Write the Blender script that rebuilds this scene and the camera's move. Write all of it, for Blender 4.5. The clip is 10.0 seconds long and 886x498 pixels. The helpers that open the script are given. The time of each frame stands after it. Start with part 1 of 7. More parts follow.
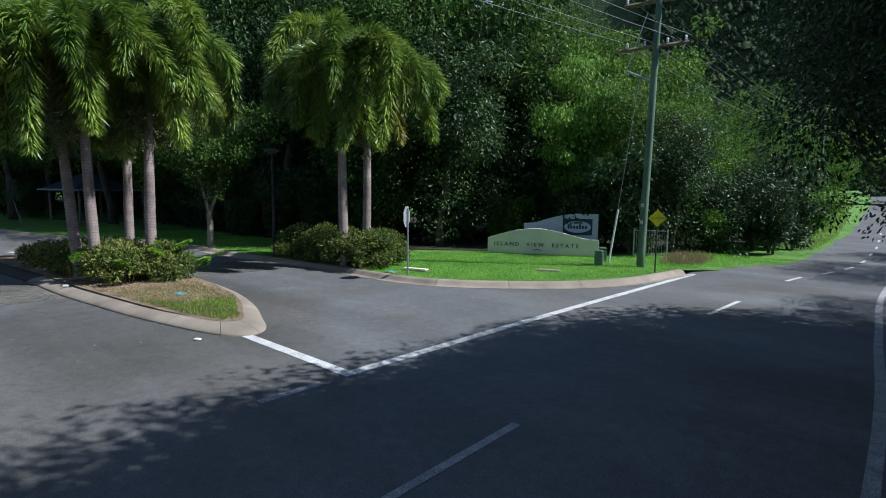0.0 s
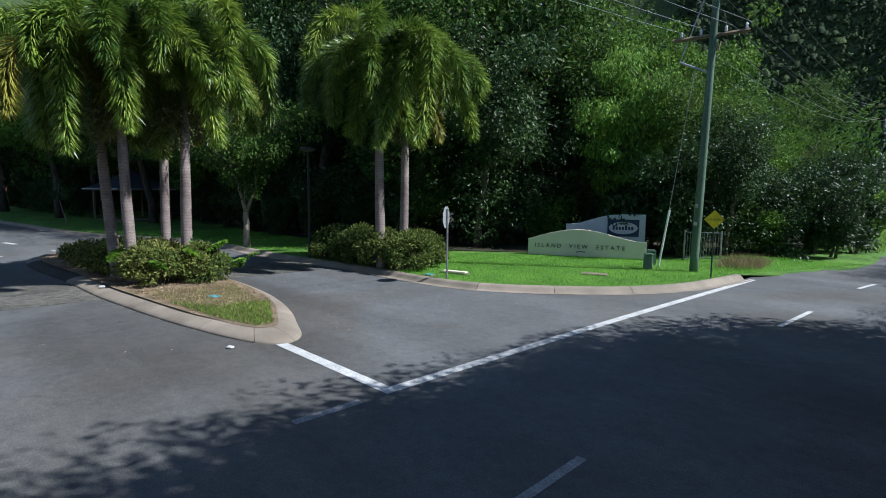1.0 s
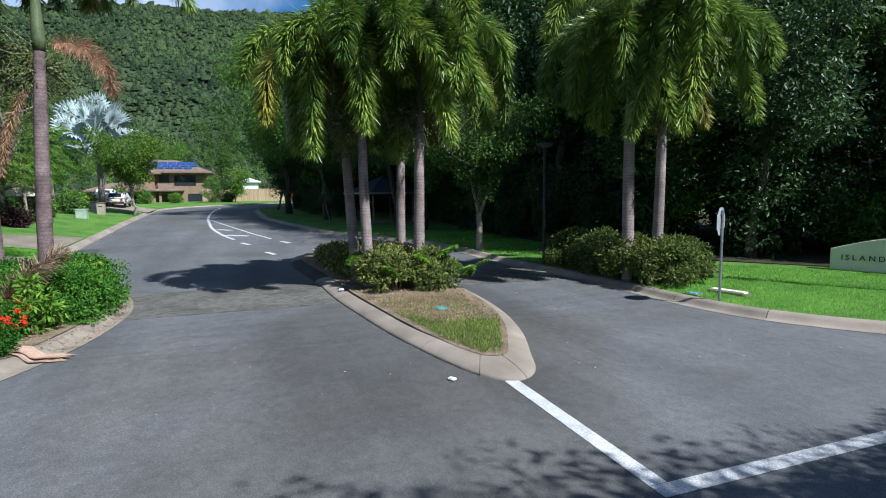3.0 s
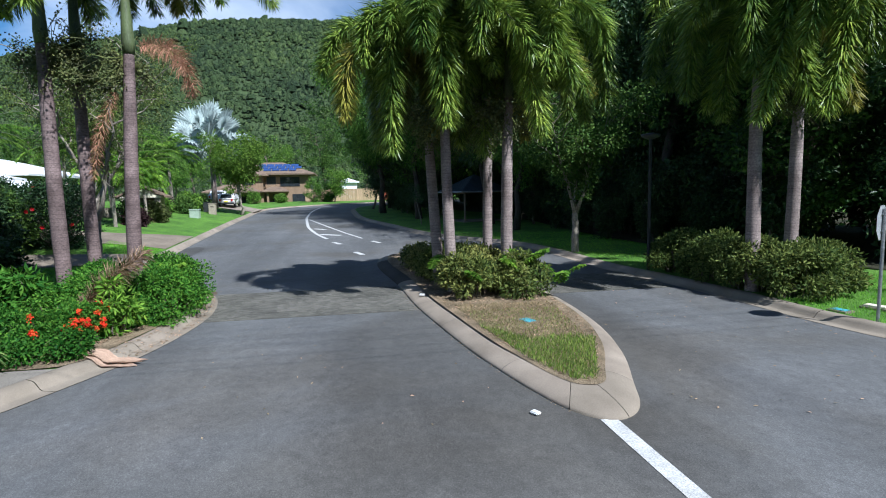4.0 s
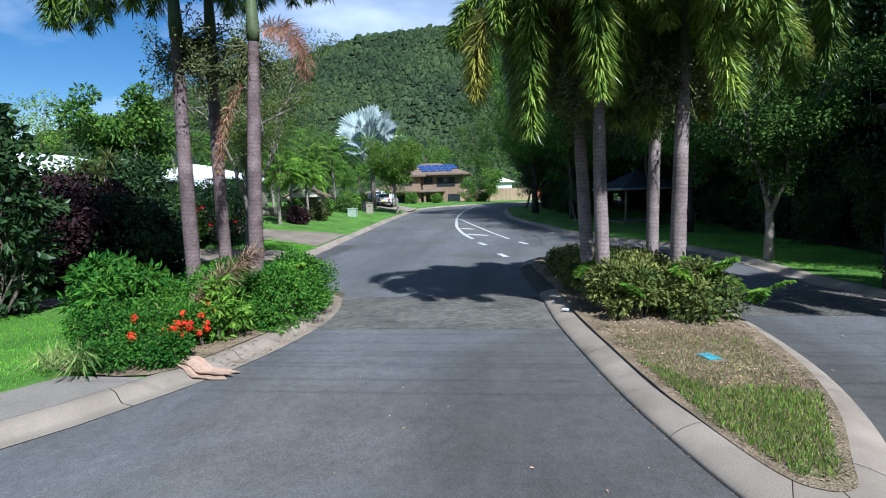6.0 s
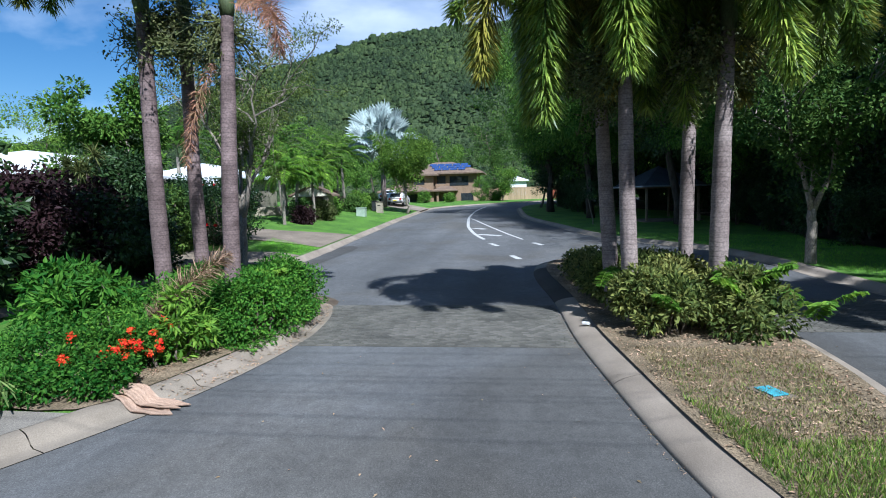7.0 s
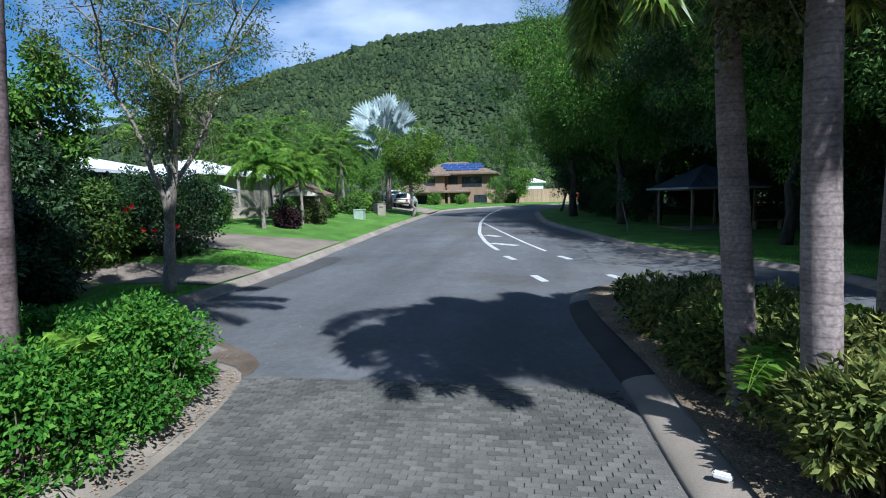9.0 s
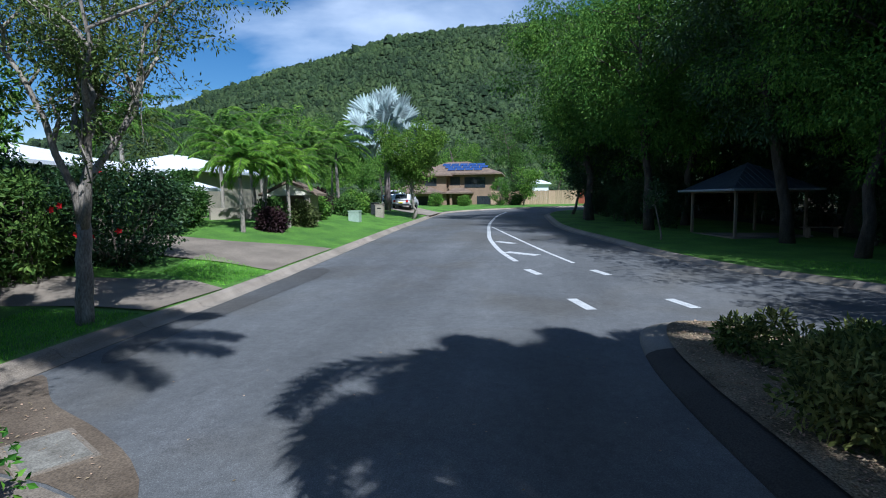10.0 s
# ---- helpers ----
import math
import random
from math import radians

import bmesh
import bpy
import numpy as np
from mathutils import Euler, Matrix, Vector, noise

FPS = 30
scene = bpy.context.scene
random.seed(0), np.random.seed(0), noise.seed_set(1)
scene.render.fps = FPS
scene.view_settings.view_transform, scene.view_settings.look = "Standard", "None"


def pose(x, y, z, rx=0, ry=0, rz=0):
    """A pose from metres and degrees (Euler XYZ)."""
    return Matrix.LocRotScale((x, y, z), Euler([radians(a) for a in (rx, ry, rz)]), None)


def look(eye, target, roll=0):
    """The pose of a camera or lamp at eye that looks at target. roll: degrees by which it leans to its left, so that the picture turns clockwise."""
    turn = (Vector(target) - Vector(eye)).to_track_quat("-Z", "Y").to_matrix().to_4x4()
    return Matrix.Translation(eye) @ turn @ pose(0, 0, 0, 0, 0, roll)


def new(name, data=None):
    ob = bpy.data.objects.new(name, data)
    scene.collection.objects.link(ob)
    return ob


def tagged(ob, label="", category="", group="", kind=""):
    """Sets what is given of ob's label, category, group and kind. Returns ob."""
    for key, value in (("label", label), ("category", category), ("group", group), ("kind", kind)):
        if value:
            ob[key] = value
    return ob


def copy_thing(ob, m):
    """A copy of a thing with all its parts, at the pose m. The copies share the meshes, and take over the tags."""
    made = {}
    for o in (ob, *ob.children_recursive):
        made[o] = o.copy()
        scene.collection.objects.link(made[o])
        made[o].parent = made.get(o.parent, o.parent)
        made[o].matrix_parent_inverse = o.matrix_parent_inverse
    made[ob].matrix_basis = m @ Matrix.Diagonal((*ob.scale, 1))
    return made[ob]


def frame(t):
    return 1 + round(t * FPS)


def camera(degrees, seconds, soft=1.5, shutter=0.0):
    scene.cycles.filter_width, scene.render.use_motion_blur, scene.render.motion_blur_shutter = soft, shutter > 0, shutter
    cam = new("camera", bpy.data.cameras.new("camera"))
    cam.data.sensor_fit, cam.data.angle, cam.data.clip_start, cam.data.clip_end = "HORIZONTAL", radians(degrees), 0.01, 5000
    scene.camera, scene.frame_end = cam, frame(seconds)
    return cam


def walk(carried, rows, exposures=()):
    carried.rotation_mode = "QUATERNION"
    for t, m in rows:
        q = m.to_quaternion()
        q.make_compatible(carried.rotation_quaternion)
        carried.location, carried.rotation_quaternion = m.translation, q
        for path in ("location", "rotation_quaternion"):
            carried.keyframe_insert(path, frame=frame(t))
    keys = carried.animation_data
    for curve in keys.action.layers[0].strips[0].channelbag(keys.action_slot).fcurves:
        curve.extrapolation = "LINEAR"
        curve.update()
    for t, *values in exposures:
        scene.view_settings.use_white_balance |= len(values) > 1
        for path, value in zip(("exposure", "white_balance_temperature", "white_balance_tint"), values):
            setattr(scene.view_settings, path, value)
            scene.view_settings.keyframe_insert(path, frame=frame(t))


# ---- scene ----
cam = camera(78.3, 10.0, 1.0)
PATH = [
    (0, (0.056, 0.821, 2.725), (-1.275, 2.3, 2.52), 0.6),
    (0.5, (-0.213, 0.991, 2.734), (-1.562, 2.453, 2.526), 0.7),
    (1, (-0.628, 1.214, 2.741), (-2.045, 2.609, 2.531), 0.6),
    (1.5, (-1.136, 1.467, 2.758), (-2.664, 2.74, 2.547), 0.4),
    (2, (-1.651, 1.71, 2.744), (-3.313, 2.803, 2.532), 0.1),
    (2.5, (-2.124, 1.969, 2.727), (-3.903, 2.858, 2.518), -0.2),
    (4, (-3.709, 2.834, 2.697), (-5.665, 3.195, 2.489), -1.1),
    (4.5, (-4.204, 3.024, 2.709), (-6.183, 3.227, 2.504), -1.1),
    (5, (-4.698, 3.182, 2.688), (-6.688, 3.202, 2.487), -1.2),
    (5.5, (-5.267, 3.311, 2.606), (-7.253, 3.173, 2.409), -1.4),
    (6, (-5.81, 3.399, 2.535), (-7.79, 3.193, 2.341), -1.5),
    (7.5, (-8.365, 3.53, 2.449), (-10.336, 3.252, 2.256), -1.7),
    (8, (-9.588, 3.553, 2.502), (-11.557, 3.258, 2.311), -1.6),
    (8.5, (-10.958, 3.423, 2.471), (-12.927, 3.123, 2.281), -1.4),
    (9, (-12.501, 3.209, 2.402), (-14.468, 2.901, 2.216), -1.1),
    (9.5, (-14.218, 2.863, 2.348), (-16.185, 2.553, 2.167), -0.8),
    (10, (-16.144, 2.332, 2.378), (-18.112, 2.027, 2.197), -0.6),
]
walk(cam, [(t, look(eye, target, roll)) for t, eye, target, roll in PATH],
     [(0, 0.52, 5700, 9), (1, 0.56, 5700, 9), (2.5, 0.68, 5650, 9), (4.5, 0.72, 5550, 9), (6, 0.74, 5420, 9), (7.5, 0.74, 5420, 9), (9, 0.66, 5330, 9), (10, 0.5, 5280, 9)])

# ---- light ----
SUN_AZ = math.atan2(0.55, 0.84)          # towards the sun, from +x
SUN_EL = radians(47)
sun_dir = Vector((math.cos(SUN_AZ) * math.cos(SUN_EL), math.sin(SUN_AZ) * math.cos(SUN_EL), math.sin(SUN_EL)))
sun = new("sun", bpy.data.lights.new("sun", "SUN"))
sun.data.energy, sun.data.angle, sun.data.color = 5.0, radians(0.55), (1.0, 0.96, 0.90)
sun.matrix_world = look(sun_dir * 50, (0, 0, 0))

world = bpy.data.worlds.new("sky")
scene.world = world
world.use_nodes = True
wn, wl = world.node_tree.nodes, world.node_tree.links
sky = wn.new("ShaderNodeTexSky")
sky.sky_type, sky.sun_disc = "NISHITA", False
sky.sun_elevation, sky.sun_rotation = SUN_EL, math.pi / 2 - SUN_AZ
sky.air_density, sky.dust_density, sky.ozone_density = 1.0, 0.15, 2.2
wco = wn.new("ShaderNodeTexCoord")
wmap = wn.new("ShaderNodeMapping")
wmap.inputs["Scale"].default_value = (1.0, 1.0, 2.2)
wmap.inputs["Location"].default_value = (0.35, 0.1, 0.12)
wl.new(wco.outputs["Generated"], wmap.inputs["Vector"])
cl = wn.new("ShaderNodeTexNoise")
cl.inputs["Scale"].default_value, cl.inputs["Detail"].default_value, cl.inputs["Roughness"].default_value = 1.9, 7.0, 0.5
cl.inputs["Distortion"].default_value = 0.4
wl.new(wmap.outputs["Vector"], cl.inputs["Vector"])
cr = wn.new("ShaderNodeValToRGB")
cr.color_ramp.elements[0].position, cr.color_ramp.elements[1].position = 0.48, 0.76
wl.new(cl.outputs["Fac"], cr.inputs["Fac"])
wmx = wn.new("ShaderNodeMixRGB")
wmx.inputs["Color2"].default_value = (22.0, 22.8, 24.0, 1)
wl.new(cr.outputs["Color"], wmx.inputs["Fac"])
whs = wn.new("ShaderNodeHueSaturation")
whs.inputs["Saturation"].default_value, whs.inputs["Value"].default_value = 1.3, 1.75
wl.new(sky.outputs["Color"], whs.inputs["Color"])
wl.new(whs.outputs["Color"], wmx.inputs["Color1"])
wbg = wn["Background"]
wbg.inputs["Strength"].default_value = 0.035
wl.new(wmx.outputs["Color"], wbg.inputs["Color"])

# ---- materials ----
def mat(name, base, dark=None, scale=3.0, fine=60.0, rough=0.8, bump=0.3, metal=0.0, spread=0.5, spec=0.3, bump_dist=0.01, island=0.0, objrand=0.0, translucent=0.0, stretch=None, finemix=0.35, coat=0.0):
    """A two-scale surface: broad stains and fine grain between two colours, with relief."""
    m = bpy.data.materials.new(name)
    m.use_nodes = True
    n, l = m.node_tree.nodes, m.node_tree.links
    p = n["Principled BSDF"]
    co = n.new("ShaderNodeTexCoord")
    src = co.outputs["Object"]
    if stretch:
        mp = n.new("ShaderNodeMapping")
        mp.inputs["Scale"].default_value = stretch
        l.new(src, mp.inputs["Vector"])
        src = mp.outputs["Vector"]
    a, b = n.new("ShaderNodeTexNoise"), n.new("ShaderNodeTexNoise")
    for t, s in ((a, scale), (b, fine)):
        t.inputs["Scale"].default_value, t.inputs["Detail"].default_value = s, 5
        l.new(src, t.inputs["Vector"])
    ra = n.new("ShaderNodeMapRange")
    ra.inputs["From Min"].default_value, ra.inputs["From Max"].default_value = 0.5 - 0.25 * (1.2 - spread), 0.5 + 0.25 * (1.2 - spread)
    l.new(a.outputs["Fac"], ra.inputs["Value"])
    dark = dark or tuple(c * 0.6 for c in base)
    mx = n.new("ShaderNodeMixRGB")
    mx.inputs["Color1"].default_value, mx.inputs["Color2"].default_value = (*dark, 1), (*base, 1)
    l.new(ra.outputs["Result"], mx.inputs["Fac"])
    mf = n.new("ShaderNodeMixRGB")
    mf.blend_type, mf.inputs["Fac"].default_value = "OVERLAY", finemix
    l.new(mx.outputs["Color"], mf.inputs["Color1"])
    gr = n.new("ShaderNodeMapRange")
    gr.inputs["From Min"].default_value, gr.inputs["From Max"].default_value = 0.3, 0.7
    l.new(b.outputs["Fac"], gr.inputs["Value"])
    l.new(gr.outputs["Result"], mf.inputs["Color2"])
    col = mf.outputs["Color"]
    for amount, node, out in ((island, "ShaderNodeNewGeometry", "Random Per Island"), (objrand, "ShaderNodeObjectInfo", "Random")):
        if amount:
            g = n.new(node)
            r = n.new("ShaderNodeMapRange")
            r.inputs["To Min"].default_value, r.inputs["To Max"].default_value = 1 - amount, 1 + amount
            l.new(g.outputs[out], r.inputs["Value"])
            h = n.new("ShaderNodeHueSaturation")
            h.inputs["Saturation"].default_value = 1.0
            l.new(r.outputs["Result"], h.inputs["Value"])
            r2 = n.new("ShaderNodeMapRange")
            r2.inputs["To Min"].default_value, r2.inputs["To Max"].default_value = 0.5 + 0.045 * amount, 0.5 - 0.045 * amount
            l.new(g.outputs[out], r2.inputs["Value"])
            l.new(r2.outputs["Result"], h.inputs["Hue"])
            l.new(col, h.inputs["Color"])
            col = h.outputs["Color"]
    l.new(col, p.inputs["Base Color"])
    p.inputs["Roughness"].default_value, p.inputs["Metallic"].default_value = rough, metal
    p.inputs["Specular IOR Level"].default_value = spec
    p.inputs["Coat Weight"].default_value = coat
    if bump:
        bp = n.new("ShaderNodeBump")
        bp.inputs["Strength"].default_value, bp.inputs["Distance"].default_value = bump, bump_dist
        l.new(b.outputs["Fac"], bp.inputs["Height"])
        l.new(bp.outputs["Normal"], p.inputs["Normal"])
    if translucent:
        tr = n.new("ShaderNodeBsdfTranslucent")
        hs = n.new("ShaderNodeHueSaturation")
        hs.inputs["Hue"].default_value, hs.inputs["Value"].default_value = 0.487, 1.25
        l.new(col, hs.inputs["Color"])
        l.new(hs.outputs["Color"], tr.inputs["Color"])
        ms = n.new("ShaderNodeMixShader")
        ms.inputs["Fac"].default_value = translucent
        l.new(p.outputs["BSDF"], ms.inputs[1])
        l.new(tr.outputs["BSDF"], ms.inputs[2])
        l.new(ms.outputs["Shader"], n["Material Output"].inputs["Surface"])
    return m


def leaf_mat(name, base, dark, rough=0.55, island=0.45, translucent=0.28, scale=0.6, spec=0.10):
    return mat(name, base, dark, scale=scale, fine=9, rough=rough, bump=0.0, island=island, translucent=translucent, spec=spec, finemix=0.2, objrand=0.25)


def asphalt(name, lo, hi, grime=False):
    """Worn chip seal: pale polished patches, dark stains, stone speckle and hairline cracks."""
    m = mat(name, hi, lo, scale=0.23, fine=75, rough=0.82, bump=0.45, bump_dist=0.006, spread=-0.3, finemix=0.3)
    n, l = m.node_tree.nodes, m.node_tree.links
    p = n["Principled BSDF"]
    col = p.inputs["Base Color"].links[0].from_socket
    co = n.new("ShaderNodeTexCoord")

    def layer(col, node, inputs, lo_v, hi_v, f0, f1, out="Fac"):
        t = n.new(node)
        for k, v in inputs.items():
            t.inputs[k].default_value = v
        l.new(co.outputs["Object"], t.inputs["Vector"])
        r = n.new("ShaderNodeMapRange")
        r.inputs["From Min"].default_value, r.inputs["From Max"].default_value = f0, f1
        r.inputs["To Min"].default_value, r.inputs["To Max"].default_value = lo_v, hi_v
        l.new(t.outputs[out], r.inputs["Value"])
        x = n.new("ShaderNodeMixRGB")
        x.blend_type, x.inputs["Fac"].default_value = "MULTIPLY", 1.0
        l.new(col, x.inputs["Color1"])
        l.new(r.outputs["Result"], x.inputs["Color2"])
        return x.outputs["Color"]

    col = layer(col, "ShaderNodeTexNoise", {"Scale": 1.1, "Detail": 8, "Roughness": 0.65, "Distortion": 0.5}, 0.87, 1.12, 0.3, 0.7)
    col = layer(col, "ShaderNodeTexNoise", {"Scale": 6.0, "Detail": 6, "Roughness": 0.75}, 0.80, 1.20, 0.3, 0.7)
    col = layer(col, "ShaderNodeTexNoise", {"Scale": 17.0, "Detail": 4, "Roughness": 0.7}, 0.90, 1.10, 0.3, 0.7)
    col = layer(col, "ShaderNodeTexNoise", {"Scale": 38.0, "Detail": 3, "Roughness": 0.7}, 0.74, 1.26, 0.25, 0.75)
    col = layer(col, "ShaderNodeTexVoronoi", {"Scale": 75.0}, 1.4, 0.88, 0.0, 0.4, "Distance")
    mp = n.new("ShaderNodeMapping")
    mp.inputs["Scale"].default_value, mp.inputs["Rotation"].default_value = (0.05, 0.55, 1.0), (0, 0, 0.05)
    l.new(co.outputs["Object"], mp.inputs["Vector"])
    tr = n.new("ShaderNodeTexNoise")
    tr.inputs["Scale"].default_value, tr.inputs["Detail"].default_value = 1.0, 4
    l.new(mp.outputs["Vector"], tr.inputs["Vector"])
    rr = n.new("ShaderNodeMapRange")
    rr.inputs["From Min"].default_value, rr.inputs["From Max"].default_value = 0.35, 0.65
    rr.inputs["To Min"].default_value, rr.inputs["To Max"].default_value = 0.85, 1.16
    l.new(tr.outputs["Fac"], rr.inputs["Value"])
    x = n.new("ShaderNodeMixRGB")
    x.blend_type, x.inputs["Fac"].default_value = "MULTIPLY", 1.0
    l.new(col, x.inputs["Color1"])
    l.new(rr.outputs["Result"], x.inputs["Color2"])
    dn = n.new("ShaderNodeTexNoise")
    dn.inputs["Scale"].default_value, dn.inputs["Detail"].default_value, dn.inputs["Distortion"].default_value = 0.21, 6, 0.6
    l.new(co.outputs["Object"], dn.inputs["Vector"])
    dr = n.new("ShaderNodeMapRange")
    dr.inputs["From Min"].default_value, dr.inputs["From Max"].default_value, dr.inputs["To Max"].default_value = 0.48, 0.64, 0.5
    l.new(dn.outputs["Fac"], dr.inputs["Value"])
    br = n.new("ShaderNodeMixRGB")
    br.blend_type = "MULTIPLY"
    br.inputs["Color2"].default_value = (0.80, 0.71, 0.58, 1)
    l.new(dr.outputs["Result"], br.inputs["Fac"])
    l.new(x.outputs["Color"], br.inputs["Color1"])
    out = br.outputs["Color"]
    if grime:
        # grime washed along the island kerb and over the lane before the paving
        sep = n.new("ShaderNodeSeparateXYZ")
        l.new(co.outputs["Object"], sep.inputs["Vector"])

        def op(kind, a, b=0.0):
            k = n.new("ShaderNodeMath")
            k.operation = kind
            for sock, val in zip(k.inputs, (a, b)):
                if isinstance(val, (int, float)):
                    sock.default_value = val
                else:
                    l.new(val, sock)
            return k.outputs[0]

        def step(v, a, b):
            r = n.new("ShaderNodeMapRange")
            r.interpolation_type = "SMOOTHSTEP"
            r.inputs["From Min"].default_value, r.inputs["From Max"].default_value = a, b
            l.new(v, r.inputs["Value"])
            return r.outputs["Result"]

        X, Y = sep.outputs["X"], sep.outputs["Y"]
        wob = op("MULTIPLY", op("SUBTRACT", tr.outputs["Fac"], 0.5), 1.2)
        yy = op("ADD", op("SUBTRACT", Y, op("MULTIPLY", step(op("MULTIPLY", X, -1.0), 14.0, 16.0), 1.4)), wob)
        lane = op("MULTIPLY", op("MULTIPLY", step(yy, 1.9, 3.0), step(op("MULTIPLY", Y, -1.0), -6.4, -5.9)), op("MULTIPLY", step(op("MULTIPLY", X, -1.0), 6.8, 10.0), step(X, -16.3, -15.9)))
        ex, ey = op("DIVIDE", op("ADD", X, 15.0), 6.2), op("DIVIDE", op("SUBTRACT", Y, 6.1), 2.0)
        ring = op("SUBTRACT", 1.0, step(op("ADD", op("ADD", op("MULTIPLY", ex, ex), op("MULTIPLY", ey, ey)), op("MULTIPLY", wob, 0.6)), 0.75, 1.8))
        g = n.new("ShaderNodeMixRGB")
        g.blend_type = "MULTIPLY"
        g.inputs["Color2"].default_value = (0.62, 0.585, 0.53, 1)
        l.new(op("MULTIPLY", op("MAXIMUM", lane, ring), 0.62), g.inputs["Fac"])
        l.new(out, g.inputs["Color1"])
        out = g.outputs["Color"]
    l.new(out, p.inputs["Base Color"])
    return m


M_ASPHALT = asphalt("asphalt", (0.098, 0.100, 0.101), (0.138, 0.140, 0.141), True)
M_PATCH = asphalt("asphalt_patch", (0.066, 0.065, 0.063), (0.10, 0.099, 0.097))
M_PAINT = mat("road_paint", (0.60, 0.60, 0.585), (0.36, 0.36, 0.35), scale=3.0, fine=70, rough=0.7, bump=0.3, finemix=0.4, spread=0.1)
M_PAINT_OLD = mat("worn_road_paint", (0.33, 0.33, 0.33), (0.20, 0.20, 0.205), scale=4.0, fine=90, rough=0.8, bump=0.3, finemix=0.6)
M_CONC = mat("concrete", (0.315, 0.266, 0.21), (0.18, 0.15, 0.116), scale=1.3, fine=80, rough=0.85, bump=0.25, finemix=0.16, objrand=0.10, spread=0.2)
M_CONC_MID = mat("stained_concrete", (0.24, 0.215, 0.18), (0.15, 0.135, 0.112), scale=1.1, fine=70, rough=0.9, bump=0.4, finemix=0.4, spread=0.0)
M_CONC_BLACK = mat("near_black_concrete", (0.062, 0.056, 0.048), (0.030, 0.027, 0.023), scale=0.9, fine=60, rough=0.9, bump=0.4, finemix=0.4, spread=0.2)
M_CONC_DARK = mat("dark_concrete", (0.25, 0.205, 0.155), (0.14, 0.115, 0.088), scale=0.9, fine=60, rough=0.9, bump=0.4, finemix=0.4, spread=0.2)
M_PAVER = mat("paver", (0.150, 0.143, 0.122), (0.088, 0.084, 0.073), scale=1.0, fine=90, rough=0.75, bump=0.5, objrand=0.26, island=0.26, spread=0.3)
M_JOINT = mat("joint_sand", (0.15, 0.138, 0.118), (0.10, 0.093, 0.08), scale=1.5, fine=120, rough=0.95, bump=0.5)
M_GROUND = mat("forest_floor", (0.05, 0.042, 0.022), (0.022, 0.026, 0.011), scale=0.5, fine=14, rough=0.95, bump=0.8, bump_dist=0.05)
M_LAWN = mat("lawn", (0.11, 0.23, 0.028), (0.055, 0.13, 0.018), scale=0.7, fine=45, rough=0.85, bump=0.9, bump_dist=0.03, finemix=0.6)
M_BLADE = mat("grass_blade", (0.19, 0.46, 0.036), (0.11, 0.31, 0.024), scale=0.6, fine=8, rough=0.6, bump=0, island=0.4, translucent=0.3)
M_ROUGH = mat("rough_grass_blade", (0.20, 0.31, 0.05), (0.13, 0.20, 0.035), scale=0.9, fine=8, rough=0.65, bump=0, island=0.5, translucent=0.3)
M_DRYGRASS = mat("dry_grass", (0.34, 0.28, 0.15), (0.20, 0.155, 0.08), scale=2, fine=20, rough=0.85, bump=0, island=0.4, translucent=0.15)
M_MULCH = mat("mulch_soil", (0.27, 0.205, 0.13), (0.13, 0.10, 0.06), scale=2.5, fine=45, rough=0.95, bump=1.0, bump_dist=0.03, finemix=0.6)
M_LITTER = mat("dead_leaf", (0.40, 0.29, 0.18), (0.21, 0.14, 0.08), scale=3, fine=40, rough=0.8, bump=0, island=0.5)
def ringed(name, pale, dark):
    """Palm bark: pale bands between thin dark leaf scars."""
    m = mat(name, pale, dark, scale=2.1, fine=26, rough=0.8, bump=0.4, bump_dist=0.008, stretch=(1, 1, 1.3), spread=0.45, finemix=0.35)
    n, l = m.node_tree.nodes, m.node_tree.links
    p = n["Principled BSDF"]
    col = p.inputs["Base Color"].links[0].from_socket
    co = n.new("ShaderNodeTexCoord")
    w = n.new("ShaderNodeTexWave")
    w.bands_direction = "Z"
    w.inputs["Scale"].default_value, w.inputs["Distortion"].default_value, w.inputs["Detail"].default_value, w.inputs["Detail Scale"].default_value = 3.7, 1.6, 3.0, 1.6
    l.new(co.outputs["Object"], w.inputs["Vector"])
    r = n.new("ShaderNodeMapRange")
    r.inputs["From Min"].default_value, r.inputs["From Max"].default_value = 0.0, 0.14
    r.inputs["To Min"].default_value, r.inputs["To Max"].default_value = 0.76, 1.04
    l.new(w.outputs["Fac"], r.inputs["Value"])
    x = n.new("ShaderNodeMixRGB")
    x.blend_type, x.inputs["Fac"].default_value = "MULTIPLY", 1.0
    l.new(col, x.inputs["Color1"])
    l.new(r.outputs["Result"], x.inputs["Color2"])
    l.new(x.outputs["Color"], p.inputs["Base Color"])
    return m


M_TRUNK = ringed("palm_bark", (0.30, 0.245, 0.225), (0.145, 0.112, 0.102))
M_TRUNK_DARK = ringed("purplish_palm_bark", (0.215, 0.158, 0.150), (0.085, 0.060, 0.056))
M_SHAFT = mat("crownshaft", (0.115, 0.15, 0.065), (0.06, 0.072, 0.034), scale=1.5, fine=30, rough=0.5, bump=0.2, stretch=(3, 3, 0.6))
M_BARK = mat("bark", (0.17, 0.14, 0.11), (0.075, 0.06, 0.045), scale=5, fine=40, rough=0.95, bump=1.0, bump_dist=0.02, stretch=(1, 1, 0.35))
M_DARKBARK = mat("dark_bark", (0.085, 0.070, 0.055), (0.040, 0.032, 0.025), scale=5, fine=40, rough=0.95, bump=1.0, bump_dist=0.02, stretch=(1, 1, 0.35))
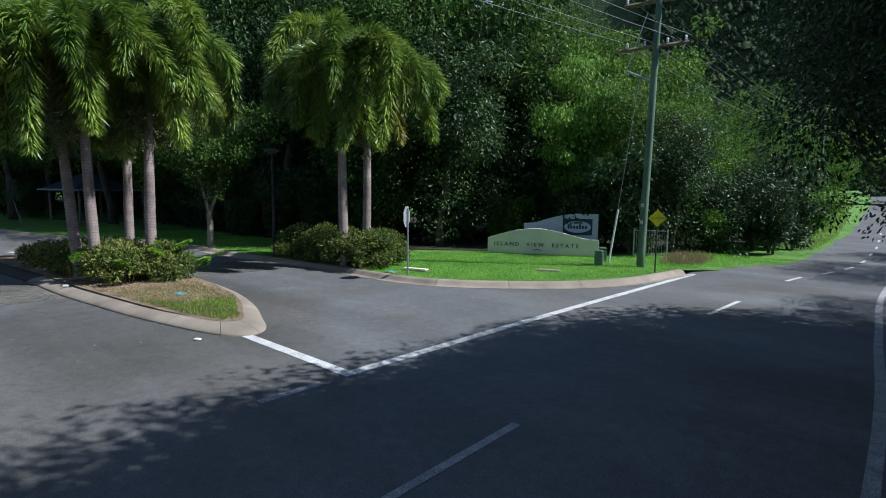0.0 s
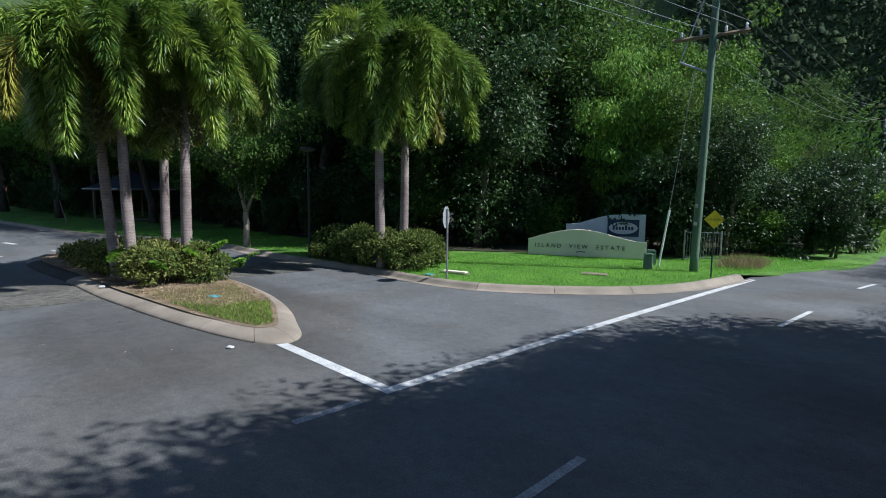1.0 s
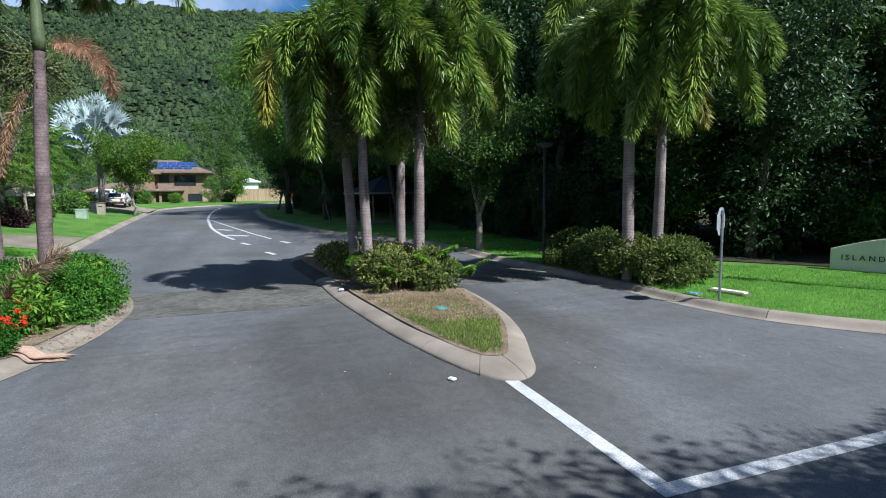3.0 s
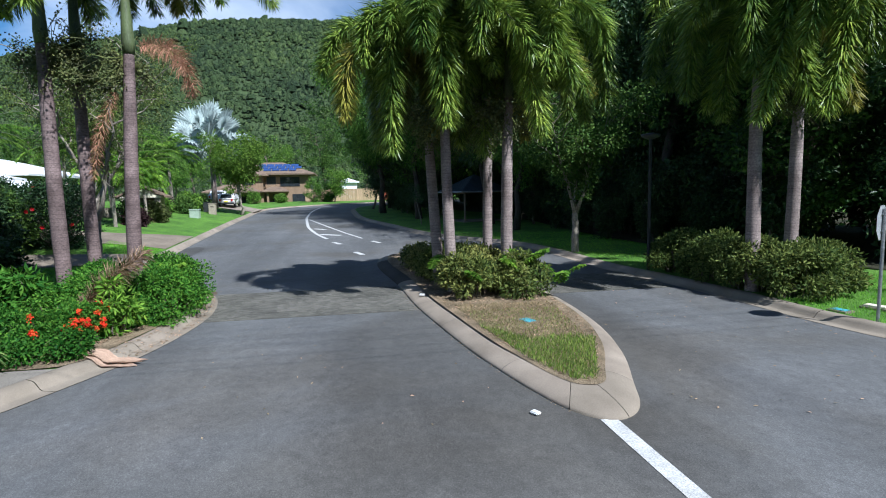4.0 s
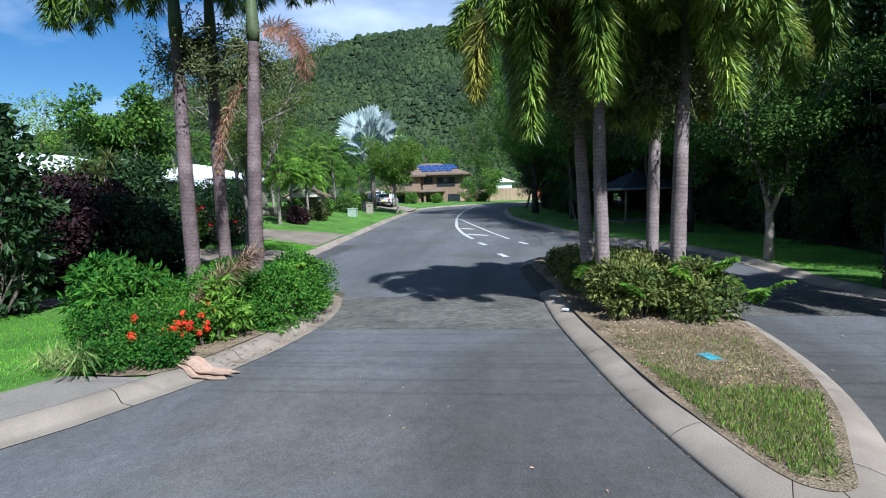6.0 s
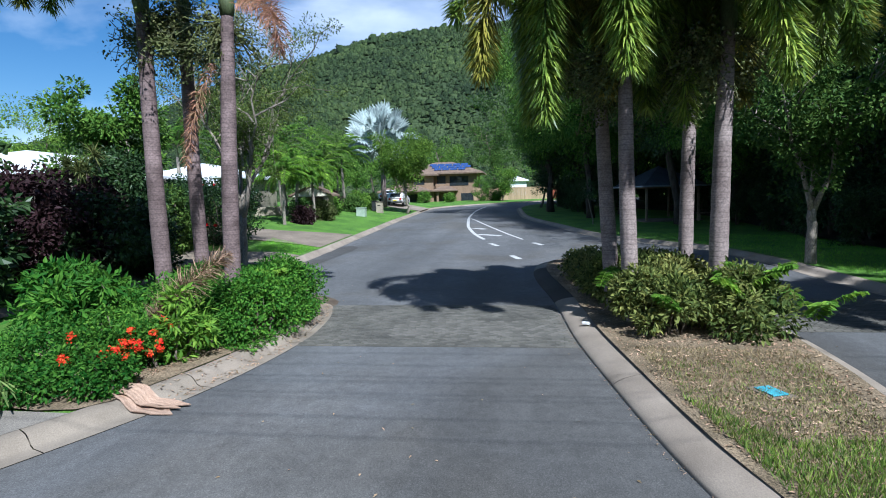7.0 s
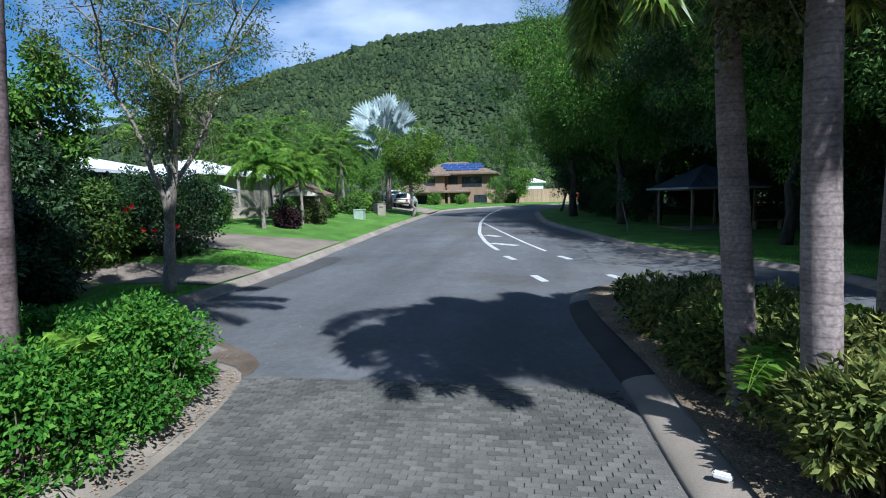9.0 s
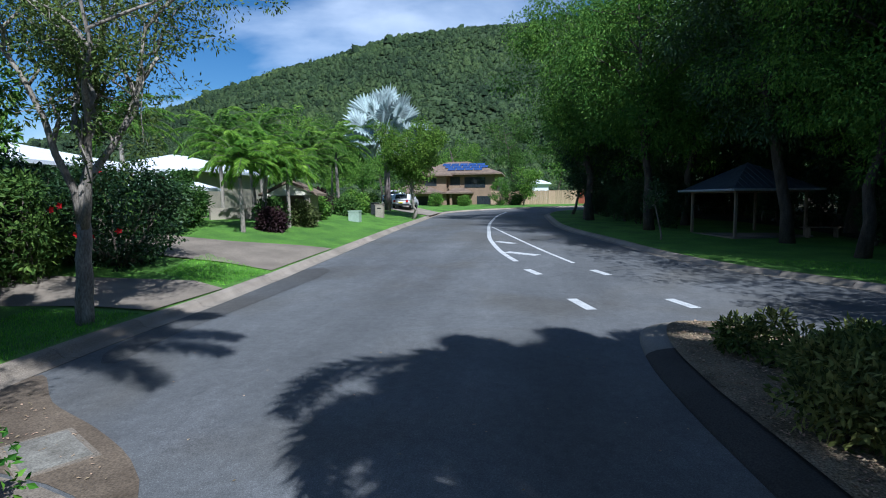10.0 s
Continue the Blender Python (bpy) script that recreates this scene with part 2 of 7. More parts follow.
M_PALEBARK = mat("pale_bark", (0.32, 0.28, 0.23), (0.17, 0.145, 0.115), scale=5, fine=40, rough=0.9, bump=0.8, bump_dist=0.015, stretch=(1, 1, 0.35))
M_FROND = leaf_mat("foxtail_leaflet", (0.19, 0.285, 0.042), (0.095, 0.17, 0.026), rough=0.36, translucent=0.24, spec=0.4, island=0.55)
M_FRONDY = leaf_mat("yellowing_leaflet", (0.30, 0.28, 0.045), (0.15, 0.18, 0.028), rough=0.4, translucent=0.26, spec=0.35, island=0.55)
M_DEADFROND = leaf_mat("dead_leaflet", (0.40, 0.24, 0.14), (0.22, 0.12, 0.07), translucent=0.15)
M_FRUIT = mat("palm_fruit", (0.12, 0.15, 0.045), (0.06, 0.06, 0.02), scale=3, fine=30, rough=0.6, bump=0.2, island=0.4)
M_LEAF = leaf_mat("tree_leaf", (0.095, 0.175, 0.036), (0.048, 0.10, 0.021), translucent=0.25)
M_LEAF2 = leaf_mat("bright_leaf", (0.135, 0.25, 0.038), (0.07, 0.15, 0.022), translucent=0.2)
M_LEAF3 = leaf_mat("dark_leaf", (0.046, 0.092, 0.028), (0.022, 0.050, 0.016), translucent=0.18, rough=0.42, spec=0.24)
M_LEAF5 = leaf_mat("weeping_leaf", (0.25, 0.41, 0.07), (0.16, 0.29, 0.05), translucent=0.3)
M_LEAF4 = leaf_mat("olive_leaf", (0.115, 0.135, 0.045), (0.06, 0.08, 0.024))
M_STREETLEAF = leaf_mat("street_tree_leaf", (0.15, 0.20, 0.05), (0.08, 0.125, 0.03), translucent=0.25)
M_HEDGE = leaf_mat("hedge_leaf", (0.27, 0.275, 0.08), (0.10, 0.155, 0.036), island=0.7)
M_HEDGE3 = leaf_mat("mixed_hedge_leaf", (0.135, 0.175, 0.045), (0.06, 0.105, 0.025), island=0.65)
M_HEDGE2 = leaf_mat("groundcover_leaf", (0.085, 0.215, 0.025), (0.04, 0.125, 0.016), island=0.5)
M_PURPLE = leaf_mat("maroon_leaf", (0.042, 0.020, 0.021), (0.018, 0.010, 0.011), translucent=0.12)
M_FERN = leaf_mat("fern_leaf", (0.19, 0.35, 0.045), (0.11, 0.23, 0.03), translucent=0.4)
M_OLIVE = leaf_mat("olive_green_leaf", (0.15, 0.25, 0.035), (0.095, 0.17, 0.024))
M_SILVER = leaf_mat("silver_leaf", (0.38, 0.45, 0.44), (0.27, 0.33, 0.32), translucent=0.1, island=0.25)
M_FLOWER = mat("orange_petal", (0.80, 0.10, 0.02), (0.65, 0.045, 0.012), scale=6, fine=40, rough=0.5, bump=0, island=0.3, translucent=0.2)
M_RED = mat("red_petal", (0.70, 0.015, 0.02), (0.5, 0.01, 0.015), scale=6, fine=40, rough=0.5, bump=0)
M_CANOPY = mat("hill_canopy", (0.054, 0.090, 0.027), (0.026, 0.050, 0.019), scale=0.012, fine=1.7, rough=0.9, bump=1.0, bump_dist=1.6, island=0.5, finemix=0.42)
M_HILL = mat("hillside", (0.055, 0.085, 0.03), (0.03, 0.05, 0.02), scale=0.02, fine=0.7, rough=0.95, bump=1.0, bump_dist=1.5)

# ---- small tools ----
def np_mesh(name, verts, quads, smooth=False):
    """A mesh from arrays: quads is N x 4; a triangle repeats nothing and stands in the N x 3 array of a tuple."""
    me = bpy.data.meshes.new(name)
    tris = None
    if isinstance(quads, tuple):
        quads, tris = quads
    verts = np.asarray(verts, np.float32).reshape(-1, 3)
    q = np.asarray(quads, np.int32).reshape(-1, 4)
    t = np.asarray(tris, np.int32).reshape(-1, 3) if tris is not None else np.zeros((0, 3), np.int32)
    me.vertices.add(len(verts))
    me.vertices.foreach_set("co", verts.ravel())
    me.loops.add(q.size + t.size)
    me.loops.foreach_set("vertex_index", np.concatenate([q.ravel(), t.ravel()]))
    me.polygons.add(len(q) + len(t))
    me.polygons.foreach_set("loop_start", np.concatenate([np.arange(len(q)) * 4, q.size + np.arange(len(t)) * 3]).astype(np.int32))
    me.polygons.foreach_set("use_smooth", np.full(len(q) + len(t), bool(smooth)))
    me.update(calc_edges=True)
    me.validate()
    return me


class Soup:
    """Gathers pieces of geometry for one mesh."""
    def __init__(self):
        self.v, self.q, self.t, self.n = [], [], [], 0

    def add(self, verts, quads=None, tris=None):
        verts = np.asarray(verts, float).reshape(-1, 3)
        if quads is not None and len(quads):
            self.q.append(np.asarray(quads, int).reshape(-1, 4) + self.n)
        if tris is not None and len(tris):
            self.t.append(np.asarray(tris, int).reshape(-1, 3) + self.n)
        self.v.append(verts)
        self.n += len(verts)

    def mesh(self, name, material, smooth=False):
        q = np.concatenate(self.q) if self.q else np.zeros((0, 4), int)
        t = np.concatenate(self.t) if self.t else np.zeros((0, 3), int)
        me = np_mesh(name, np.concatenate(self.v), (q, t), smooth)
        me.materials.append(material)
        return me

    def tube(self, pts, radii, sides=8, caps=True):
        pts = np.asarray(pts, float)
        n = len(pts)
        radii = np.full(n, radii, float) if np.isscalar(radii) else np.asarray(radii, float)
        d = np.gradient(pts, axis=0)
        d /= np.linalg.norm(d, axis=1)[:, None] + 1e-9
        ref = np.array([0, 0, 1.0]) if abs(d[0][2]) < 0.9 else np.array([1.0, 0, 0])
        a = np.cross(d, ref)
        a /= np.linalg.norm(a, axis=1)[:, None] + 1e-9
        b = np.cross(d, a)
        ang = np.arange(sides) * 2 * np.pi / sides
        ring = pts[:, None] + radii[:, None, None] * (np.cos(ang)[None, :, None] * a[:, None] + np.sin(ang)[None, :, None] * b[:, None])
        i = np.arange(n - 1)[:, None] * sides
        j = np.arange(sides)[None]
        k = (j + 1) % sides
        quads = np.stack([i + j, i + k, i + sides + k, i + sides + j], -1).reshape(-1, 4)
        verts = ring.reshape(-1, 3)
        tris = []
        if caps:
            verts = np.concatenate([verts, pts[:1], pts[-1:]])
            for s in range(sides):
                tris += [(n * sides, (s + 1) % sides, s), (n * sides + 1, (n - 1) * sides + s, (n - 1) * sides + (s + 1) % sides)]
        self.add(verts, quads, tris)

    def leaves(self, p, d, up, length, width):
        """Folded diamond leaves from p along d."""
        p, d, up = (np.asarray(x, float).reshape(-1, 3) for x in (p, d, up))
        d = d / (np.linalg.norm(d, axis=1)[:, None] + 1e-9)
        side = np.cross(d, up)
        side /= np.linalg.norm(side, axis=1)[:, None] + 1e-9
        nor = np.cross(side, d)
        length = np.broadcast_to(np.asarray(length, float), (len(p),))[:, None]
        width = np.broadcast_to(np.asarray(width, float), (len(p),))[:, None]
        mid = p + d * length * 0.45 + nor * width * 0.18
        v = np.stack([p, mid + side * width * 0.5, p + d * length, mid - side * width * 0.5], 1)
        self.add(v.reshape(-1, 3), np.arange(len(p) * 4).reshape(-1, 4))

    def straps(self, p, d, tip, up, length, width):
        """Narrow leaves that set out along d and bend over towards tip."""
        side = np.cross(d, up)
        side /= np.linalg.norm(side, axis=1)[:, None] + 1e-9
        length, w = np.asarray(length, float)[:, None], np.asarray(width, float)[:, None] / 2 * side
        mid = p + d * length * 0.5
        v = np.stack([p - 0.35 * w, p + 0.35 * w, mid + w, mid - w, mid + tip * length * 0.5], 1)
        n = np.arange(len(p))[:, None] * 5
        self.add(v.reshape(-1, 3), n + np.array([[0, 1, 2, 3]]), n + np.array([[3, 2, 4]]))

    def box(self, lo, hi, m=None, bevel=0.0):
        (x0, y0, z0), (x1, y1, z1) = lo, hi
        c = np.array([(x, y, z) for z in (z0, z1) for y in (y0, y1) for x in (x0, x1)], float)
        if bevel:
            bm = bmesh.new()
            bmesh.ops.create_cube(bm, size=1)
            for v in bm.verts:
                v.co = Vector((x0 + (v.co.x + 0.5) * (x1 - x0), y0 + (v.co.y + 0.5) * (y1 - y0), z0 + (v.co.z + 0.5) * (z1 - z0)))
            bmesh.ops.bevel(bm, geom=bm.edges[:], offset=bevel, segments=2, affect="EDGES")
            self.bm(bm, m)
            return
        if m is not None:
            c = np.array([m @ Vector(x) for x in c])
        self.add(c, [(0, 2, 3, 1), (4, 5, 7, 6), (0, 1, 5, 4), (2, 6, 7, 3), (0, 4, 6, 2), (1, 3, 7, 5)])

    def bm(self, bm, m=None):
        bmesh.ops.triangulate(bm, faces=[f for f in bm.faces if len(f.verts) > 4])
        bm.verts.index_update()
        v = [(m @ x.co) if m is not None else x.co.copy() for x in bm.verts]
        q = [[y.index for y in f.verts] for f in bm.faces if len(f.verts) == 4]
        t = [[y.index for y in f.verts] for f in bm.faces if len(f.verts) == 3]
        self.add([tuple(x) for x in v], q, t)
        bm.free()


def empty(name, at=(0, 0, 0), label="", category="", group="", kind="", rz=0):
    ob = new(name)
    ob.matrix_basis = pose(*at, 0, 0, rz)
    ob.empty_display_size = 0.2
    return tagged(ob, label, category, group, kind)


def part(name, geo, material, parent, label="", smooth=False):
    """Links a Soup or a mesh as one object under a thing or part."""
    me = geo.mesh(name, material, smooth) if isinstance(geo, Soup) else geo
    ob = new(name, me)
    ob.parent = parent
    if label:
        ob["label"] = label
    return ob


def solid(name, geo, material, label="", category="", group="", kind="", smooth=False):
    me = geo.mesh(name, material, smooth) if isinstance(geo, Soup) else geo
    return tagged(new(name, me), label, category, group, kind)


def smoothstep(a, b, x):
    t = np.clip((x - a) / (b - a), 0, 1)
    return t * t * (3 - 2 * t)


def lift(x, y):
    """Height of the road surface: the estate road and the main road both climb gently away."""
    x, y = np.asarray(x, float), np.asarray(y, float)
    s = np.maximum(0, -32 - x)
    z = 0.03 * s - 0.012 * np.maximum(0, s - 18)
    z = np.minimum(z, 2.4)
    return z + 0.021 * np.clip(y - 42, 0, 150) * np.clip((x + 30) / 15, 0, 1)


def curve(pts, step=0.4, closed=False):
    """A Catmull-Rom line through the points, and the same parameter for every caller."""
    p = np.asarray(pts, float)
    n = len(p)
    out = []
    m = n if closed else n - 1
    for i in range(m):
        if closed:
            a, b, c, d = p[(i - 1) % n], p[i], p[(i + 1) % n], p[(i + 2) % n]
        else:
            a, b, c, d = p[max(i - 1, 0)], p[i], p[i + 1], p[min(i + 2, n - 1)]
        k = max(2, int(np.linalg.norm((c - b)[:2]) / step))
        for t in np.arange(k) / k:
            out.append(0.5 * (2 * b + (c - a) * t + (2 * a - 5 * b + 4 * c - d) * t * t + (3 * b - a - 3 * c + d) * t ** 3))
    if not closed:
        out.append(p[-1])
    return np.array(out)


def offset(line, u):
    """The plan line moved to its left by u."""
    d = np.gradient(line[:, :2], axis=0)
    d /= np.linalg.norm(d, axis=1)[:, None] + 1e-9
    return line[:, :2] + u * np.stack([-d[:, 1], d[:, 0]], 1)


def inside(poly, x, y):
    poly = np.asarray(poly)
    r = np.zeros(np.shape(x), bool)
    a = poly[-1]
    for b in poly:
        c = ((b[1] > y) != (a[1] > y)) & (x < (a[0] - b[0]) * (y - b[1]) / (a[1] - b[1] + 1e-12) + b[0])
        r ^= c
        a = b
    return r


def sheet(name, poly, height, material, cell=1.0, near=None):
    """A surface that fills a plan polygon, at height(x, y)."""
    from mathutils.geometry import delaunay_2d_cdt
    poly = np.asarray(poly, float)[:, :2]
    x0, y0 = poly.min(0)
    x1, y1 = poly.max(0)
    gx, gy = np.meshgrid(np.arange(x0 + cell / 2, x1, cell), np.arange(y0 + cell / 2, y1, cell))
    ok = inside(poly, gx, gy)
    g = np.stack([gx[ok], gy[ok]], 1)
    pts = [Vector(p) for p in poly] + [Vector(p) for p in g]
    n = len(poly)
    r = delaunay_2d_cdt(pts, [(i, (i + 1) % n) for i in range(n)], [], 1, 1e-4)
    v = np.array([tuple(p) for p in r[0]])
    z = height(v[:, 0], v[:, 1])
    me = np_mesh(name, np.column_stack([v, z]), (np.zeros((0, 4), int), np.array([f for f in r[2] if len(f) == 3], int)), True)
    me.materials.append(material)
    return me


def ribbon(line, width, z, name, material, dashes=None):
    """A strip of paint along a plan line."""
    s = Soup()
    a, b = offset(line, width / 2), offset(line, -width / 2)
    n = len(line)
    v = np.concatenate([np.column_stack([a, lift(a[:, 0], a[:, 1]) + z]), np.column_stack([b, lift(b[:, 0], b[:, 1]) + z])])
    i = np.arange(n - 1)
    s.add(v, np.stack([i, i + n, i + n + 1, i + 1], 1))
    return s.mesh(name, material)

# ---- ground, roads and kerbs ----
def build_ground():
    r = np.concatenate([[0], np.geomspace(4, 2600, 46)])
    a = np.linspace(0, 2 * np.pi, 73)[:-1]
    R, A = np.meshgrid(r, a, indexing="ij")
    x, y = -20 + R * np.cos(A), 5 + R * np.sin(A)
    z = lift(np.clip(x, -110, 200), np.clip(y, -100, 110)) - 0.06
    n, m = R.shape
    i, j = np.meshgrid(np.arange(n - 1), np.arange(m), indexing="ij")
    k = (j + 1) % m
    q = np.stack([i * m + j, (i + 1) * m + j, (i + 1) * m + k, i * m + k], -1).reshape(-1, 4)
    me = np_mesh("ground", np.stack([x, y, z], -1).reshape(-1, 3), q, True)
    me.materials.append(M_GROUND)
    tagged(new("ground", me), "leaf-littered dark soil ground under the trees", "ground", kind="structure")


build_ground()

LEFT_EDGE = [(-6.1, -70), (-6.2, -30), (-6.4, -14), (-7.0, -8.5), (-8.0, -5.2), (-9.3, -3.2), (-10.8, -1.85), (-12.0, -1.22), (-13.4, -0.66), (-15.0, -0.30), (-16.7, -0.17), (-18.1, -0.34),
             (-19.1, -0.60), (-19.65, -1.0), (-19.95, -1.7), (-20.1, -2.5), (-20.35, -3.3), (-20.9, -3.95), (-21.8, -4.3), (-23.4, -4.5), (-25.0, -4.62), (-28.0, -4.75), (-32.0, -5.08), (-37.4, -5.25), (-48.0, -5.52), (-58.0, -5.8), (-69.0, -6.1),
             (-76.0, -4.6), (-83, 0.5), (-89, 9), (-93, 22), (-95, 40)]
RIGHT_EDGE = [(-84.0, 40), (-82.5, 24), (-80, 12.5), (-75, 6.0), (-68.0, 4.0), (-59, 3.9), (-50, 4.3), (-42.1, 6.1), (-37.4, 7.25), (-34.4, 8.5), (-32.3, 10.0), (-30.0, 11.0), (-26.0, 11.5), (-21.0, 11.45),
              (-18.0, 11.75), (-14.9, 11.93), (-13.0, 11.92), (-11.2, 12.15), (-9.75, 12.86), (-8.4, 14.0), (-7.3, 15.25), (-6.4, 17.25), (-5.95, 20.4)]
RIGHT_TAIL = [(-5.7, 22.5), (-4.6, 25.3), (-3.75, 28), (-3.55, 32), (-3.7, 38), (-4.0, 46), (-4.8, 62), (-6.5, 90), (-9, 130), (-14, 180)]
EAST_EDGE = [(1.0, -70), (0.9, -20), (0.75, 0), (0.6, 12), (0.4, 22), (0.6, 30), (1.4, 38), (2.6, 50), (2.9, 65), (1.5, 90), (-2, 130), (-8, 180)]


def road_height(x, y):
    return lift(x, y)


left_line, right_line, tail_line, east_line = (curve(p, 0.5) for p in (LEFT_EDGE, RIGHT_EDGE, RIGHT_TAIL, EAST_EDGE))
road_poly = np.concatenate([left_line, np.array([(-84.0, 40)]), offset(right_line, 0.25), offset(tail_line, 0.9)[1:], offset(east_line, -0.6)[::-1]])
road = solid("road", sheet("road", road_poly, road_height, M_ASPHALT, 2.0), M_ASPHALT, "grey worn asphalt road with pale wheel tracks", "road", kind="structure")

PLAIN = [(0.0, 0.008), (0.10, 0.006), (0.22, 0.0), (0.27, 0.02), (0.33, 0.09), (0.37, 0.125), (0.42, 0.14), (0.50, 0.15), (0.527, 0.15), (0.53, 0.148), (0.53, -0.06)]


def kerb(name, line, side, label, per=4, profile=PLAIN, skip=()):
    """A poured kerb with its channel, cut into lengths by joints. side: +1 when the verge lies to the line's left."""
    base = empty(name, label=label, category="kerb", kind="structure")
    rails = [np.column_stack([offset(line, side * u), lift(line[:, 0], line[:, 1]) + z]) for u, z in profile]
    n, k = len(line), len(profile)
    for a in range(0, n - 1, per):
        b = min(a + per, n - 1)
        if any(lo <= a < hi for lo, hi in skip):
            continue
        m = b - a + 1
        s = Soup()
        grid = np.stack([r[a:b + 1] for r in rails], 1).copy()
        for end, nxt in ((0, 1), (-1, -2)):
            d = grid[nxt] - grid[end]
            grid[end] += d / (np.linalg.norm(d, axis=1)[:, None] + 1e-9) * 0.006
        i, j = np.meshgrid(np.arange(m - 1), np.arange(k - 1), indexing="ij")
        q = np.stack([i * k + j, i * k + j + 1, (i + 1) * k + j + 1, (i + 1) * k + j], -1).reshape(-1, 4)
        s.add(grid.reshape(-1, 3), q if side < 0 else q[:, ::-1])
        # left kerb round the pit: darker colour carries both dirt and shade
        cx = float(line[(a + b) // 2][0])
        part("kerb_segment", s, M_CONC_DARK if side > 0 and name == "kerb_left" and -25.5 < cx < -19.4 else M_CONC, base, smooth=True)
    return base


near_left = left_line[(left_line[:, 0] < -7.6) & (left_line[:, 0] > -94)]
kerb("kerb_left", near_left, 1, "weathered concrete kerb and channel along the planted verge")
kerb("kerb_right", right_line[right_line[:, 0] > -83.5], 1, "pale concrete kerb and channel round the grass corner")

ISLAND_OUT = [(-26.75, 5.3), (-26.2, 4.4), (-24.5, 4.1), (-22.5, 4.12), (-19.5, 4.38), (-16.6, 4.48), (-14.2, 4.7), (-12.5, 4.9), (-11.35, 5.1), (-10.5, 5.28), (-9.78, 5.5), (-9.42, 5.78), (-9.40, 6.08),
              (-9.7, 6.40), (-10.4, 6.72), (-11.85, 7.32), (-13.8, 7.8), (-16.5, 8.04), (-19.5, 8.0), (-22.5, 7.65), (-25, 7.05), (-26.4, 6.2)]
ISLAND_IN = [(-26.2, 5.4), (-25.9, 4.85), (-24.5, 4.56), (-22.5, 4.58), (-19.5, 4.84), (-16.6, 4.95), (-14.3, 5.15), (-12.5, 5.33), (-11.5, 5.52), (-10.75, 5.68), (-10.42, 5.80), (-10.33, 5.92), (-10.3, 6.05),
             (-10.36, 6.18), (-10.7, 6.36), (-11.95, 6.95), (-13.8, 7.42), (-16.5, 7.65), (-19.5, 7.6), (-22.5, 7.25), (-25, 6.65), (-26.0, 6.05)]


def dense(pts, k=5):
    p = np.asarray(pts, float)
    n = len(p)
    out = []
    for i in range(n):
        a, b, c, d = p[i - 1], p[i], p[(i + 1) % n], p[(i + 2) % n]
        for t in np.arange(k) / k:
            out.append(0.5 * (2 * b + (c - a) * t + (2 * a - 5 * b + 4 * c - d) * t * t + (3 * b - a - 3 * c + d) * t ** 3))
    return np.array(out)


island_out, island_in = dense(ISLAND_OUT), dense(ISLAND_IN)


def island_kerb():
    base = empty("kerb_island", label="broad pale concrete kerb round the traffic island", category="kerb", kind="structure")
    n = len(island_out)
    prof = [(0.0, -0.06), (0.0, 0.018), (0.04, 0.040), (0.14, 0.070), (0.34, 0.105), (0.62, 0.132), (0.93, 0.146), (0.99, 0.146), (1.0, 0.144), (1.0, -0.06)]
    k = len(prof)
    for a in range(0, n, 10):
        idx = np.arange(a, a + 11) % n
        grid = np.stack([np.column_stack([island_out[idx] * (1 - f) + island_in[idx] * f, np.full(11, z)]) for f, z in prof], 1)
        for end, nxt in ((0, 1), (-1, -2)):
            d = grid[nxt] - grid[end]
            grid[end] += d / (np.linalg.norm(d, axis=1)[:, None] + 1e-9) * 0.005
        i, j = np.meshgrid(np.arange(10), np.arange(k - 1), indexing="ij")
        s = Soup()
        s.add(grid.reshape(-1, 3), np.stack([i * k + j, (i + 1) * k + j, (i + 1) * k + j + 1, i * k + j + 1], -1).reshape(-1, 4)[:, ::-1])
        # near-black segments from x -25.4 to -19.6, mid tone for the rest beyond -17.6
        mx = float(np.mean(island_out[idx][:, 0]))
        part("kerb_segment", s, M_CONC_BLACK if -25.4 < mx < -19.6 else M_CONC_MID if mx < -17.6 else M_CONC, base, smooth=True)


island_kerb()


def bumpy(amp, scale, base=0.14):
    def h(x, y):
        b = np.array([noise.noise(Vector((float(p) * scale, float(q) * scale, 0.3))) for p, q in zip(np.ravel(x), np.ravel(y))])
        return lift(x, y) + base + amp * b.reshape(np.shape(x))
    return h


def island_height(x, y):
    return bumpy(0.012, 1.1, 0.150)(x, y) + 0.03 * smoothstep(-10.4, -13, x)


solid("island_bed", sheet("island_bed", island_in * 0.84 + island_out * 0.16, island_height, M_MULCH, 0.3), M_MULCH, "mulched garden bed strewn with dead leaves inside the kerb", "garden bed", kind="structure")

left_back = offset(left_line, 0.51)
right_back = offset(right_line, 0.51)
tail_back = offset(tail_line, -0.12)
east_back = offset(east_line, -0.05)


def verge_height(x, y):
    edge = np.interp(y, [20.4, 22.5, 25.3, 28, 32, 38, 46, 62, 90], [-5.95, -5.7, -4.6, -3.75, -3.55, -3.7, -4.0, -4.8, -6.5])
    bank = 1.5 * smoothstep(40, 62, y) * smoothstep(0.6, 5.5, edge - x)
    return bank + bumpy(0.02, 0.25, 0.125)(x, y) - 0.097 * smoothstep(19.8, 22.5, y) * smoothstep(-8.5, -6.0, x) - 0.05 * smoothstep(-0.5, 0.05, x - edge) * smoothstep(20.4, 21.5, y)


LEFT_XY = np.array([p for p in LEFT_EDGE if -77 < p[0] < -22])[::-1]


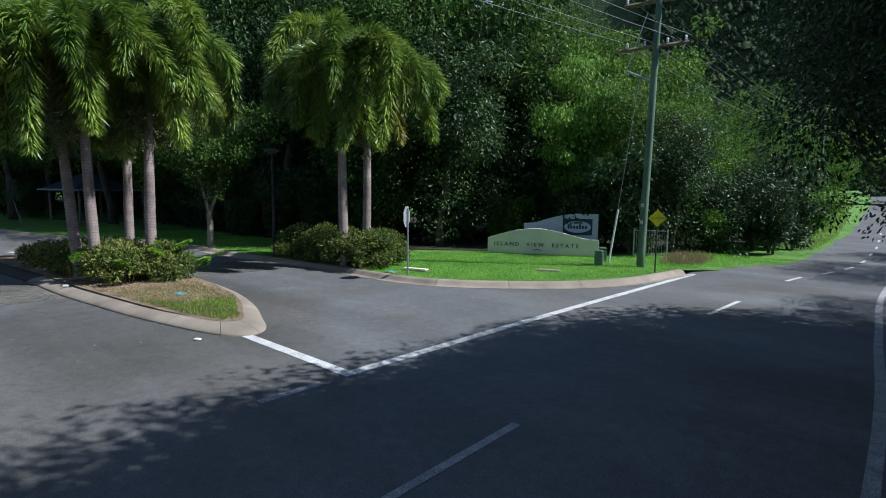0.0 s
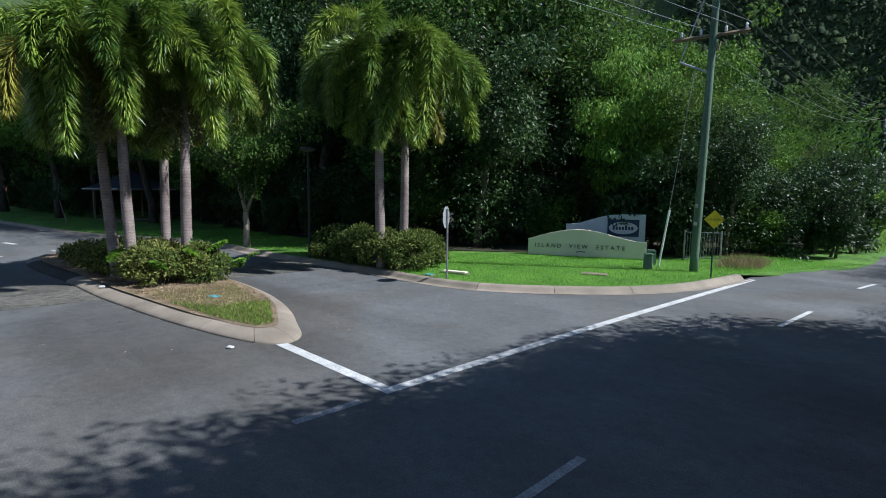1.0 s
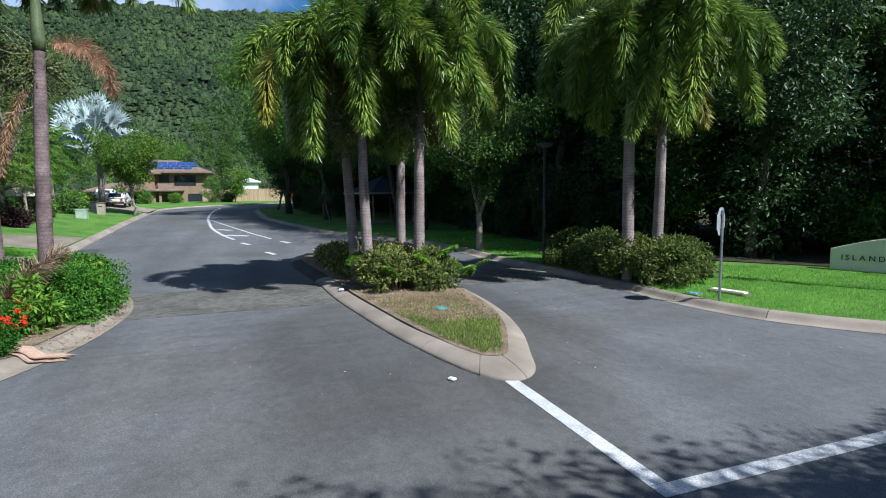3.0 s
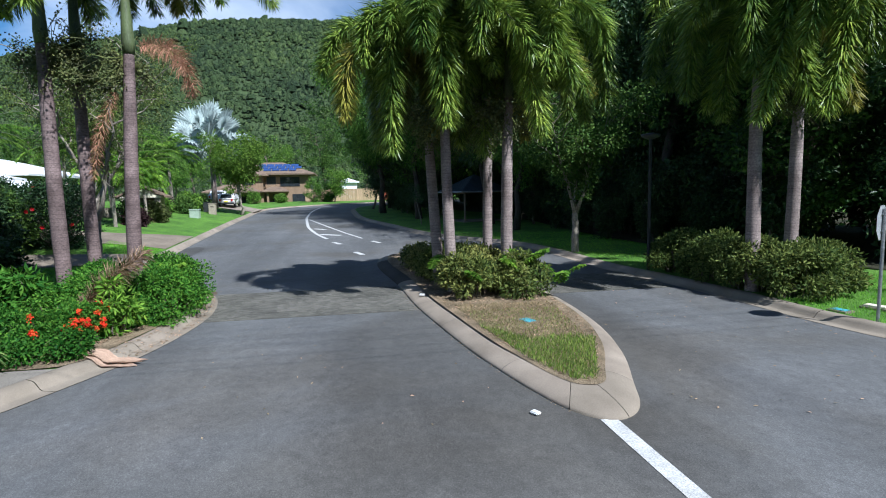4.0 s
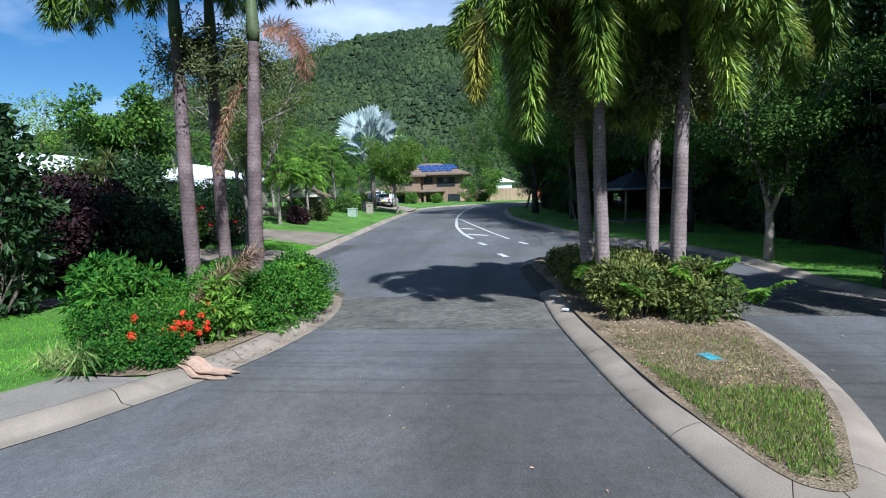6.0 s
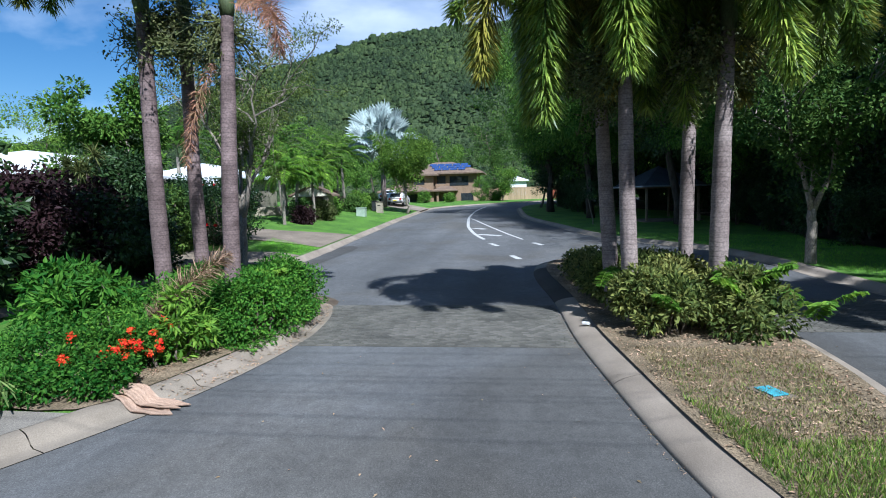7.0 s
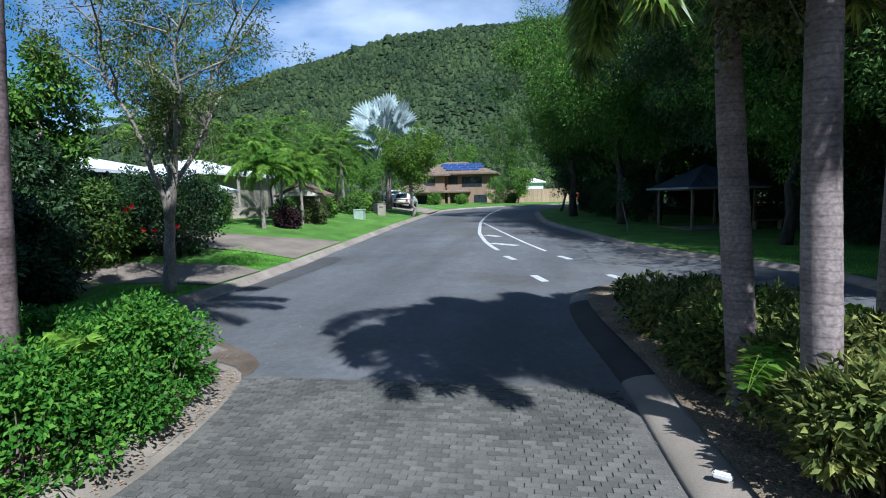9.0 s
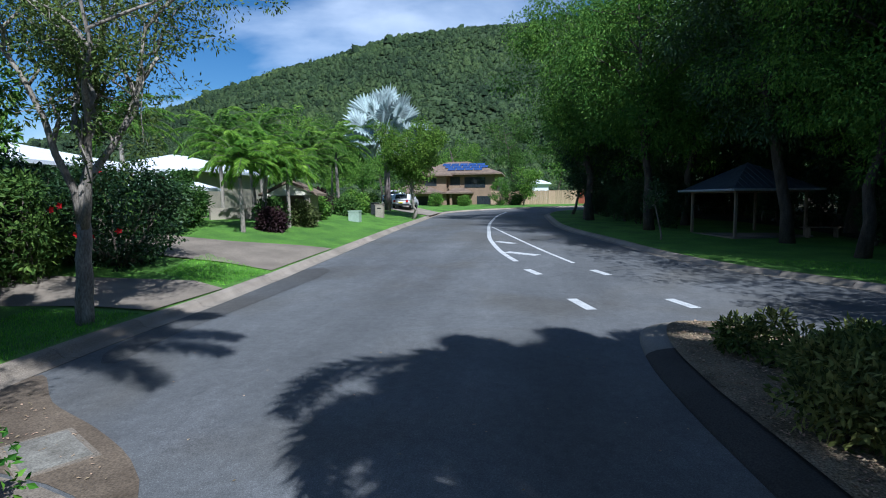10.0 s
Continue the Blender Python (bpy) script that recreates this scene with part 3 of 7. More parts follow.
def yard(x, y):
    """Surface of the left verge: the front yards climb away from the road."""
    ky = np.interp(x, LEFT_XY[:, 0], LEFT_XY[:, 1])
    return lift(x, y) + 0.13 + 0.14 * np.clip(ky - np.asarray(y) - 0.6, 0, 7) * np.clip((-26 - np.asarray(x)) / 6, 0, 1) * np.clip((np.asarray(x) + 88) / 12, 0, 1)


def left_height(x, y):
    return bumpy(0.03, 0.25, 0.0)(x, y) - lift(x, y) + yard(x, y)


left_poly = np.concatenate([left_back, [(-130, 40), (-130, -70)]])
right_poly = np.concatenate([right_back, tail_back[1:], [(-60, 180), (-82, 100)]])
east_poly = np.concatenate([east_back, [(60, 180), (60, -70)]])[::-1]
solid("verge_left", sheet("verge_left", left_poly, left_height, M_LAWN, 1.5), M_LAWN, "mown green lawn verge along the estate road", "lawn", kind="structure")
solid("verge_right", sheet("verge_right", right_poly, verge_height, M_LAWN, 1.5), M_LAWN, "shaded green grass verge in front of the forest", "lawn", kind="structure")
solid("verge_east", sheet("verge_east", east_poly, lambda x, y: verge_height(x, y) - 0.085, M_GROUND, 3.0), M_GROUND, "leaf-covered roadside soil under overhanging trees", "verge", kind="structure")

FOREST = [(-110, 40), (-100, 27), (-84, 24), (-76, 14), (-66, 12.2), (-50, 16.2), (-36, 16.5), (-22, 16.6), (-18.5, 17.6), (-15.8, 19.6), (-13.5, 21.6), (-11.2, 23.6), (-9.2, 25.5), (-7.6, 29), (-7.0, 38), (-7.4, 50), (-10, 75), (-16, 120), (-60, 120), (-110, 90)]
solid("forest_floor", sheet("forest_floor", curve(FOREST, 1.5, True), lambda x, y: bumpy(0.05, 0.3, 0.19)(x, y), M_GROUND, 2.0), M_GROUND, "dark leaf litter on the forest floor", "forest floor", kind="structure")

# ---- road markings ----
def marking(name, pts, width, material, label, step=0.6):
    solid(name, ribbon(curve(pts, step), width, 0.006, name, material), material, label, "road marking", kind="structure")


marking("line_stop", [(-9.42, 5.83), (-6.425, 5.79)], 0.20, M_PAINT, "white painted holding line from island nose")
marking("line_edge", [(-6.32, 5.69), (-6.25, 12), (-6.12, 17), (-6.0, 20.6)], 0.20, M_PAINT, "white painted edge line across the side road")
for a, b in (((-6.26, 4.30), (-6.26, 5.28)),):
    marking("line_dash", [a, b], 0.14, M_PAINT_OLD, "worn grey painted continuity dash", 0.3)
for y0, y1 in ((3.2, 6.05), (-5.5, -2.6), (14.1, 16.35), (21.2, 22.6), (24.1, 25.0), (26.2, 27.2), (29.2, 30.4), (33.2, 34.5), (37.8, 39.2), (43, 44.5), (49, 50.5)):
    xs = np.interp([y0, y1], [-6, 3, 6, 14, 22, 24.5, 27, 30, 38, 56], [-3.3, -3.35, -3.44, -3.64, -3.3, -2.6, -2.15, -2.0, -2.1, -2.9])
    marking("line_dash", [(xs[0], y0), (xs[1], y1)], 0.11, M_PAINT_OLD if y0 < 10 else M_PAINT, "white painted centre line dash", 0.5)
marking("line_east", [(-0.05, -10), (-0.18, 7), (-0.55, 14), (-0.84, 20.6), (-0.5, 30), (0.3, 38), (1.3, 52)], 0.14, M_PAINT_OLD, "worn white edge line along the main road")
marking("line_median_a", [(-35.9, 1.95), (-38.0, 1.42), (-40.5, 0.95), (-44, 0.45), (-48.1, 0.12), (-52, -0.15), (-56, -0.3), (-66, -0.35), (-75, 0.2)], 0.2, M_PAINT, "white painted median outline")
marking("line_median_b", [(-35.6, 3.95), (-38.5, 3.15), (-42.1, 2.26), (-47, 1.1), (-51.6, 0.05)], 0.14, M_PAINT, "white painted median outline")
for a, b in (((-38.6, 1.5), (-37.6, 2.75)), ((-42.6, 0.9), (-41.7, 1.75))):
    marking("line_hatch", [a, b], 0.42, M_PAINT, "white painted median hatch bar", 0.4)
for a, b in (((-34.1, 2.33), (-33.1, 2.72)), ((-29.2, 3.38), (-27.95, 3.7)), ((-34.1, 4.42), (-33.15, 4.8)), ((-29.4, 5.62), (-28.35, 5.93))):
    marking("line_dash", [a, b], 0.24, M_PAINT, "white painted lane dash", 0.3)

# ---- trees and plants ----
def unit(v):
    return v / (np.linalg.norm(v, axis=-1)[..., None] + 1e-9)


def blob_leaves(s, rg, blobs, per, length, width, droop=0.3, shell=0.45):
    """Leaves in ellipsoid clumps: blobs are rows of centre and radii."""
    blobs = np.asarray(blobs, float)
    b = np.repeat(blobs, per, axis=0)
    d = unit(rg.normal(size=(len(b), 3)))
    rad = shell + (1 - shell) * rg.random(len(b)) ** 0.6
    p = b[:, :3] + d * b[:, 3:6] * rad[:, None]
    way = unit(d + 0.56 * rg.normal(size=d.shape) + np.array([0, 0, -droop]))
    up = unit(1.0 * d + 0.5 * rg.normal(size=d.shape) + np.array([0, 0, 0.5]))
    s.leaves(p, way, up, length * rg.uniform(0.6, 1.25, len(b)), width * rg.uniform(0.7, 1.25, len(b)))


def wander(rg, a, b, n=5, wob=0.15):
    t = np.linspace(0, 1, n)[:, None]
    p = a * (1 - t) + b * t
    L = np.linalg.norm(b - a)
    p[1:-1] += rg.normal(size=(n - 2, 3)) * wob * L * 0.25
    return p


def tree(name, seed, h, spread, trunk_r, leaf, bark, label, category="tree", limbs=12, blobs=60, per=70, leaf_l=0.26, leaf_w=0.12, fork=0.3, low=0.25, blob_r=0.8, droop=0.3, lean=(0, 0), group="", multi=1, rise0=0.05, rise1=0.22, wob=0.12, vase=0.0):
    """A trunk with limbs, twigs and a ragged crown of leaf clumps."""
    rg = np.random.default_rng(seed)
    ob = empty(name, label=label, category=category, group=group)
    wood, crown = Soup(), Soup()
    tips = []
    for m in range(multi):
        foot = np.array([0, 0, -0.15]) + (rg.normal(size=3) * 0.15 if multi > 1 else 0)
        foot[2] = -0.15
        head = np.array([lean[0], lean[1], h * 0.82]) + rg.normal(size=3) * np.array([0.08, 0.08, 0.02]) * h * (1 + multi * 0.6)
        r0 = trunk_r
        if vase:
            knot = np.array([lean[0] * 0.3, lean[1] * 0.3, h * vase])
            if m == 0:
                wood.tube(wander(rg, np.array([0, 0, -0.15]), knot + (0, 0, 0.12), 7, 0.04), np.linspace(trunk_r * 1.2, trunk_r * 0.85, 7), 9)
            a = 2 * np.pi * (m + rg.uniform(0, 0.6)) / multi
            foot, head = knot, np.array([lean[0] + math.cos(a) * spread * 0.62, lean[1] + math.sin(a) * spread * 0.62, h * rg.uniform(0.8, 0.95)])
            r0 = trunk_r * 0.55
        stem = wander(rg, foot, head, 9, wob)
        wood.tube(stem, np.interp(np.linspace(0, 1, 9), [0, 0.06, fork, 1], [r0 * 1.3, r0, r0 * 0.8, r0 * 0.15]), 8)
        for i in range(limbs):
            f = rg.uniform(fork, 0.95)
            start = stem[0] * (1 - f) + stem[-1] * f
            k = min(int(f * 8), 7)
            start = stem[k] + (stem[k + 1] - stem[k]) * (f * 8 - k)
            a = rg.uniform(0, 2 * np.pi)
            reach = spread * rg.uniform(0.45, 0.95) * math.sin(math.pi * min(0.95, 0.25 + 0.75 * (1 - f) + 0.2))
            rise = h * rg.uniform(rise0, rise1)
            end = start + np.array([math.cos(a) * reach, math.sin(a) * reach, rise])
            limb = wander(rg, start, end, 5, 0.25)
            wood.tube(limb, np.linspace(trunk_r * 0.42 * (1 - f * 0.6), trunk_r * 0.06, 5), 5, False)
            tips += [limb[-1], limb[3]]
            for _ in range(2):
                tw = limb[2 + _] + rg.normal(size=3) * spread * 0.2
                wood.tube(wander(rg, limb[2 + _], tw, 3), np.linspace(trunk_r * 0.12, trunk_r * 0.03, 3), 4, False)
                tips.append(tw)
    tips = np.array(tips)
    c = []
    for i in range(blobs):
        if i < len(tips):
            q = tips[i]
        else:
            d = unit(rg.normal(size=3))
            q = np.array([lean[0] * 0.8, lean[1] * 0.8, h * (low + 1) / 2]) + d * np.array([spread, spread, h * (1 - low) / 2]) * rg.uniform(0.55, 0.95)
            if d[2] < -0.3:
                q[:2] *= 0.75
        r = blob_r * rg.uniform(0.6, 1.3)
        c.append((*q, r, r, r * 0.75))
    blob_leaves(crown, rg, c, per, leaf_l, leaf_w, droop)
    part("trunk", wood, bark, ob, smooth=True)
    part("crown", crown, leaf, ob)
    return ob


def place(proto, x, y, rz=0, s=1.0, z=None):
    zz = float(lift(x, y)) + 0.1 if z is None else z
    return copy_thing(proto, Matrix.Translation((x, y, zz)) @ Matrix.Rotation(radians(rz), 4, "Z") @ Matrix.Scale(s, 4))


def frond(s, spine, rg, start, azim, rise, length, sag, leaflets, l_len, l_wid, full=True, knee=1.0):
    """One feather leaf: the midrib rises, arches and hangs; leaflets all round it (a foxtail) or in two rows."""
    n = 14
    t = np.linspace(0, 1, n)
    ang = np.maximum(rise - sag * np.minimum(t / knee, 1) ** 1.2, -1.52)
    seg = length / (n - 1)
    r = np.concatenate([[0], np.cumsum(np.cos(ang[:-1]) * seg)])
    z = np.concatenate([[0], np.cumsum(np.sin(ang[:-1]) * seg)])
    side = rg.normal() * 0.12 * t ** 2 * length
    ca, sa = math.cos(azim), math.sin(azim)
    rib = np.stack([start[0] + ca * r - sa * side, start[1] + sa * r + ca * side, start[2] + z], 1)
    spine.tube(rib, np.linspace(min(0.03, 0.009 * length), min(0.006, 0.003 * length), n), 4, False)
    u = 0.1 + 0.9 * rg.random(leaflets) ** (1.12 if full else 0.9)
    k = np.clip((u * (n - 1)).astype(int), 0, n - 2)
    f = (u * (n - 1) - k)[:, None]
    p = rib[k] * (1 - f) + rib[k + 1] * f
    d = unit(rib[k + 1] - rib[k])
    lat = unit(np.cross(d, np.array([0, 0, 1.0]) + 0.01))
    nor = np.cross(lat, d)
    th = rg.uniform(0, 2 * np.pi, leaflets) if full else np.where(rg.random(leaflets) < 0.5, 0.25, np.pi - 0.25) + rg.normal(0, 0.15, leaflets)
    out = np.cos(th)[:, None] * lat + np.sin(th)[:, None] * nor
    size = np.interp(u, [0.1, 0.3, 0.7, 0.9, 1], [0.6, 1, 0.95, 0.75, 0.5]) * rg.uniform(0.75, 1.15, leaflets)
    if not full:
        way = unit(out + d * 0.55 + np.array([0, 0, -0.85]) + 0.12 * rg.normal(size=d.shape))
        s.leaves(p, way, d + 0.3 * rg.normal(size=d.shape), l_len * size, l_wid)
        return
    way = unit(out * 1.1 + d * rg.uniform(0.3, 0.8, (leaflets, 1)) + np.array([0, 0, -0.08]) + 0.16 * rg.normal(size=d.shape))
    tip = unit(way + np.array([0, 0, -0.5]) + 0.25 * d)
    s.straps(p, way, tip, d + 0.35 * rg.normal(size=d.shape), l_len * size, l_wid * rg.uniform(0.75, 1.2, leaflets))


def stem_profile(h, r, rg, lean):
    n = int(h / 0.11)
    t = np.linspace(0, 1, n)
    rad = r * np.interp(t, [0, 0.04, 0.35, 0.75, 1], [1.2, 1.0, 1.02, 0.9, 0.72])
    rad = rad * (1 + 0.012 * np.where(np.arange(n) % 2, 1, -1)) + rg.normal(0, 0.0015, n)
    x = lean[0] * t ** 1.3 + 0.03 * np.sin(t * 4 + rg.uniform(0, 6))
    y = lean[1] * t ** 1.3 + 0.03 * np.sin(t * 3 + rg.uniform(0, 6))
    return np.stack([x, y, t * (h + 0.25) - 0.25], 1), rad


def foxtail_palm(at, seed, h, r, lean=(0, 0), fronds=12, length=3.2, label="", yellow=1, dead=0, fruit=2, group="", leaflets=1250, rise0=0.66, sag0=2.5, shaft=1.5, knee=(0.72, 1.0), bark=None):
    rg = np.random.default_rng(seed)
    ob = empty("foxtail_palm", at, label, "palm tree", group)
    stem, rad = stem_profile(h, r, rg, lean)
    s = Soup()
    s.tube(stem, rad, 14)
    part("trunk", s, bark or M_TRUNK, ob, "ringed grey-brown trunk", True)
    top = stem[-1]
    s = Soup()
    zz = np.linspace(-0.05, shaft, 9)
    s.tube(top + np.stack([0 * zz, 0 * zz, zz], 1), np.interp(zz, [0, 0.15, shaft], [r * 0.8, r * 0.92, r * 0.34]), 12)
    part("crownshaft", s, M_SHAFT, ob, "smooth green crownshaft", True)
    head = top + np.array([0, 0, shaft * 0.93])
    ribs = Soup()
    for i in range(fronds):
        az = 2.399 * i + rg.uniform(-0.25, 0.25)
        low = i / fronds
        old = i >= fronds - yellow
        s = Soup()
        frond(s, ribs, rg, head + np.array([math.cos(az), math.sin(az), -0.6 * low]) * 0.12, az, rise0 + 0.55 - 0.75 * low + rg.uniform(-0.12, 0.12), length * rg.uniform(0.8, 1.08), sag0 + (0.3 if i % 3 == 1 else 0.0) + rg.uniform(-0.35, 0.35), leaflets, 0.60, 0.030, knee=rg.uniform(*knee) * (0.66 if i % 3 == 1 else 1.0))
        part("frond", s, M_FRONDY if old else M_FROND, ob, "yellowing bushy frond" if old else "bushy green frond")
    part("midrib", ribs, M_SHAFT, ob)
    for i in range(dead):
        az = (0.9, -1.3)[i]
        s, sp = Soup(), Soup()
        at_ = top + np.array([math.cos(az), math.sin(az), 0.2]) * r * (1.0, 1.3)[i] - np.array([0, 0, 0.7 * i])
        frond(s, sp, rg, at_, az, (0.1, -1.1)[i], length * (0.6, 0.5)[i], (1.5, 0.45)[i], 620, (0.40, 0.26)[i], 0.012)
        part("dead_frond", s, M_DEADFROND, ob, "dry rust-brown hanging frond")
    for i in range(fruit):
        az = rg.uniform(0, 6.28)
        s = Soup()
        base = top + np.array([math.cos(az) * r * 0.8, math.sin(az) * r * 0.8, -0.1 - 0.15 * i])
        for _ in range(46):
            e = base + np.array([math.cos(az), math.sin(az), -0.4]) * 0.55 + rg.normal(size=3) * np.array([0.3, 0.3, 0.32])
            w = wander(rg, base, e, 4, 0.4)
            s.tube(w, 0.008, 3, False)
            c = w[1 + (_ % 3)] + rg.normal(size=(7, 3)) * 0.08
            s.leaves(c, rg.normal(size=(7, 3)), rg.normal(size=(7, 3)), 0.065, 0.055)
            s.leaves(np.repeat(w[-1:], 5, 0) + rg.normal(size=(5, 3)) * 0.05, rg.normal(size=(5, 3)), rg.normal(size=(5, 3)), 0.06, 0.05)
        part("fruit", s, M_FRUIT, ob, "branched olive fruit cluster")
    return ob


GROUP_I = "foxtail palms on the traffic island"
foxtail_palm((-17.1, 5.52, 0.18), 11, 4.7, 0.14, (0.0, -0.1), 16, 3.9, "tall foxtail palm with bushy drooping fronds on the island", 2, 0, 2, GROUP_I, shaft=1.45)
foxtail_palm((-18.5, 5.42, 0.18), 12, 4.5, 0.15, (-0.25, -0.15), 15, 3.8, "foxtail palm with dark shaded trunk on the island", 2, 0, 2, GROUP_I, shaft=1.45)
foxtail_palm((-18.6, 6.88, 0.18), 13, 4.6, 0.135, (0.05, 0.05), 15, 3.8, "foxtail palm with fruit clusters on the island", 1, 0, 3, GROUP_I, shaft=1.45)
foxtail_palm((-17.25, 6.98, 0.18), 14, 4.9, 0.15, (0.1, 0.1), 16, 3.9, "foxtail palm with yellowing outer fronds on the island", 2, 0, 3, GROUP_I, shaft=1.45)
GROUP_L = "foxtail palms in the left garden bed"
foxtail_palm((-17.15, -3.29, 0.16), 21, 5.9, 0.155, (0.1, -0.05), 16, 4.3, "leaning foxtail palm with a purplish ringed trunk", 2, 0, 4, GROUP_L, bark=M_TRUNK_DARK, shaft=1.9, rise0=0.80, sag0=2.2, knee=(0.9, 1.1))
foxtail_palm((-17.98, -3.02, 0.16), 22, 6.1, 0.14, (0.1, 0.05), 16, 4.3, "slender foxtail palm with bare ringed trunk", 1, 0, 2, GROUP_L, bark=M_TRUNK_DARK, shaft=1.9, rise0=0.98, sag0=2.05, knee=(0.9, 1.1))
foxtail_palm((-16.9, -1.75, 0.16), 23, 5.7, 0.15, (-0.05, 0.15), 16, 4.4, "foxtail palm with hanging rust-brown dead fronds", 1, 2, 3, GROUP_L, bark=M_TRUNK_DARK, shaft=1.9, rise0=0.98, sag0=2.05, knee=(0.9, 1.1))
GROUP_R = "foxtail palms in the right hedge"
foxtail_palm((-15.4, 12.7, 0.16), 31, 5.4, 0.165, (0.0, 0.05), 15, 3.9, "foxtail palm rising from the roadside hedge", 0, 0, 1, GROUP_R)
foxtail_palm((-15.3, 13.65, 0.16), 32, 4.9, 0.15, (0.1, 0.05), 15, 3.8, "foxtail palm with a yellowing frond above the hedge", 1, 0, 2, GROUP_R)


def hedge(name, seed, boxes, label, leaf, per_m3=2000, leaf_l=0.115, leaf_w=0.046, kind_label="hedge", twig=True):
    """A shrub mass: lumpy volumes filled with leaves near their skin, on stems."""
    rg = np.random.default_rng(seed)
    ob = empty(name, label=label, category=kind_label)
    s, w = Soup(), Soup()
    for x, y, z, rx, ry, rz in boxes:
        blobs = []
        n = max(8, int(rx * ry * rz * 34))
        for i in range(n):
            d = unit(rg.normal(size=3))
            d[2] = abs(d[2]) * 1.3 - 0.5
            rr = 0.3 * rg.uniform(0.7, 1.3)
            blobs.append((x + d[0] * (rx - 0.1) * rg.uniform(0.6, 1), y + d[1] * (ry - 0.1) * rg.uniform(0.6, 1), z + rz * 0.45 + d[2] * rz * 0.55, rr, rr, rr * 0.8))
            if twig:
                w.tube(wander(rg, np.array([x + d[0] * rx * 0.5, y + d[1] * ry * 0.5, z - 0.05]), np.array(blobs[-1][:3]), 3), np.array([0.014, 0.01, 0.004]), 3, False)
        blob_leaves(s, rg, blobs, int(per_m3 * 0.11), leaf_l, leaf_w, 0.1, 0.3)
    if twig:
        tagged(part("stem", w, M_BARK, ob), kind="stuff")
    part("foliage", s, leaf, ob)
    return ob


hedge("hedge", 41, [(-16.6, 5.9, 0.2, 1.0, 0.9, 0.95), (-16.4, 7.0, 0.2, 0.9, 0.8, 0.95), (-17.8, 6.2, 0.2, 1.2, 1.2, 0.95), (-19.3, 6.0, 0.2, 1.2, 1.2, 0.85), (-20.8, 6.2, 0.2, 1.2, 1.1, 0.8), (-22.4, 6.1, 0.2, 1.0, 0.9, 0.7), (-21.0, 7.0, 0.2, 1.2, 0.5, 0.7), (-23.4, 6.4, 0.2, 0.7, 0.5, 0.45), (-19.4, 5.45, 0.2, 1.3, 0.55, 0.6), (-22.0, 5.3, 0.2, 1.2, 0.6, 0.55), (-24.2, 5.7, 0.2, 0.8, 0.7, 0.5)],
      "low untidy hedge of olive and green leaves on the island", M_HEDGE)
hedge("hedge", 42, [(-14.4, 13.2, 0.2, 1.0, 1.0, 1.15), (-15.6, 13.0, 0.2, 1.2, 1.0, 1.2), (-17.0, 13.0, 0.2, 1.2, 1.0, 1.2), (-18.4, 13.0, 0.2, 1.1, 1.0, 1.15), (-19.4, 13.2, 0.2, 0.7, 0.8, 0.95), (-15, 14.2, 0.2, 1.2, 0.8, 1.1)],
      "rounded mixed green hedge beside the side road", M_HEDGE3)
hedge("hedge", 43, [(-16.3, -1.12, 0.2, 1.1, 0.75, 0.95), (-17.7, -1.12, 0.2, 1.1, 0.85, 1.0), (-18.45, -1.6, 0.2, 0.85, 0.85, 0.98), (-17.4, -2.6, 0.2, 1.6, 0.9, 1.0), (-15.7, -2.2, 0.2, 0.8, 0.9, 0.95)],
      "dense bright green trailing hedge beside the kerb", M_HEDGE2, 2300, 0.07, 0.042)

# forest trees
PROTO = []
for i, (h, sp, leaf, br) in enumerate([(12, 4.2, M_LEAF, 1.0), (14, 4.6, M_LEAF2, 1.1), (10, 3.8, M_LEAF2, 0.9), (13, 3.6, M_LEAF, 1.0), (9, 3.5, M_LEAF3, 0.9), (11, 4.4, M_LEAF4, 1.0)]):
    PROTO.append(tree("forest_tree", 60 + i, h, sp, 0.2, leaf, M_BARK, "tall dense rainforest tree at the road edge", limbs=10, blobs=76, per=110, leaf_l=0.29, leaf_w=0.125, low=0.06 if i % 2 else 0.15, blob_r=br, group="forest trees", wob=0.05))
    PROTO[-1].matrix_basis = pose(-28.0 - 5 * i, 23 + (i % 3), 0.2)
FRONT = [tree("forest_tree", 160 + i, h, sp, 0.2, leaf, M_BARK, "tall leafy rainforest tree lit at the forest edge", limbs=14, blobs=105, per=140, leaf_l=0.22, leaf_w=0.105, low=0.05, blob_r=br, droop=dr, group="forest trees", wob=0.05) for i, (h, sp, leaf, br, dr) in enumerate(((13, 4.0, M_LEAF, 1.0, 0.3), (12, 4.2, M_LEAF2, 0.95, 0.9), (11, 4.0, M_LEAF3, 1.0, 0.3), (14, 4.2, M_LEAF, 0.9, 0.7)))]
for i, f in enumerate(FRONT):
    f.matrix_basis = pose((-24.0, -14.2, -31.0, -20.5)[i], (21.0, 29.5, 20.5, 23.5)[i], 0.15)
WEEP = tree("weeping_tree", 171, 9.5, 2.6, 0.16, M_LEAF5, M_BARK, "light green weeping tree lit by the sun behind the sign", limbs=18, blobs=130, per=120, leaf_l=0.24, leaf_w=0.075, low=0.12, blob_r=0.62, droop=1.6, group="weeping trees")
WEEP.matrix_basis = pose(-12.9, 25.2, 0.15)
place(FRONT[2], -8.7, 26.2, 40, 0.6)
place(FRONT[0], -10.4, 26.6, 140, 0.66)
place(FRONT[2], -17.6, 20.2, 80, 0.95)
place(FRONT[0], -21.0, 18.9, 200, 1.05)
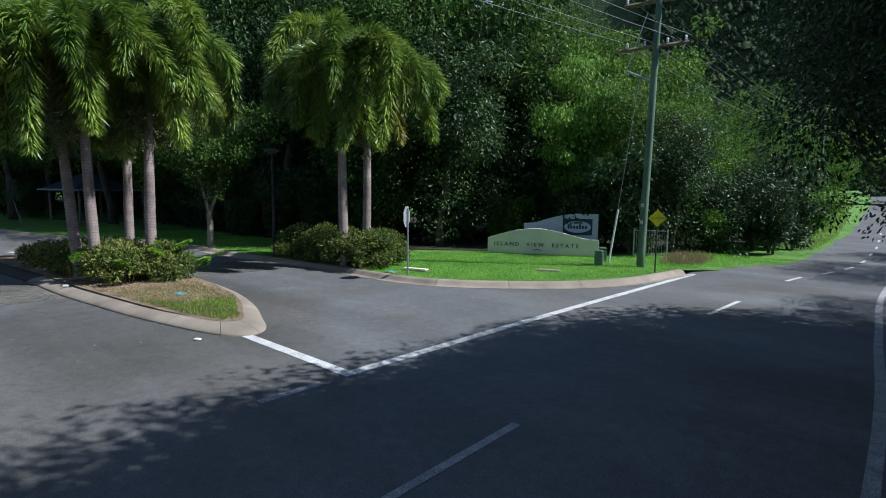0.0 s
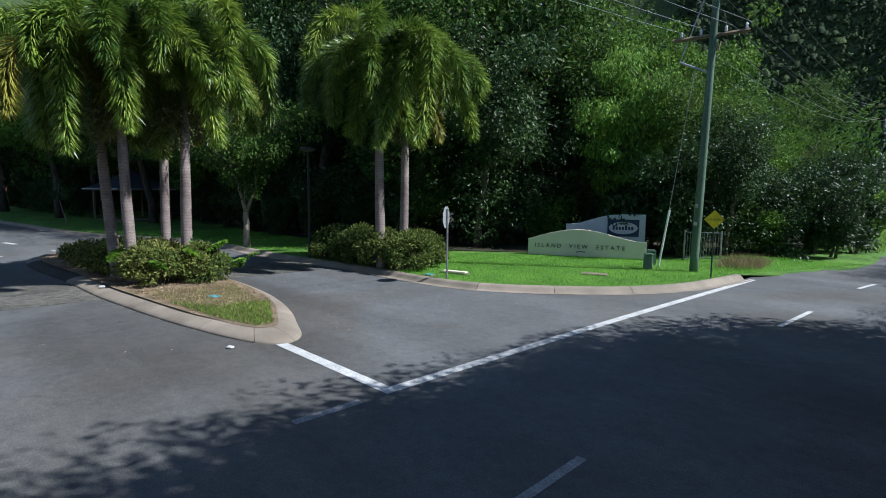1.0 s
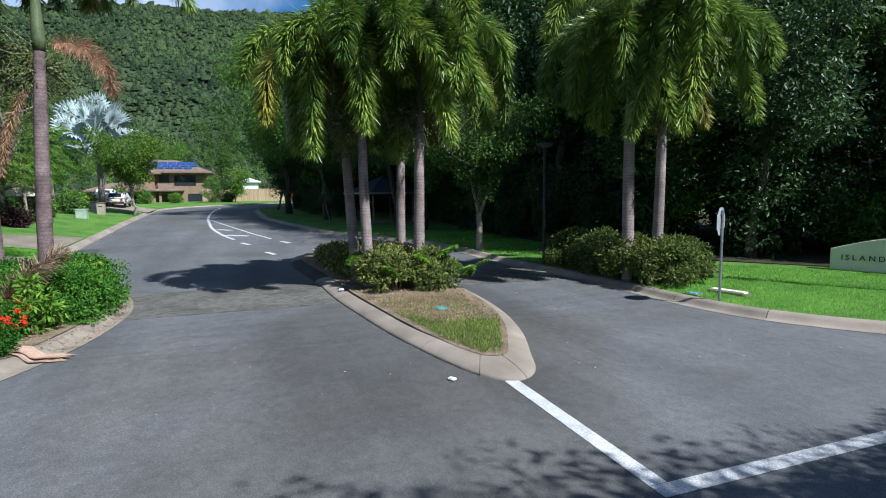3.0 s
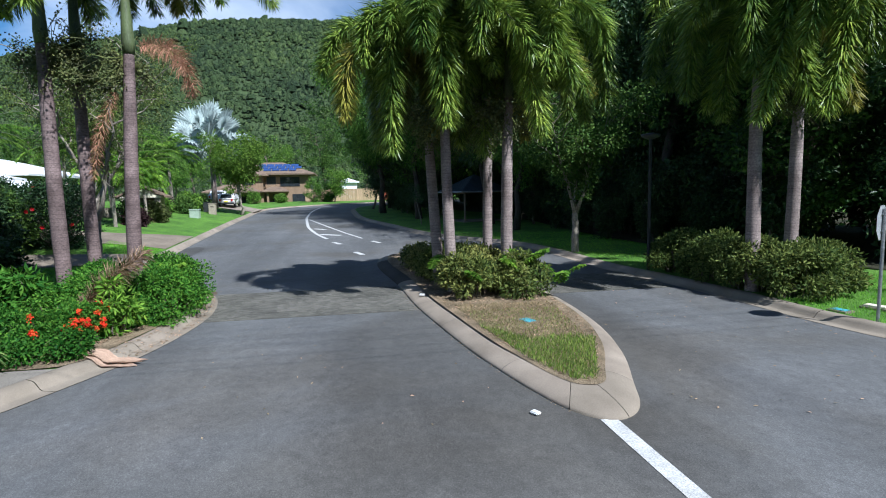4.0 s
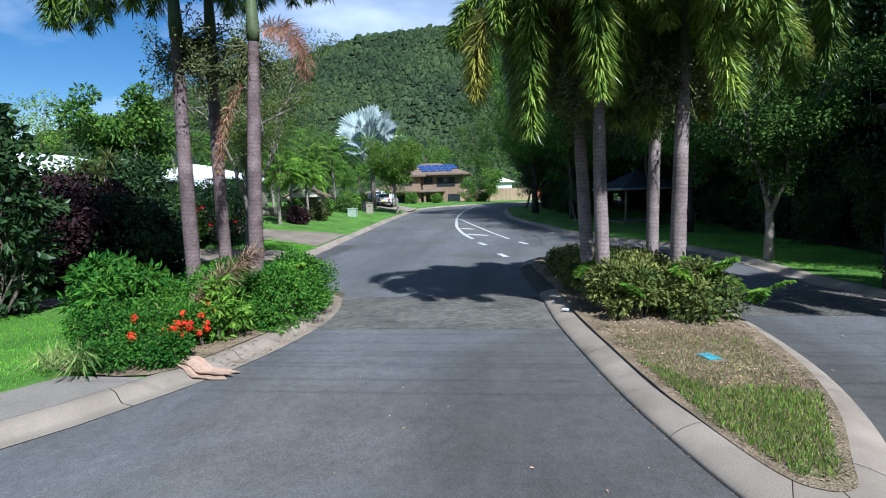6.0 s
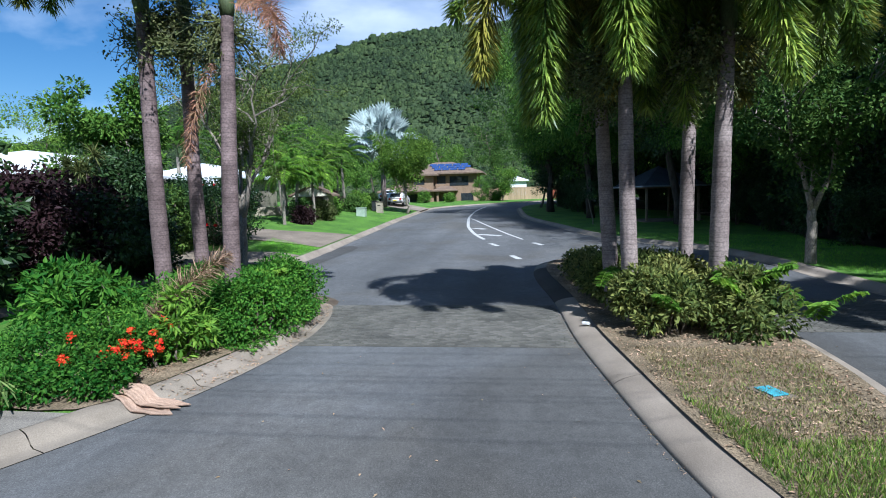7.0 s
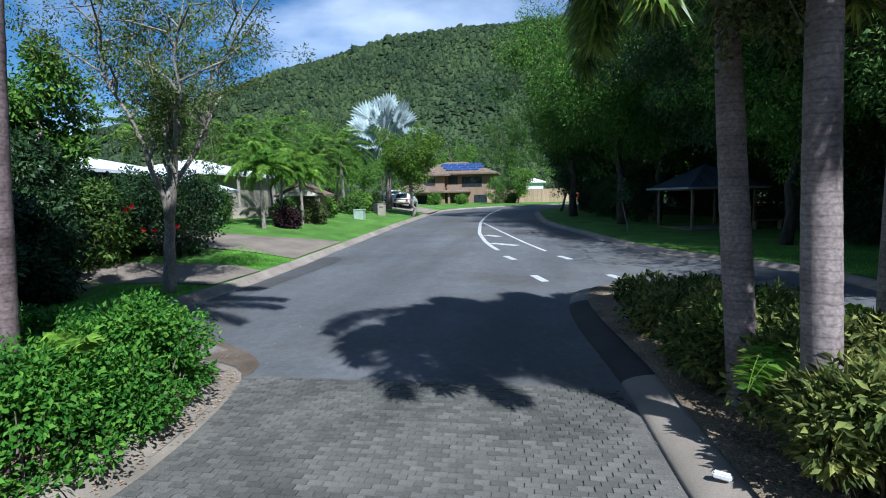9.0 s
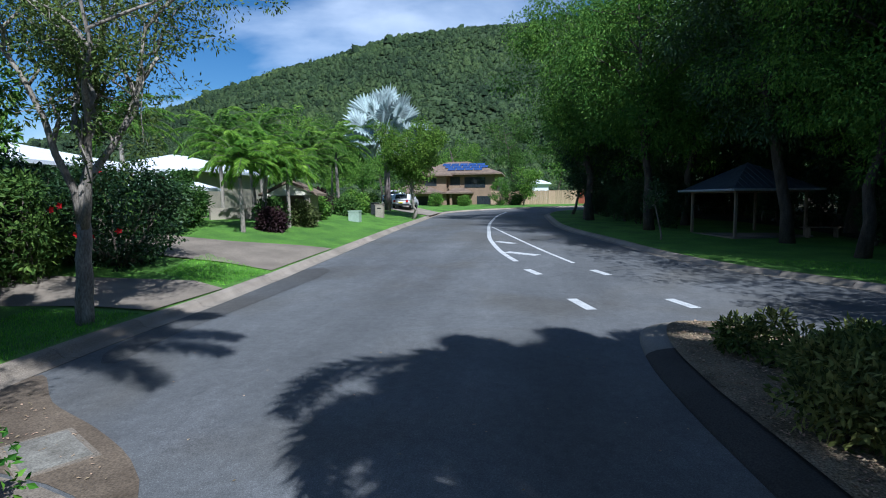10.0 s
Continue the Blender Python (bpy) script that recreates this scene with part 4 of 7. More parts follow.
BIG = [tree("roadside_tree", 70 + i, 15.5, 6.2, 0.26, leaf, M_DARKBARK, "tall spreading tree with drooping leafy branches over the verge", limbs=18, blobs=170, per=230, leaf_l=0.22, leaf_w=0.085, low=0.22, blob_r=1.2, droop=0.7, group="roadside trees", wob=0.04) for i, leaf in enumerate((M_LEAF3, M_LEAF2))]
BIG[0].matrix_basis = pose(-41.0, 13.2, 0.4)
BIG[1].matrix_basis = pose(-51.0, 11.8, 0.7)
for x, y, rz, k, s in ((-62, 10.2, 40, 0, 1.0), (-72, 11.5, 160, 1, 1.0), (-33.5, 17.8, 100, 1, 1.2), (-28.0, 18.0, 200, 0, 1.15), (-38.5, 18.0, 30, 0, 1.2), (-45.0, 17.8, 30, 1, 1.2), (-81, 20, 20, 0, 1.0), (-47.5, 9.0, 210, 1, 0.95), (-56.5, 6.8, 120, 1, 1.05), (-67.0, 8.4, 70, 0, 0.85), (-76.0, 10.0, 250, 1, 0.85), (-36.5, 13.6, 320, 1, 0.8)):
    place(BIG[k], x, y, rz, s)
UNDER = [tree("understorey_shrub", 90 + i, h, sp, 0.08, leaf, M_BARK, "dense leafy understorey shrub at the forest edge", "shrub", limbs=8, blobs=50, per=110, leaf_l=0.20, leaf_w=0.10, low=0.0, blob_r=0.7, fork=0.12, group="understorey shrubs", multi=2) for i, (h, sp, leaf) in enumerate(((4.2, 2.2, M_LEAF3), (3.2, 1.9, M_LEAF), (5.2, 2.2, M_LEAF3), (3.6, 2.0, M_LEAF2)))]
for i, u in enumerate(UNDER):
    u.matrix_basis = pose(-18.5 - 4.5 * i, 20.6 + 0.4 * i, 0.15)
rg = np.random.default_rng(8)
spots = []
for x in np.arange(-66, -18, 4.2):
    for row, y in enumerate((20.0, 26.5)):
        yy = y + (3.5 if x > -20 and row == 0 else 0)
        spots.append((x + rg.uniform(-1.3, 1.3), yy + rg.uniform(-1.2, 1.2)))
spots += [(-15.6, 31.0), (-11.5, 32.5), (-18.3, 29.0), (-16.8, 37.0)]
for x in np.arange(-66, -18, 7.0):
    spots.append((x + rg.uniform(-1, 1), 34 + rg.uniform(-1, 1)))
for y in np.arange(29, 64, 5):
    spots += [(-13.0 + rg.uniform(-1, 1) - 0.02 * y, y), (-19 + rg.uniform(-2, 2), y + 2)]
for x in np.arange(-100, -60, 5):
    spots += [(x + rg.uniform(-1, 1), 15 + rg.uniform(-1, 1.5) + max(0, -74 - x) * 1.6), (x, 21 + rg.uniform(-2, 2) + max(0, -74 - x) * 1.6)]
for k, (x, y) in enumerate(spots):
    near = (y < 23 and x > -48) or (x > -20 and y < 33)
    place(FRONT[k % 4] if near else PROTO[k % 6], x, y, rg.uniform(0, 360), (rg.uniform(0.6, 0.78) if x > -15.5 else rg.uniform(0.95, 1.2)) if x > -19 else rg.uniform(1.25, 1.65))
for x in np.arange(-70, -16.5, 2.6):
    yy = 18.0 + rg.uniform(-0.5, 0.8) + (3.6 if x > -20 else 0) + (1.2 if -50 < x < -39 else 0)
    place(UNDER[2 * int(rg.integers(0, 2))], x, yy, rg.uniform(0, 360), rg.uniform(0.8, 1.15))
for x, y, k, s in ((-17.6, 22.6, 0, 0.9), (-15.9, 23.9, 3, 0.85), (-14.6, 25.6, 2, 1.0), (-10.9, 26.3, 1, 0.9), (-9.6, 25.4, 0, 0.85), (-16.6, 25.6, 2, 1.1), (-9.9, 24.6, 2, 0.95), (-11.6, 24.6, 0, 1.0), (-8.9, 27.3, 1, 1.0), (-7.9, 28.4, 3, 0.7), (-12.6, 27.6, 2, 1.1), (-6.6, 31.5, 1, 0.42), (-6.3, 33.0, 3, 0.36), (-5.6, 30.2, 2, 0.7), (-5.3, 33.0, 0, 0.8)):
    place(UNDER[k], x, y, rg.uniform(0, 360), s)
for k, (x, y) in enumerate(((-57.5, 12.0), (-61.5, 10.6), (-65.0, 11.8), (-69.0, 10.4), (-73.0, 12.4), (-64.0, 14.5), (-70.0, 15.0))):
    place(UNDER[(0, 2)[k % 2]], x, y, 70 * k, 1.15)
for x in np.arange(-40, -15, 3.2):
    place(UNDER[(0, 2)[int(x) % 2]], x, 30.0 + rg.uniform(-1, 1), rg.uniform(0, 360), 1.35)
for y in np.arange(25, 62, 3.0):
    place(UNDER[int(rg.integers(0, 4))], -7.4 + rg.uniform(-0.6, 0.3) + min(1.5, 0.2 * (y - 25)) - 0.19 * max(0, y - 36), y + 3.5, rg.uniform(0, 360), rg.uniform(0.8, 1.2))
for x in np.arange(-98, -70, 3.5):
    place(UNDER[int(rg.integers(0, 3))], x, 12.0 + rg.uniform(-0.6, 0.8) + max(0, -74 - x) * 1.6, rg.uniform(0, 360), rg.uniform(0.8, 1.15))
for k, (x, y, z) in enumerate(((-49.5, 10.4, 0.62), (-52.0, 9.4, 0.55), (-55.0, 9.0, 0.6), (-58.5, 8.8, 0.55), (-61.5, 8.6, 0.6), (-65.0, 8.6, 0.55), (-69.0, 9.2, 0.6), (-40.0, 16.0, 0.6), (-36.5, 16.0, 0.55), (-33.0, 16.2, 0.6), (-29.5, 16.4, 0.55), (-26.0, 16.6, 0.6), (-22.5, 16.8, 0.55))):
    place(UNDER[(0, 2)[k % 2]], x, y, 95 * k, z)
# shade trees on the east side of the main road
SHADE = [tree("shade_tree", 80 + i, 10.8, 4.8, 0.22, leaf, M_BARK, "dense dark shade tree arching over the main road", limbs=20, blobs=340, per=140, leaf_l=0.20, leaf_w=0.11, low=0.42, blob_r=1.2, droop=0.7, group="shade trees") for i, leaf in enumerate((M_LEAF3, M_LEAF))]
SHADE[0].matrix_basis = pose(4.5, 1.6, 0.0)
SHADE[1].matrix_basis = pose(4.9, 7.2, 0.0)
LOW = tree("shade_tree", 84, 9.2, 4.7, 0.2, M_LEAF3, M_BARK, "low-branched dark shade tree hanging over the road edge", limbs=20, blobs=260, per=300, leaf_l=0.105, leaf_w=0.046, low=0.38, blob_r=0.9, droop=1.0, group="shade trees")
LOW.matrix_basis = pose(4.1, 11.0, 0.0)
HIGH = tree("shade_tree", 85, 9.4, 4.2, 0.2, M_LEAF3, M_BARK, "dark shade tree with a high crown over the road", limbs=18, blobs=220, per=220, leaf_l=0.105, leaf_w=0.05, low=0.58, blob_r=0.85, droop=0.5, group="shade trees")
HIGH.matrix_basis = pose(3.4, 9.4, 0.0)
for k, (x, y) in enumerate(((8.5, 0), (9, 8), (11, 26), (10, 50), (4, -9))):
    place(PROTO[k], x, y, 60 * k, 1.0)
place(LOW, 2.7, 8.2, 75, 0.84, 0.0)
place(LOW, 3.3, 6.2, 165, 0.8, 0.0)
place(HIGH, 3.4, 7.4, 20, 1.0, 0.0)
place(HIGH, 1.2, 12.4, 120, 0.8, 0.0)
place(HIGH, 0.7, 11.0, 240, 0.68, 0.0)
place(LOW, 3.7, 13.4, 200, 0.85, 0.0)
place(LOW, 3.4, 19.5, 130, 0.62, 0.0)
place(LOW, 4.4, 29.0, 230, 0.9, 0.2)
for k, (x, y, s) in enumerate([(5.8, -3.2, 1.0), (4.1, 14.6, 0.9), (3.7, 9.3, 0.95), (9, 16, 1.0), (9, 38, 1.0)]):
    place(SHADE[k % 2], x, y, 70 * k, s, float(lift(x, y)))
for k, (x, y) in enumerate([(-14, 68), (-20, 74), (-13, 80), (-22, 86), (10, 70), (14, 84), (-16, 95), (8, 98), (20, 60), (18, 44), (20, 100), (0, 120), (-20, 110), (-11.5, 92), (-14.5, 86), (-12, 103), (-16, 118), (-6, 138), (3, 134), (-10, 128), (8, 112)]):
    place(PROTO[k % 6], x, y, 40 * k, 1.1)


def hill():
    """The forested range round the estate: a heightfield with a carpet of crowns."""
    az_k = np.radians([60, 95, 104, 110, 118, 126, 150, 175, 183, 188.5, 193.8, 197.2, 201, 205.5, 210.3, 215.5, 219.5, 226, 235, 250])
    el_k = np.radians([14, 23, 26, 26, 22, 17, 17, 17.0, 16.6, 16.2, 15.7, 14.6, 13.3, 12.1, 10.2, 8.1, 6.4, 4.5, 3.0, 1.5])
    R1 = 640.0

    def foot(a):
        return np.interp(a, np.radians([118, 160]), [470.0, 150.0])

    def top(a):
        return np.tan(np.interp(a, az_k, el_k)) * R1 + 2

    def height(a, r):
        r0 = foot(a)
        f = smoothstep(r0, R1 * 1.02, r) * 0.55 + 0.45 * np.clip((r - r0) / (R1 - r0), 0, 1)
        f = f - 0.35 * smoothstep(R1, R1 * 1.4, r)
        p = np.stack([np.ravel(np.cos(a) * r), np.ravel(np.sin(a) * r)], 1)
        rough = np.array([noise.fractal(Vector((float(u / 130), float(v / 130), 0)), 1.0, 2.0, 4) - 2.2 * abs(noise.noise(Vector((float(u / 95), float(v / 95), 4.0)))) for u, v in p]).reshape(np.shape(a))
        return 1.5 + f * top(a) + rough * 11 * np.clip((r - r0) / 160, 0, 1) * (1 - 0.8 * smoothstep(480, 640, r))

    cx, cy = -15.0, 3.0
    a, r = np.meshgrid(np.radians(np.arange(60, 251, 1.5)), np.linspace(150, R1 * 1.4, 60), indexing="ij")
    z = height(a, r)
    n, m = a.shape
    i, j = np.meshgrid(np.arange(n - 1), np.arange(m - 1), indexing="ij")
    q = np.stack([i * m + j, i * m + j + 1, (i + 1) * m + j + 1, (i + 1) * m + j], -1).reshape(-1, 4)
    me = np_mesh("hill", np.stack([cx + r * np.cos(a), cy + r * np.sin(a), z], -1).reshape(-1, 3), q[:, ::-1], True)
    me.materials.append(M_HILL)
    tagged(new("hill", me), "steep forested hill behind the estate", "hill", kind="structure")
    # crowns: lumpy domes, each bristling with sprays of foliage
    rg = np.random.default_rng(77)
    count = 46000
    aa = np.radians(np.where(rg.random(count) < 0.72, rg.uniform(174, 227, count), rg.uniform(90, 112, count)))
    rr = np.sqrt(rg.uniform(0, 1, count) * ((R1 * 1.04) ** 2 - foot(aa) ** 2) + foot(aa) ** 2)
    zz = height(aa, rr)
    size = np.exp(rg.normal(0.30, 0.34, count)) * np.interp(rr, [150, 640], [0.8, 1.15]) * np.where(aa < 2.1, 1.35, 1.0)
    mid = np.stack([cx + rr * np.cos(aa), cy + rr * np.sin(aa), zz + size * rg.uniform(0.15, 0.7, count)], 1)
    sides = 5
    th = np.arange(sides) * 2 * np.pi / sides
    dome = [(0, 0, 1.0)] + [(0.72 * math.cos(t), 0.72 * math.sin(t), 0.66) for t in th] + [(math.cos(t + 0.4), math.sin(t + 0.4), -0.35) for t in th]
    dome = np.array(dome)
    nv = len(dome)
    tris = np.array([(0, 1 + k, 1 + (k + 1) % sides) for k in range(sides)])
    quads = np.array([(1 + k, 1 + sides + k, 1 + sides + (k + 1) % sides, 1 + (k + 1) % sides) for k in range(sides)])
    stretch = np.stack([rg.uniform(0.8, 1.2, count), rg.uniform(0.8, 1.2, count), rg.uniform(0.95, 1.35, count)], 1)[:, None]
    v = dome[None] * (0.86 + rg.normal(0, 0.2, (count, nv, 1))) * size[:, None, None] * stretch + mid[:, None]
    per = 4
    d = unit(rg.normal(size=(count, per, 3)) + np.array([0, 0, 0.55]))
    c = mid[:, None] + d * size[:, None, None] * stretch * rg.uniform(0.85, 1.12, (count, per, 1))
    e1 = unit(np.cross(d, rg.normal(size=d.shape)))
    e2 = unit(np.cross(d, e1) + 0.5 * d)
    w = size[:, None, None] * rg.uniform(0.16, 0.36, (count, per, 1))
    spray = np.stack([c - e1 * w, c + e2 * w * 0.9, c + e1 * w * 1.1, c - e2 * w], 2)
    both = np.concatenate([v, spray.reshape(count, per * 4, 3)], 1)
    nb = both.shape[1]
    offs = (np.arange(count) * nb)[:, None, None]
    quads = np.concatenate([quads, nv + np.arange(per * 4).reshape(per, 4)])
    me = np_mesh("hill_trees", both.reshape(-1, 3), ((quads[None] + offs).reshape(-1, 4), (tris[None] + offs).reshape(-1, 3)), True)
    me.materials.append(M_CANOPY)
    tagged(new("hill_trees", me), "dense green tree crowns covering the hillside", "forest", kind="stuff")


hill()

# ---- paved areas on the left ----
def slab(name, poly, material, label, z=0.02, cell=0.8, category="path"):
    return solid(name, sheet(name, np.array(poly, float), lambda x, y: yard(x, y) + z + 0.012, material, cell), material, label, category, kind="structure")


slab("driveway_1", [(-32.4, -5.75), (-38.3, -5.9), (-37.9, -7.2), (-36.5, -9.4), (-35.6, -12.0), (-35.3, -15.0), (-30.6, -15.0), (-31.2, -12.0), (-32.1, -9.2), (-32.5, -7.5)], M_CONC_DARK, "tan weathered concrete driveway rising from the road", category="driveway")
slab("footpath_1", [(-26.2, -5.35), (-29.0, -5.4), (-29.6, -6.6), (-29.2, -8.0), (-28.6, -11.0), (-28.0, -16), (-25.6, -16), (-26.0, -11), (-26.4, -7)], M_CONC_DARK, "stained grey concrete path across the verge")
slab("footpath_2", [(-13.5, -11.5), (-16.6, -7.7), (-18.5, -6.6), (-21.0, -6.9), (-24.0, -8.1), (-26.0, -8.7), (-26.0, -9.9), (-23.6, -9.3), (-20.8, -8.1), (-18.9, -7.8), (-17.6, -8.9), (-14.6, -12.3)], M_CONC_DARK, "shaded concrete footpath beside the shrubs")
near_back = offset(left_line, 0.50)[(left_line[:, 0] < -8.4) & (left_line[:, 0] > -12.9)]
far_back = offset(left_line, 1.65)[(left_line[:, 0] < -8.4) & (left_line[:, 0] > -12.3)]
slab("concrete_apron", np.concatenate([near_back, far_back[::-1]]), M_CONC_MID, "grey weathered concrete apron behind the kerb", 0.012)
solid("garden_bed", sheet("garden_bed", curve([(-12.75, -1.5), (-13.5, -1.16), (-15.1, -0.82), (-16.8, -0.67), (-18.2, -0.84), (-18.9, -1.15), (-19.4, -2.0), (-19.55, -2.9), (-19.4, -3.8), (-17.6, -5.0), (-15.8, -4.8), (-14.2, -3.6), (-12.9, -3.0)], 0.4, True),
      lambda x, y: bumpy(0.03, 1.2, 0.165)(x, y), M_MULCH, 0.4), M_MULCH, "mulched planting bed edged by the kerb", "garden bed", kind="structure")
solid("asphalt_patch", sheet("asphalt_patch", curve([(-23.2, -3.7), (-25.0, -3.95), (-29, -4.0), (-33.5, -4.2), (-33.6, -5.1), (-29, -4.8), (-25.2, -4.6), (-23.6, -4.25)], 0.5, True),
      lambda x, y: lift(x, y) + 0.006, M_PATCH, 0.8), M_PATCH, "darker asphalt patch along the kerb", "road patch", kind="structure")


M_GRIME = mat("silt_stained_concrete", (0.155, 0.118, 0.082), (0.075, 0.055, 0.037), scale=1.6, fine=45, rough=0.8, bump=0.4, finemix=0.4, spread=0.2)
solid("gutter_apron", sheet("gutter_apron", curve([(-19.25, -0.66), (-19.85, -0.72), (-20.5, -1.3), (-21.1, -2.2), (-21.7, -3.3), (-22.6, -4.35), (-21.7, -4.3), (-20.9, -3.9), (-20.4, -3.25), (-20.15, -2.5), (-20.0, -1.7), (-19.7, -1.0)], 0.3, True),
      lambda x, y: lift(x, y) + 0.007, M_GRIME, 0.3), M_GRIME, "brown silt-stained concrete gutter apron", "gutter", kind="structure")

# ---- signs, pole and street furniture ----
M_PITLID = mat("dirty_pit_lid", (0.26, 0.24, 0.20), (0.15, 0.135, 0.11), scale=4, fine=50, rough=0.75, metal=0.2, bump=0.15)
M_STEEL = mat("galvanised_steel", (0.42, 0.43, 0.44), (0.30, 0.31, 0.32), scale=6, fine=60, rough=0.45, metal=0.8, bump=0.1)
M_SIGNBACK = mat("sign_back", (0.46, 0.48, 0.50), (0.36, 0.38, 0.40), scale=4, fine=40, rough=0.5, metal=0.4, bump=0.05)
M_SIGNRED = mat("sign_red", (0.55, 0.02, 0.02), (0.45, 0.02, 0.02), scale=4, fine=40, rough=0.4, bump=0)
M_YELLOW = mat("sign_yellow", (0.70, 0.62, 0.02), (0.58, 0.50, 0.02), scale=4, fine=40, rough=0.4, bump=0.05)
M_BLACK = mat("black_paint", (0.02, 0.02, 0.02), (0.012, 0.012, 0.012), scale=5, fine=40, rough=0.5, bump=0.05)
M_CREAM = mat("cream_render", (0.80, 0.74, 0.58), (0.66, 0.61, 0.47), scale=1.2, fine=70, rough=0.9, bump=0.4, spread=0.1)
M_WHITE = mat("white_render", (0.62, 0.66, 0.72), (0.50, 0.54, 0.60), scale=1.5, fine=60, rough=0.85, bump=0.3, spread=0.1)
M_NAVY = mat("navy_panel", (0.03, 0.06, 0.12), (0.02, 0.045, 0.09), scale=4, fine=40, rough=0.5, bump=0.05)
M_TEALG = mat("green_emblem", (0.05, 0.16, 0.08), (0.03, 0.1, 0.05), scale=4, fine=40, rough=0.5, bump=0)
M_POLE = mat("treated_pole", (0.13, 0.20, 0.13), (0.07, 0.11, 0.075), scale=3, fine=40, rough=0.85, bump=0.6, stretch=(2, 2, 0.3))
M_BOXGREEN = mat("pillar_green", (0.15, 0.22, 0.165), (0.10, 0.16, 0.12), scale=3, fine=50, rough=0.5, bump=0.1)
M_PLASTICW = mat("white_plastic", (0.75, 0.75, 0.73), (0.62, 0.62, 0.60), scale=3, fine=40, rough=0.5, bump=0.05)
M_BLUE = mat("blue_cover", (0.10, 0.42, 0.50), (0.07, 0.30, 0.36), scale=5, fine=60, rough=0.6, bump=0.2)
M_DARKMETAL = mat("dark_metal", (0.035, 0.04, 0.04), (0.02, 0.022, 0.022), scale=4, fine=50, rough=0.5, bump=0.1)
M_TIN = mat("dark_roof_sheet", (0.06, 0.075, 0.095), (0.035, 0.045, 0.06), scale=1.5, fine=40, rough=0.45, bump=0.1, spec=0.5)
M_TIMBER = mat("timber", (0.25, 0.19, 0.13), (0.13, 0.095, 0.06), scale=3, fine=40, rough=0.8, bump=0.4, stretch=(6, 6, 0.6))


def bar(name, a, b, r, material, parent, label="", sides=10):
    s = Soup()
    s.tube(np.array([a, b], float), r, sides)
    return part(name, s, material, parent, label, False)


def boxpart(name, lo, hi, material, parent, label="", bevel=0.01):
    s = Soup()
    s.box(lo, hi, bevel=min(bevel, 0.4 * min(abs(hi[i] - lo[i]) for i in range(3))))
    return part(name, s, material, parent, label)


def prism(outline, y0, y1):
    """A plate in the x-z plane between two y values."""
    bm = bmesh.new()
    f = bm.faces.new([bm.verts.new((x, y0, z)) for x, z in outline])
    r = bmesh.ops.extrude_face_region(bm, geom=[f])
    for v in r["geom"]:
        if isinstance(v, bmesh.types.BMVert):
            v.co.y = y1
    bmesh.ops.recalc_face_normals(bm, faces=bm.faces)
    s = Soup()
    s.bm(bm)
    return s


def letters(text, size, depth, material, parent, x, y, z, gap=0.0, word_gap=0.6):
    """Raised letters in the x-z plane, each a mesh of its own."""
    for ch in text:
        if ch == " ":
            x += size * word_gap
            continue
        cu = bpy.data.curves.new("letter", "FONT")
        cu.body, cu.size, cu.extrude, cu.resolution_u = ch, size, depth, 2
        tmp = bpy.data.objects.new("letter", cu)
        me = bpy.data.meshes.new_from_object(tmp)
        bpy.data.objects.remove(tmp)
        me.materials.append(material)
        w = max(v.co.x for v in me.vertices)
        ob = part("letter", me, None, parent)
        ob.matrix_basis = pose(x, y, z, 90, 0, 0)
        x += w + size * 0.10 + gap
    return x


def octagon(r):
    return [(r * math.cos(math.pi / 8 + k * math.pi / 4), r * math.sin(math.pi / 8 + k * math.pi / 4)) for k in range(8)]


def stop_sign():
    ob = empty("stop_sign", (-12.07, 12.65, 0.14), "octagonal stop sign seen from its grey back on a steel post", "road sign", rz=-62)
    bar("post", (0, 0, -0.2), (0, 0, 2.1), 0.03, M_STEEL, ob, "galvanised steel post")
    s = prism([(x, z + 1.84) for x, z in octagon(0.345)], -0.038, -0.034)
    plate = part("sign_plate", s, M_SIGNBACK, ob, "grey aluminium back of the plate")
    s = prism([(x, z + 1.84) for x, z in octagon(0.335)], -0.042, -0.0385)
    part("sign_face", s, M_SIGNRED, plate, "red reflective face")
    for z in (1.68, 2.0):
        boxpart("bracket", (-0.06, -0.033, z - 0.015), (0.06, 0.0, z + 0.015), M_STEEL, ob, "steel clamp bracket", 0.004)


def causeway_sign():
    ob = empty("warning_sign", (-6.72, 18.93, 0.12), "yellow diamond road sign lettered in black on a thin post", "road sign", rz=22)
    bar("post", (0, 0.03, -0.2), (0, 0.03, 2.15), 0.024, M_DARKMETAL, ob, "thin dark post")
    r = 0.29
    plate = part("sign_plate", prism([(0, 1.85 - r), (r, 1.85), (0, 1.85 + r), (-r, 1.85)], -0.004, 0.0), M_YELLOW, ob, "yellow reflective diamond plate")
    letters("CAUSEWAY", 0.10, 0.001, M_BLACK, plate, -0.245, -0.007, 1.815)


def arc_wall(n, w, left, mid, right, peak=0.45):
    out = [(0, 0), (w, 0), (w, right)]
    for t in np.linspace(1, 0, n):
        if t <= peak:
            z = left + (mid - left) * math.sin(t / peak * math.pi / 2)
        else:
            z = right + (mid - right) * (0.5 + 0.5 * math.cos((t - peak) / (1 - peak) * math.pi)) ** 1.0
        out.append((w * t, z))
    return out


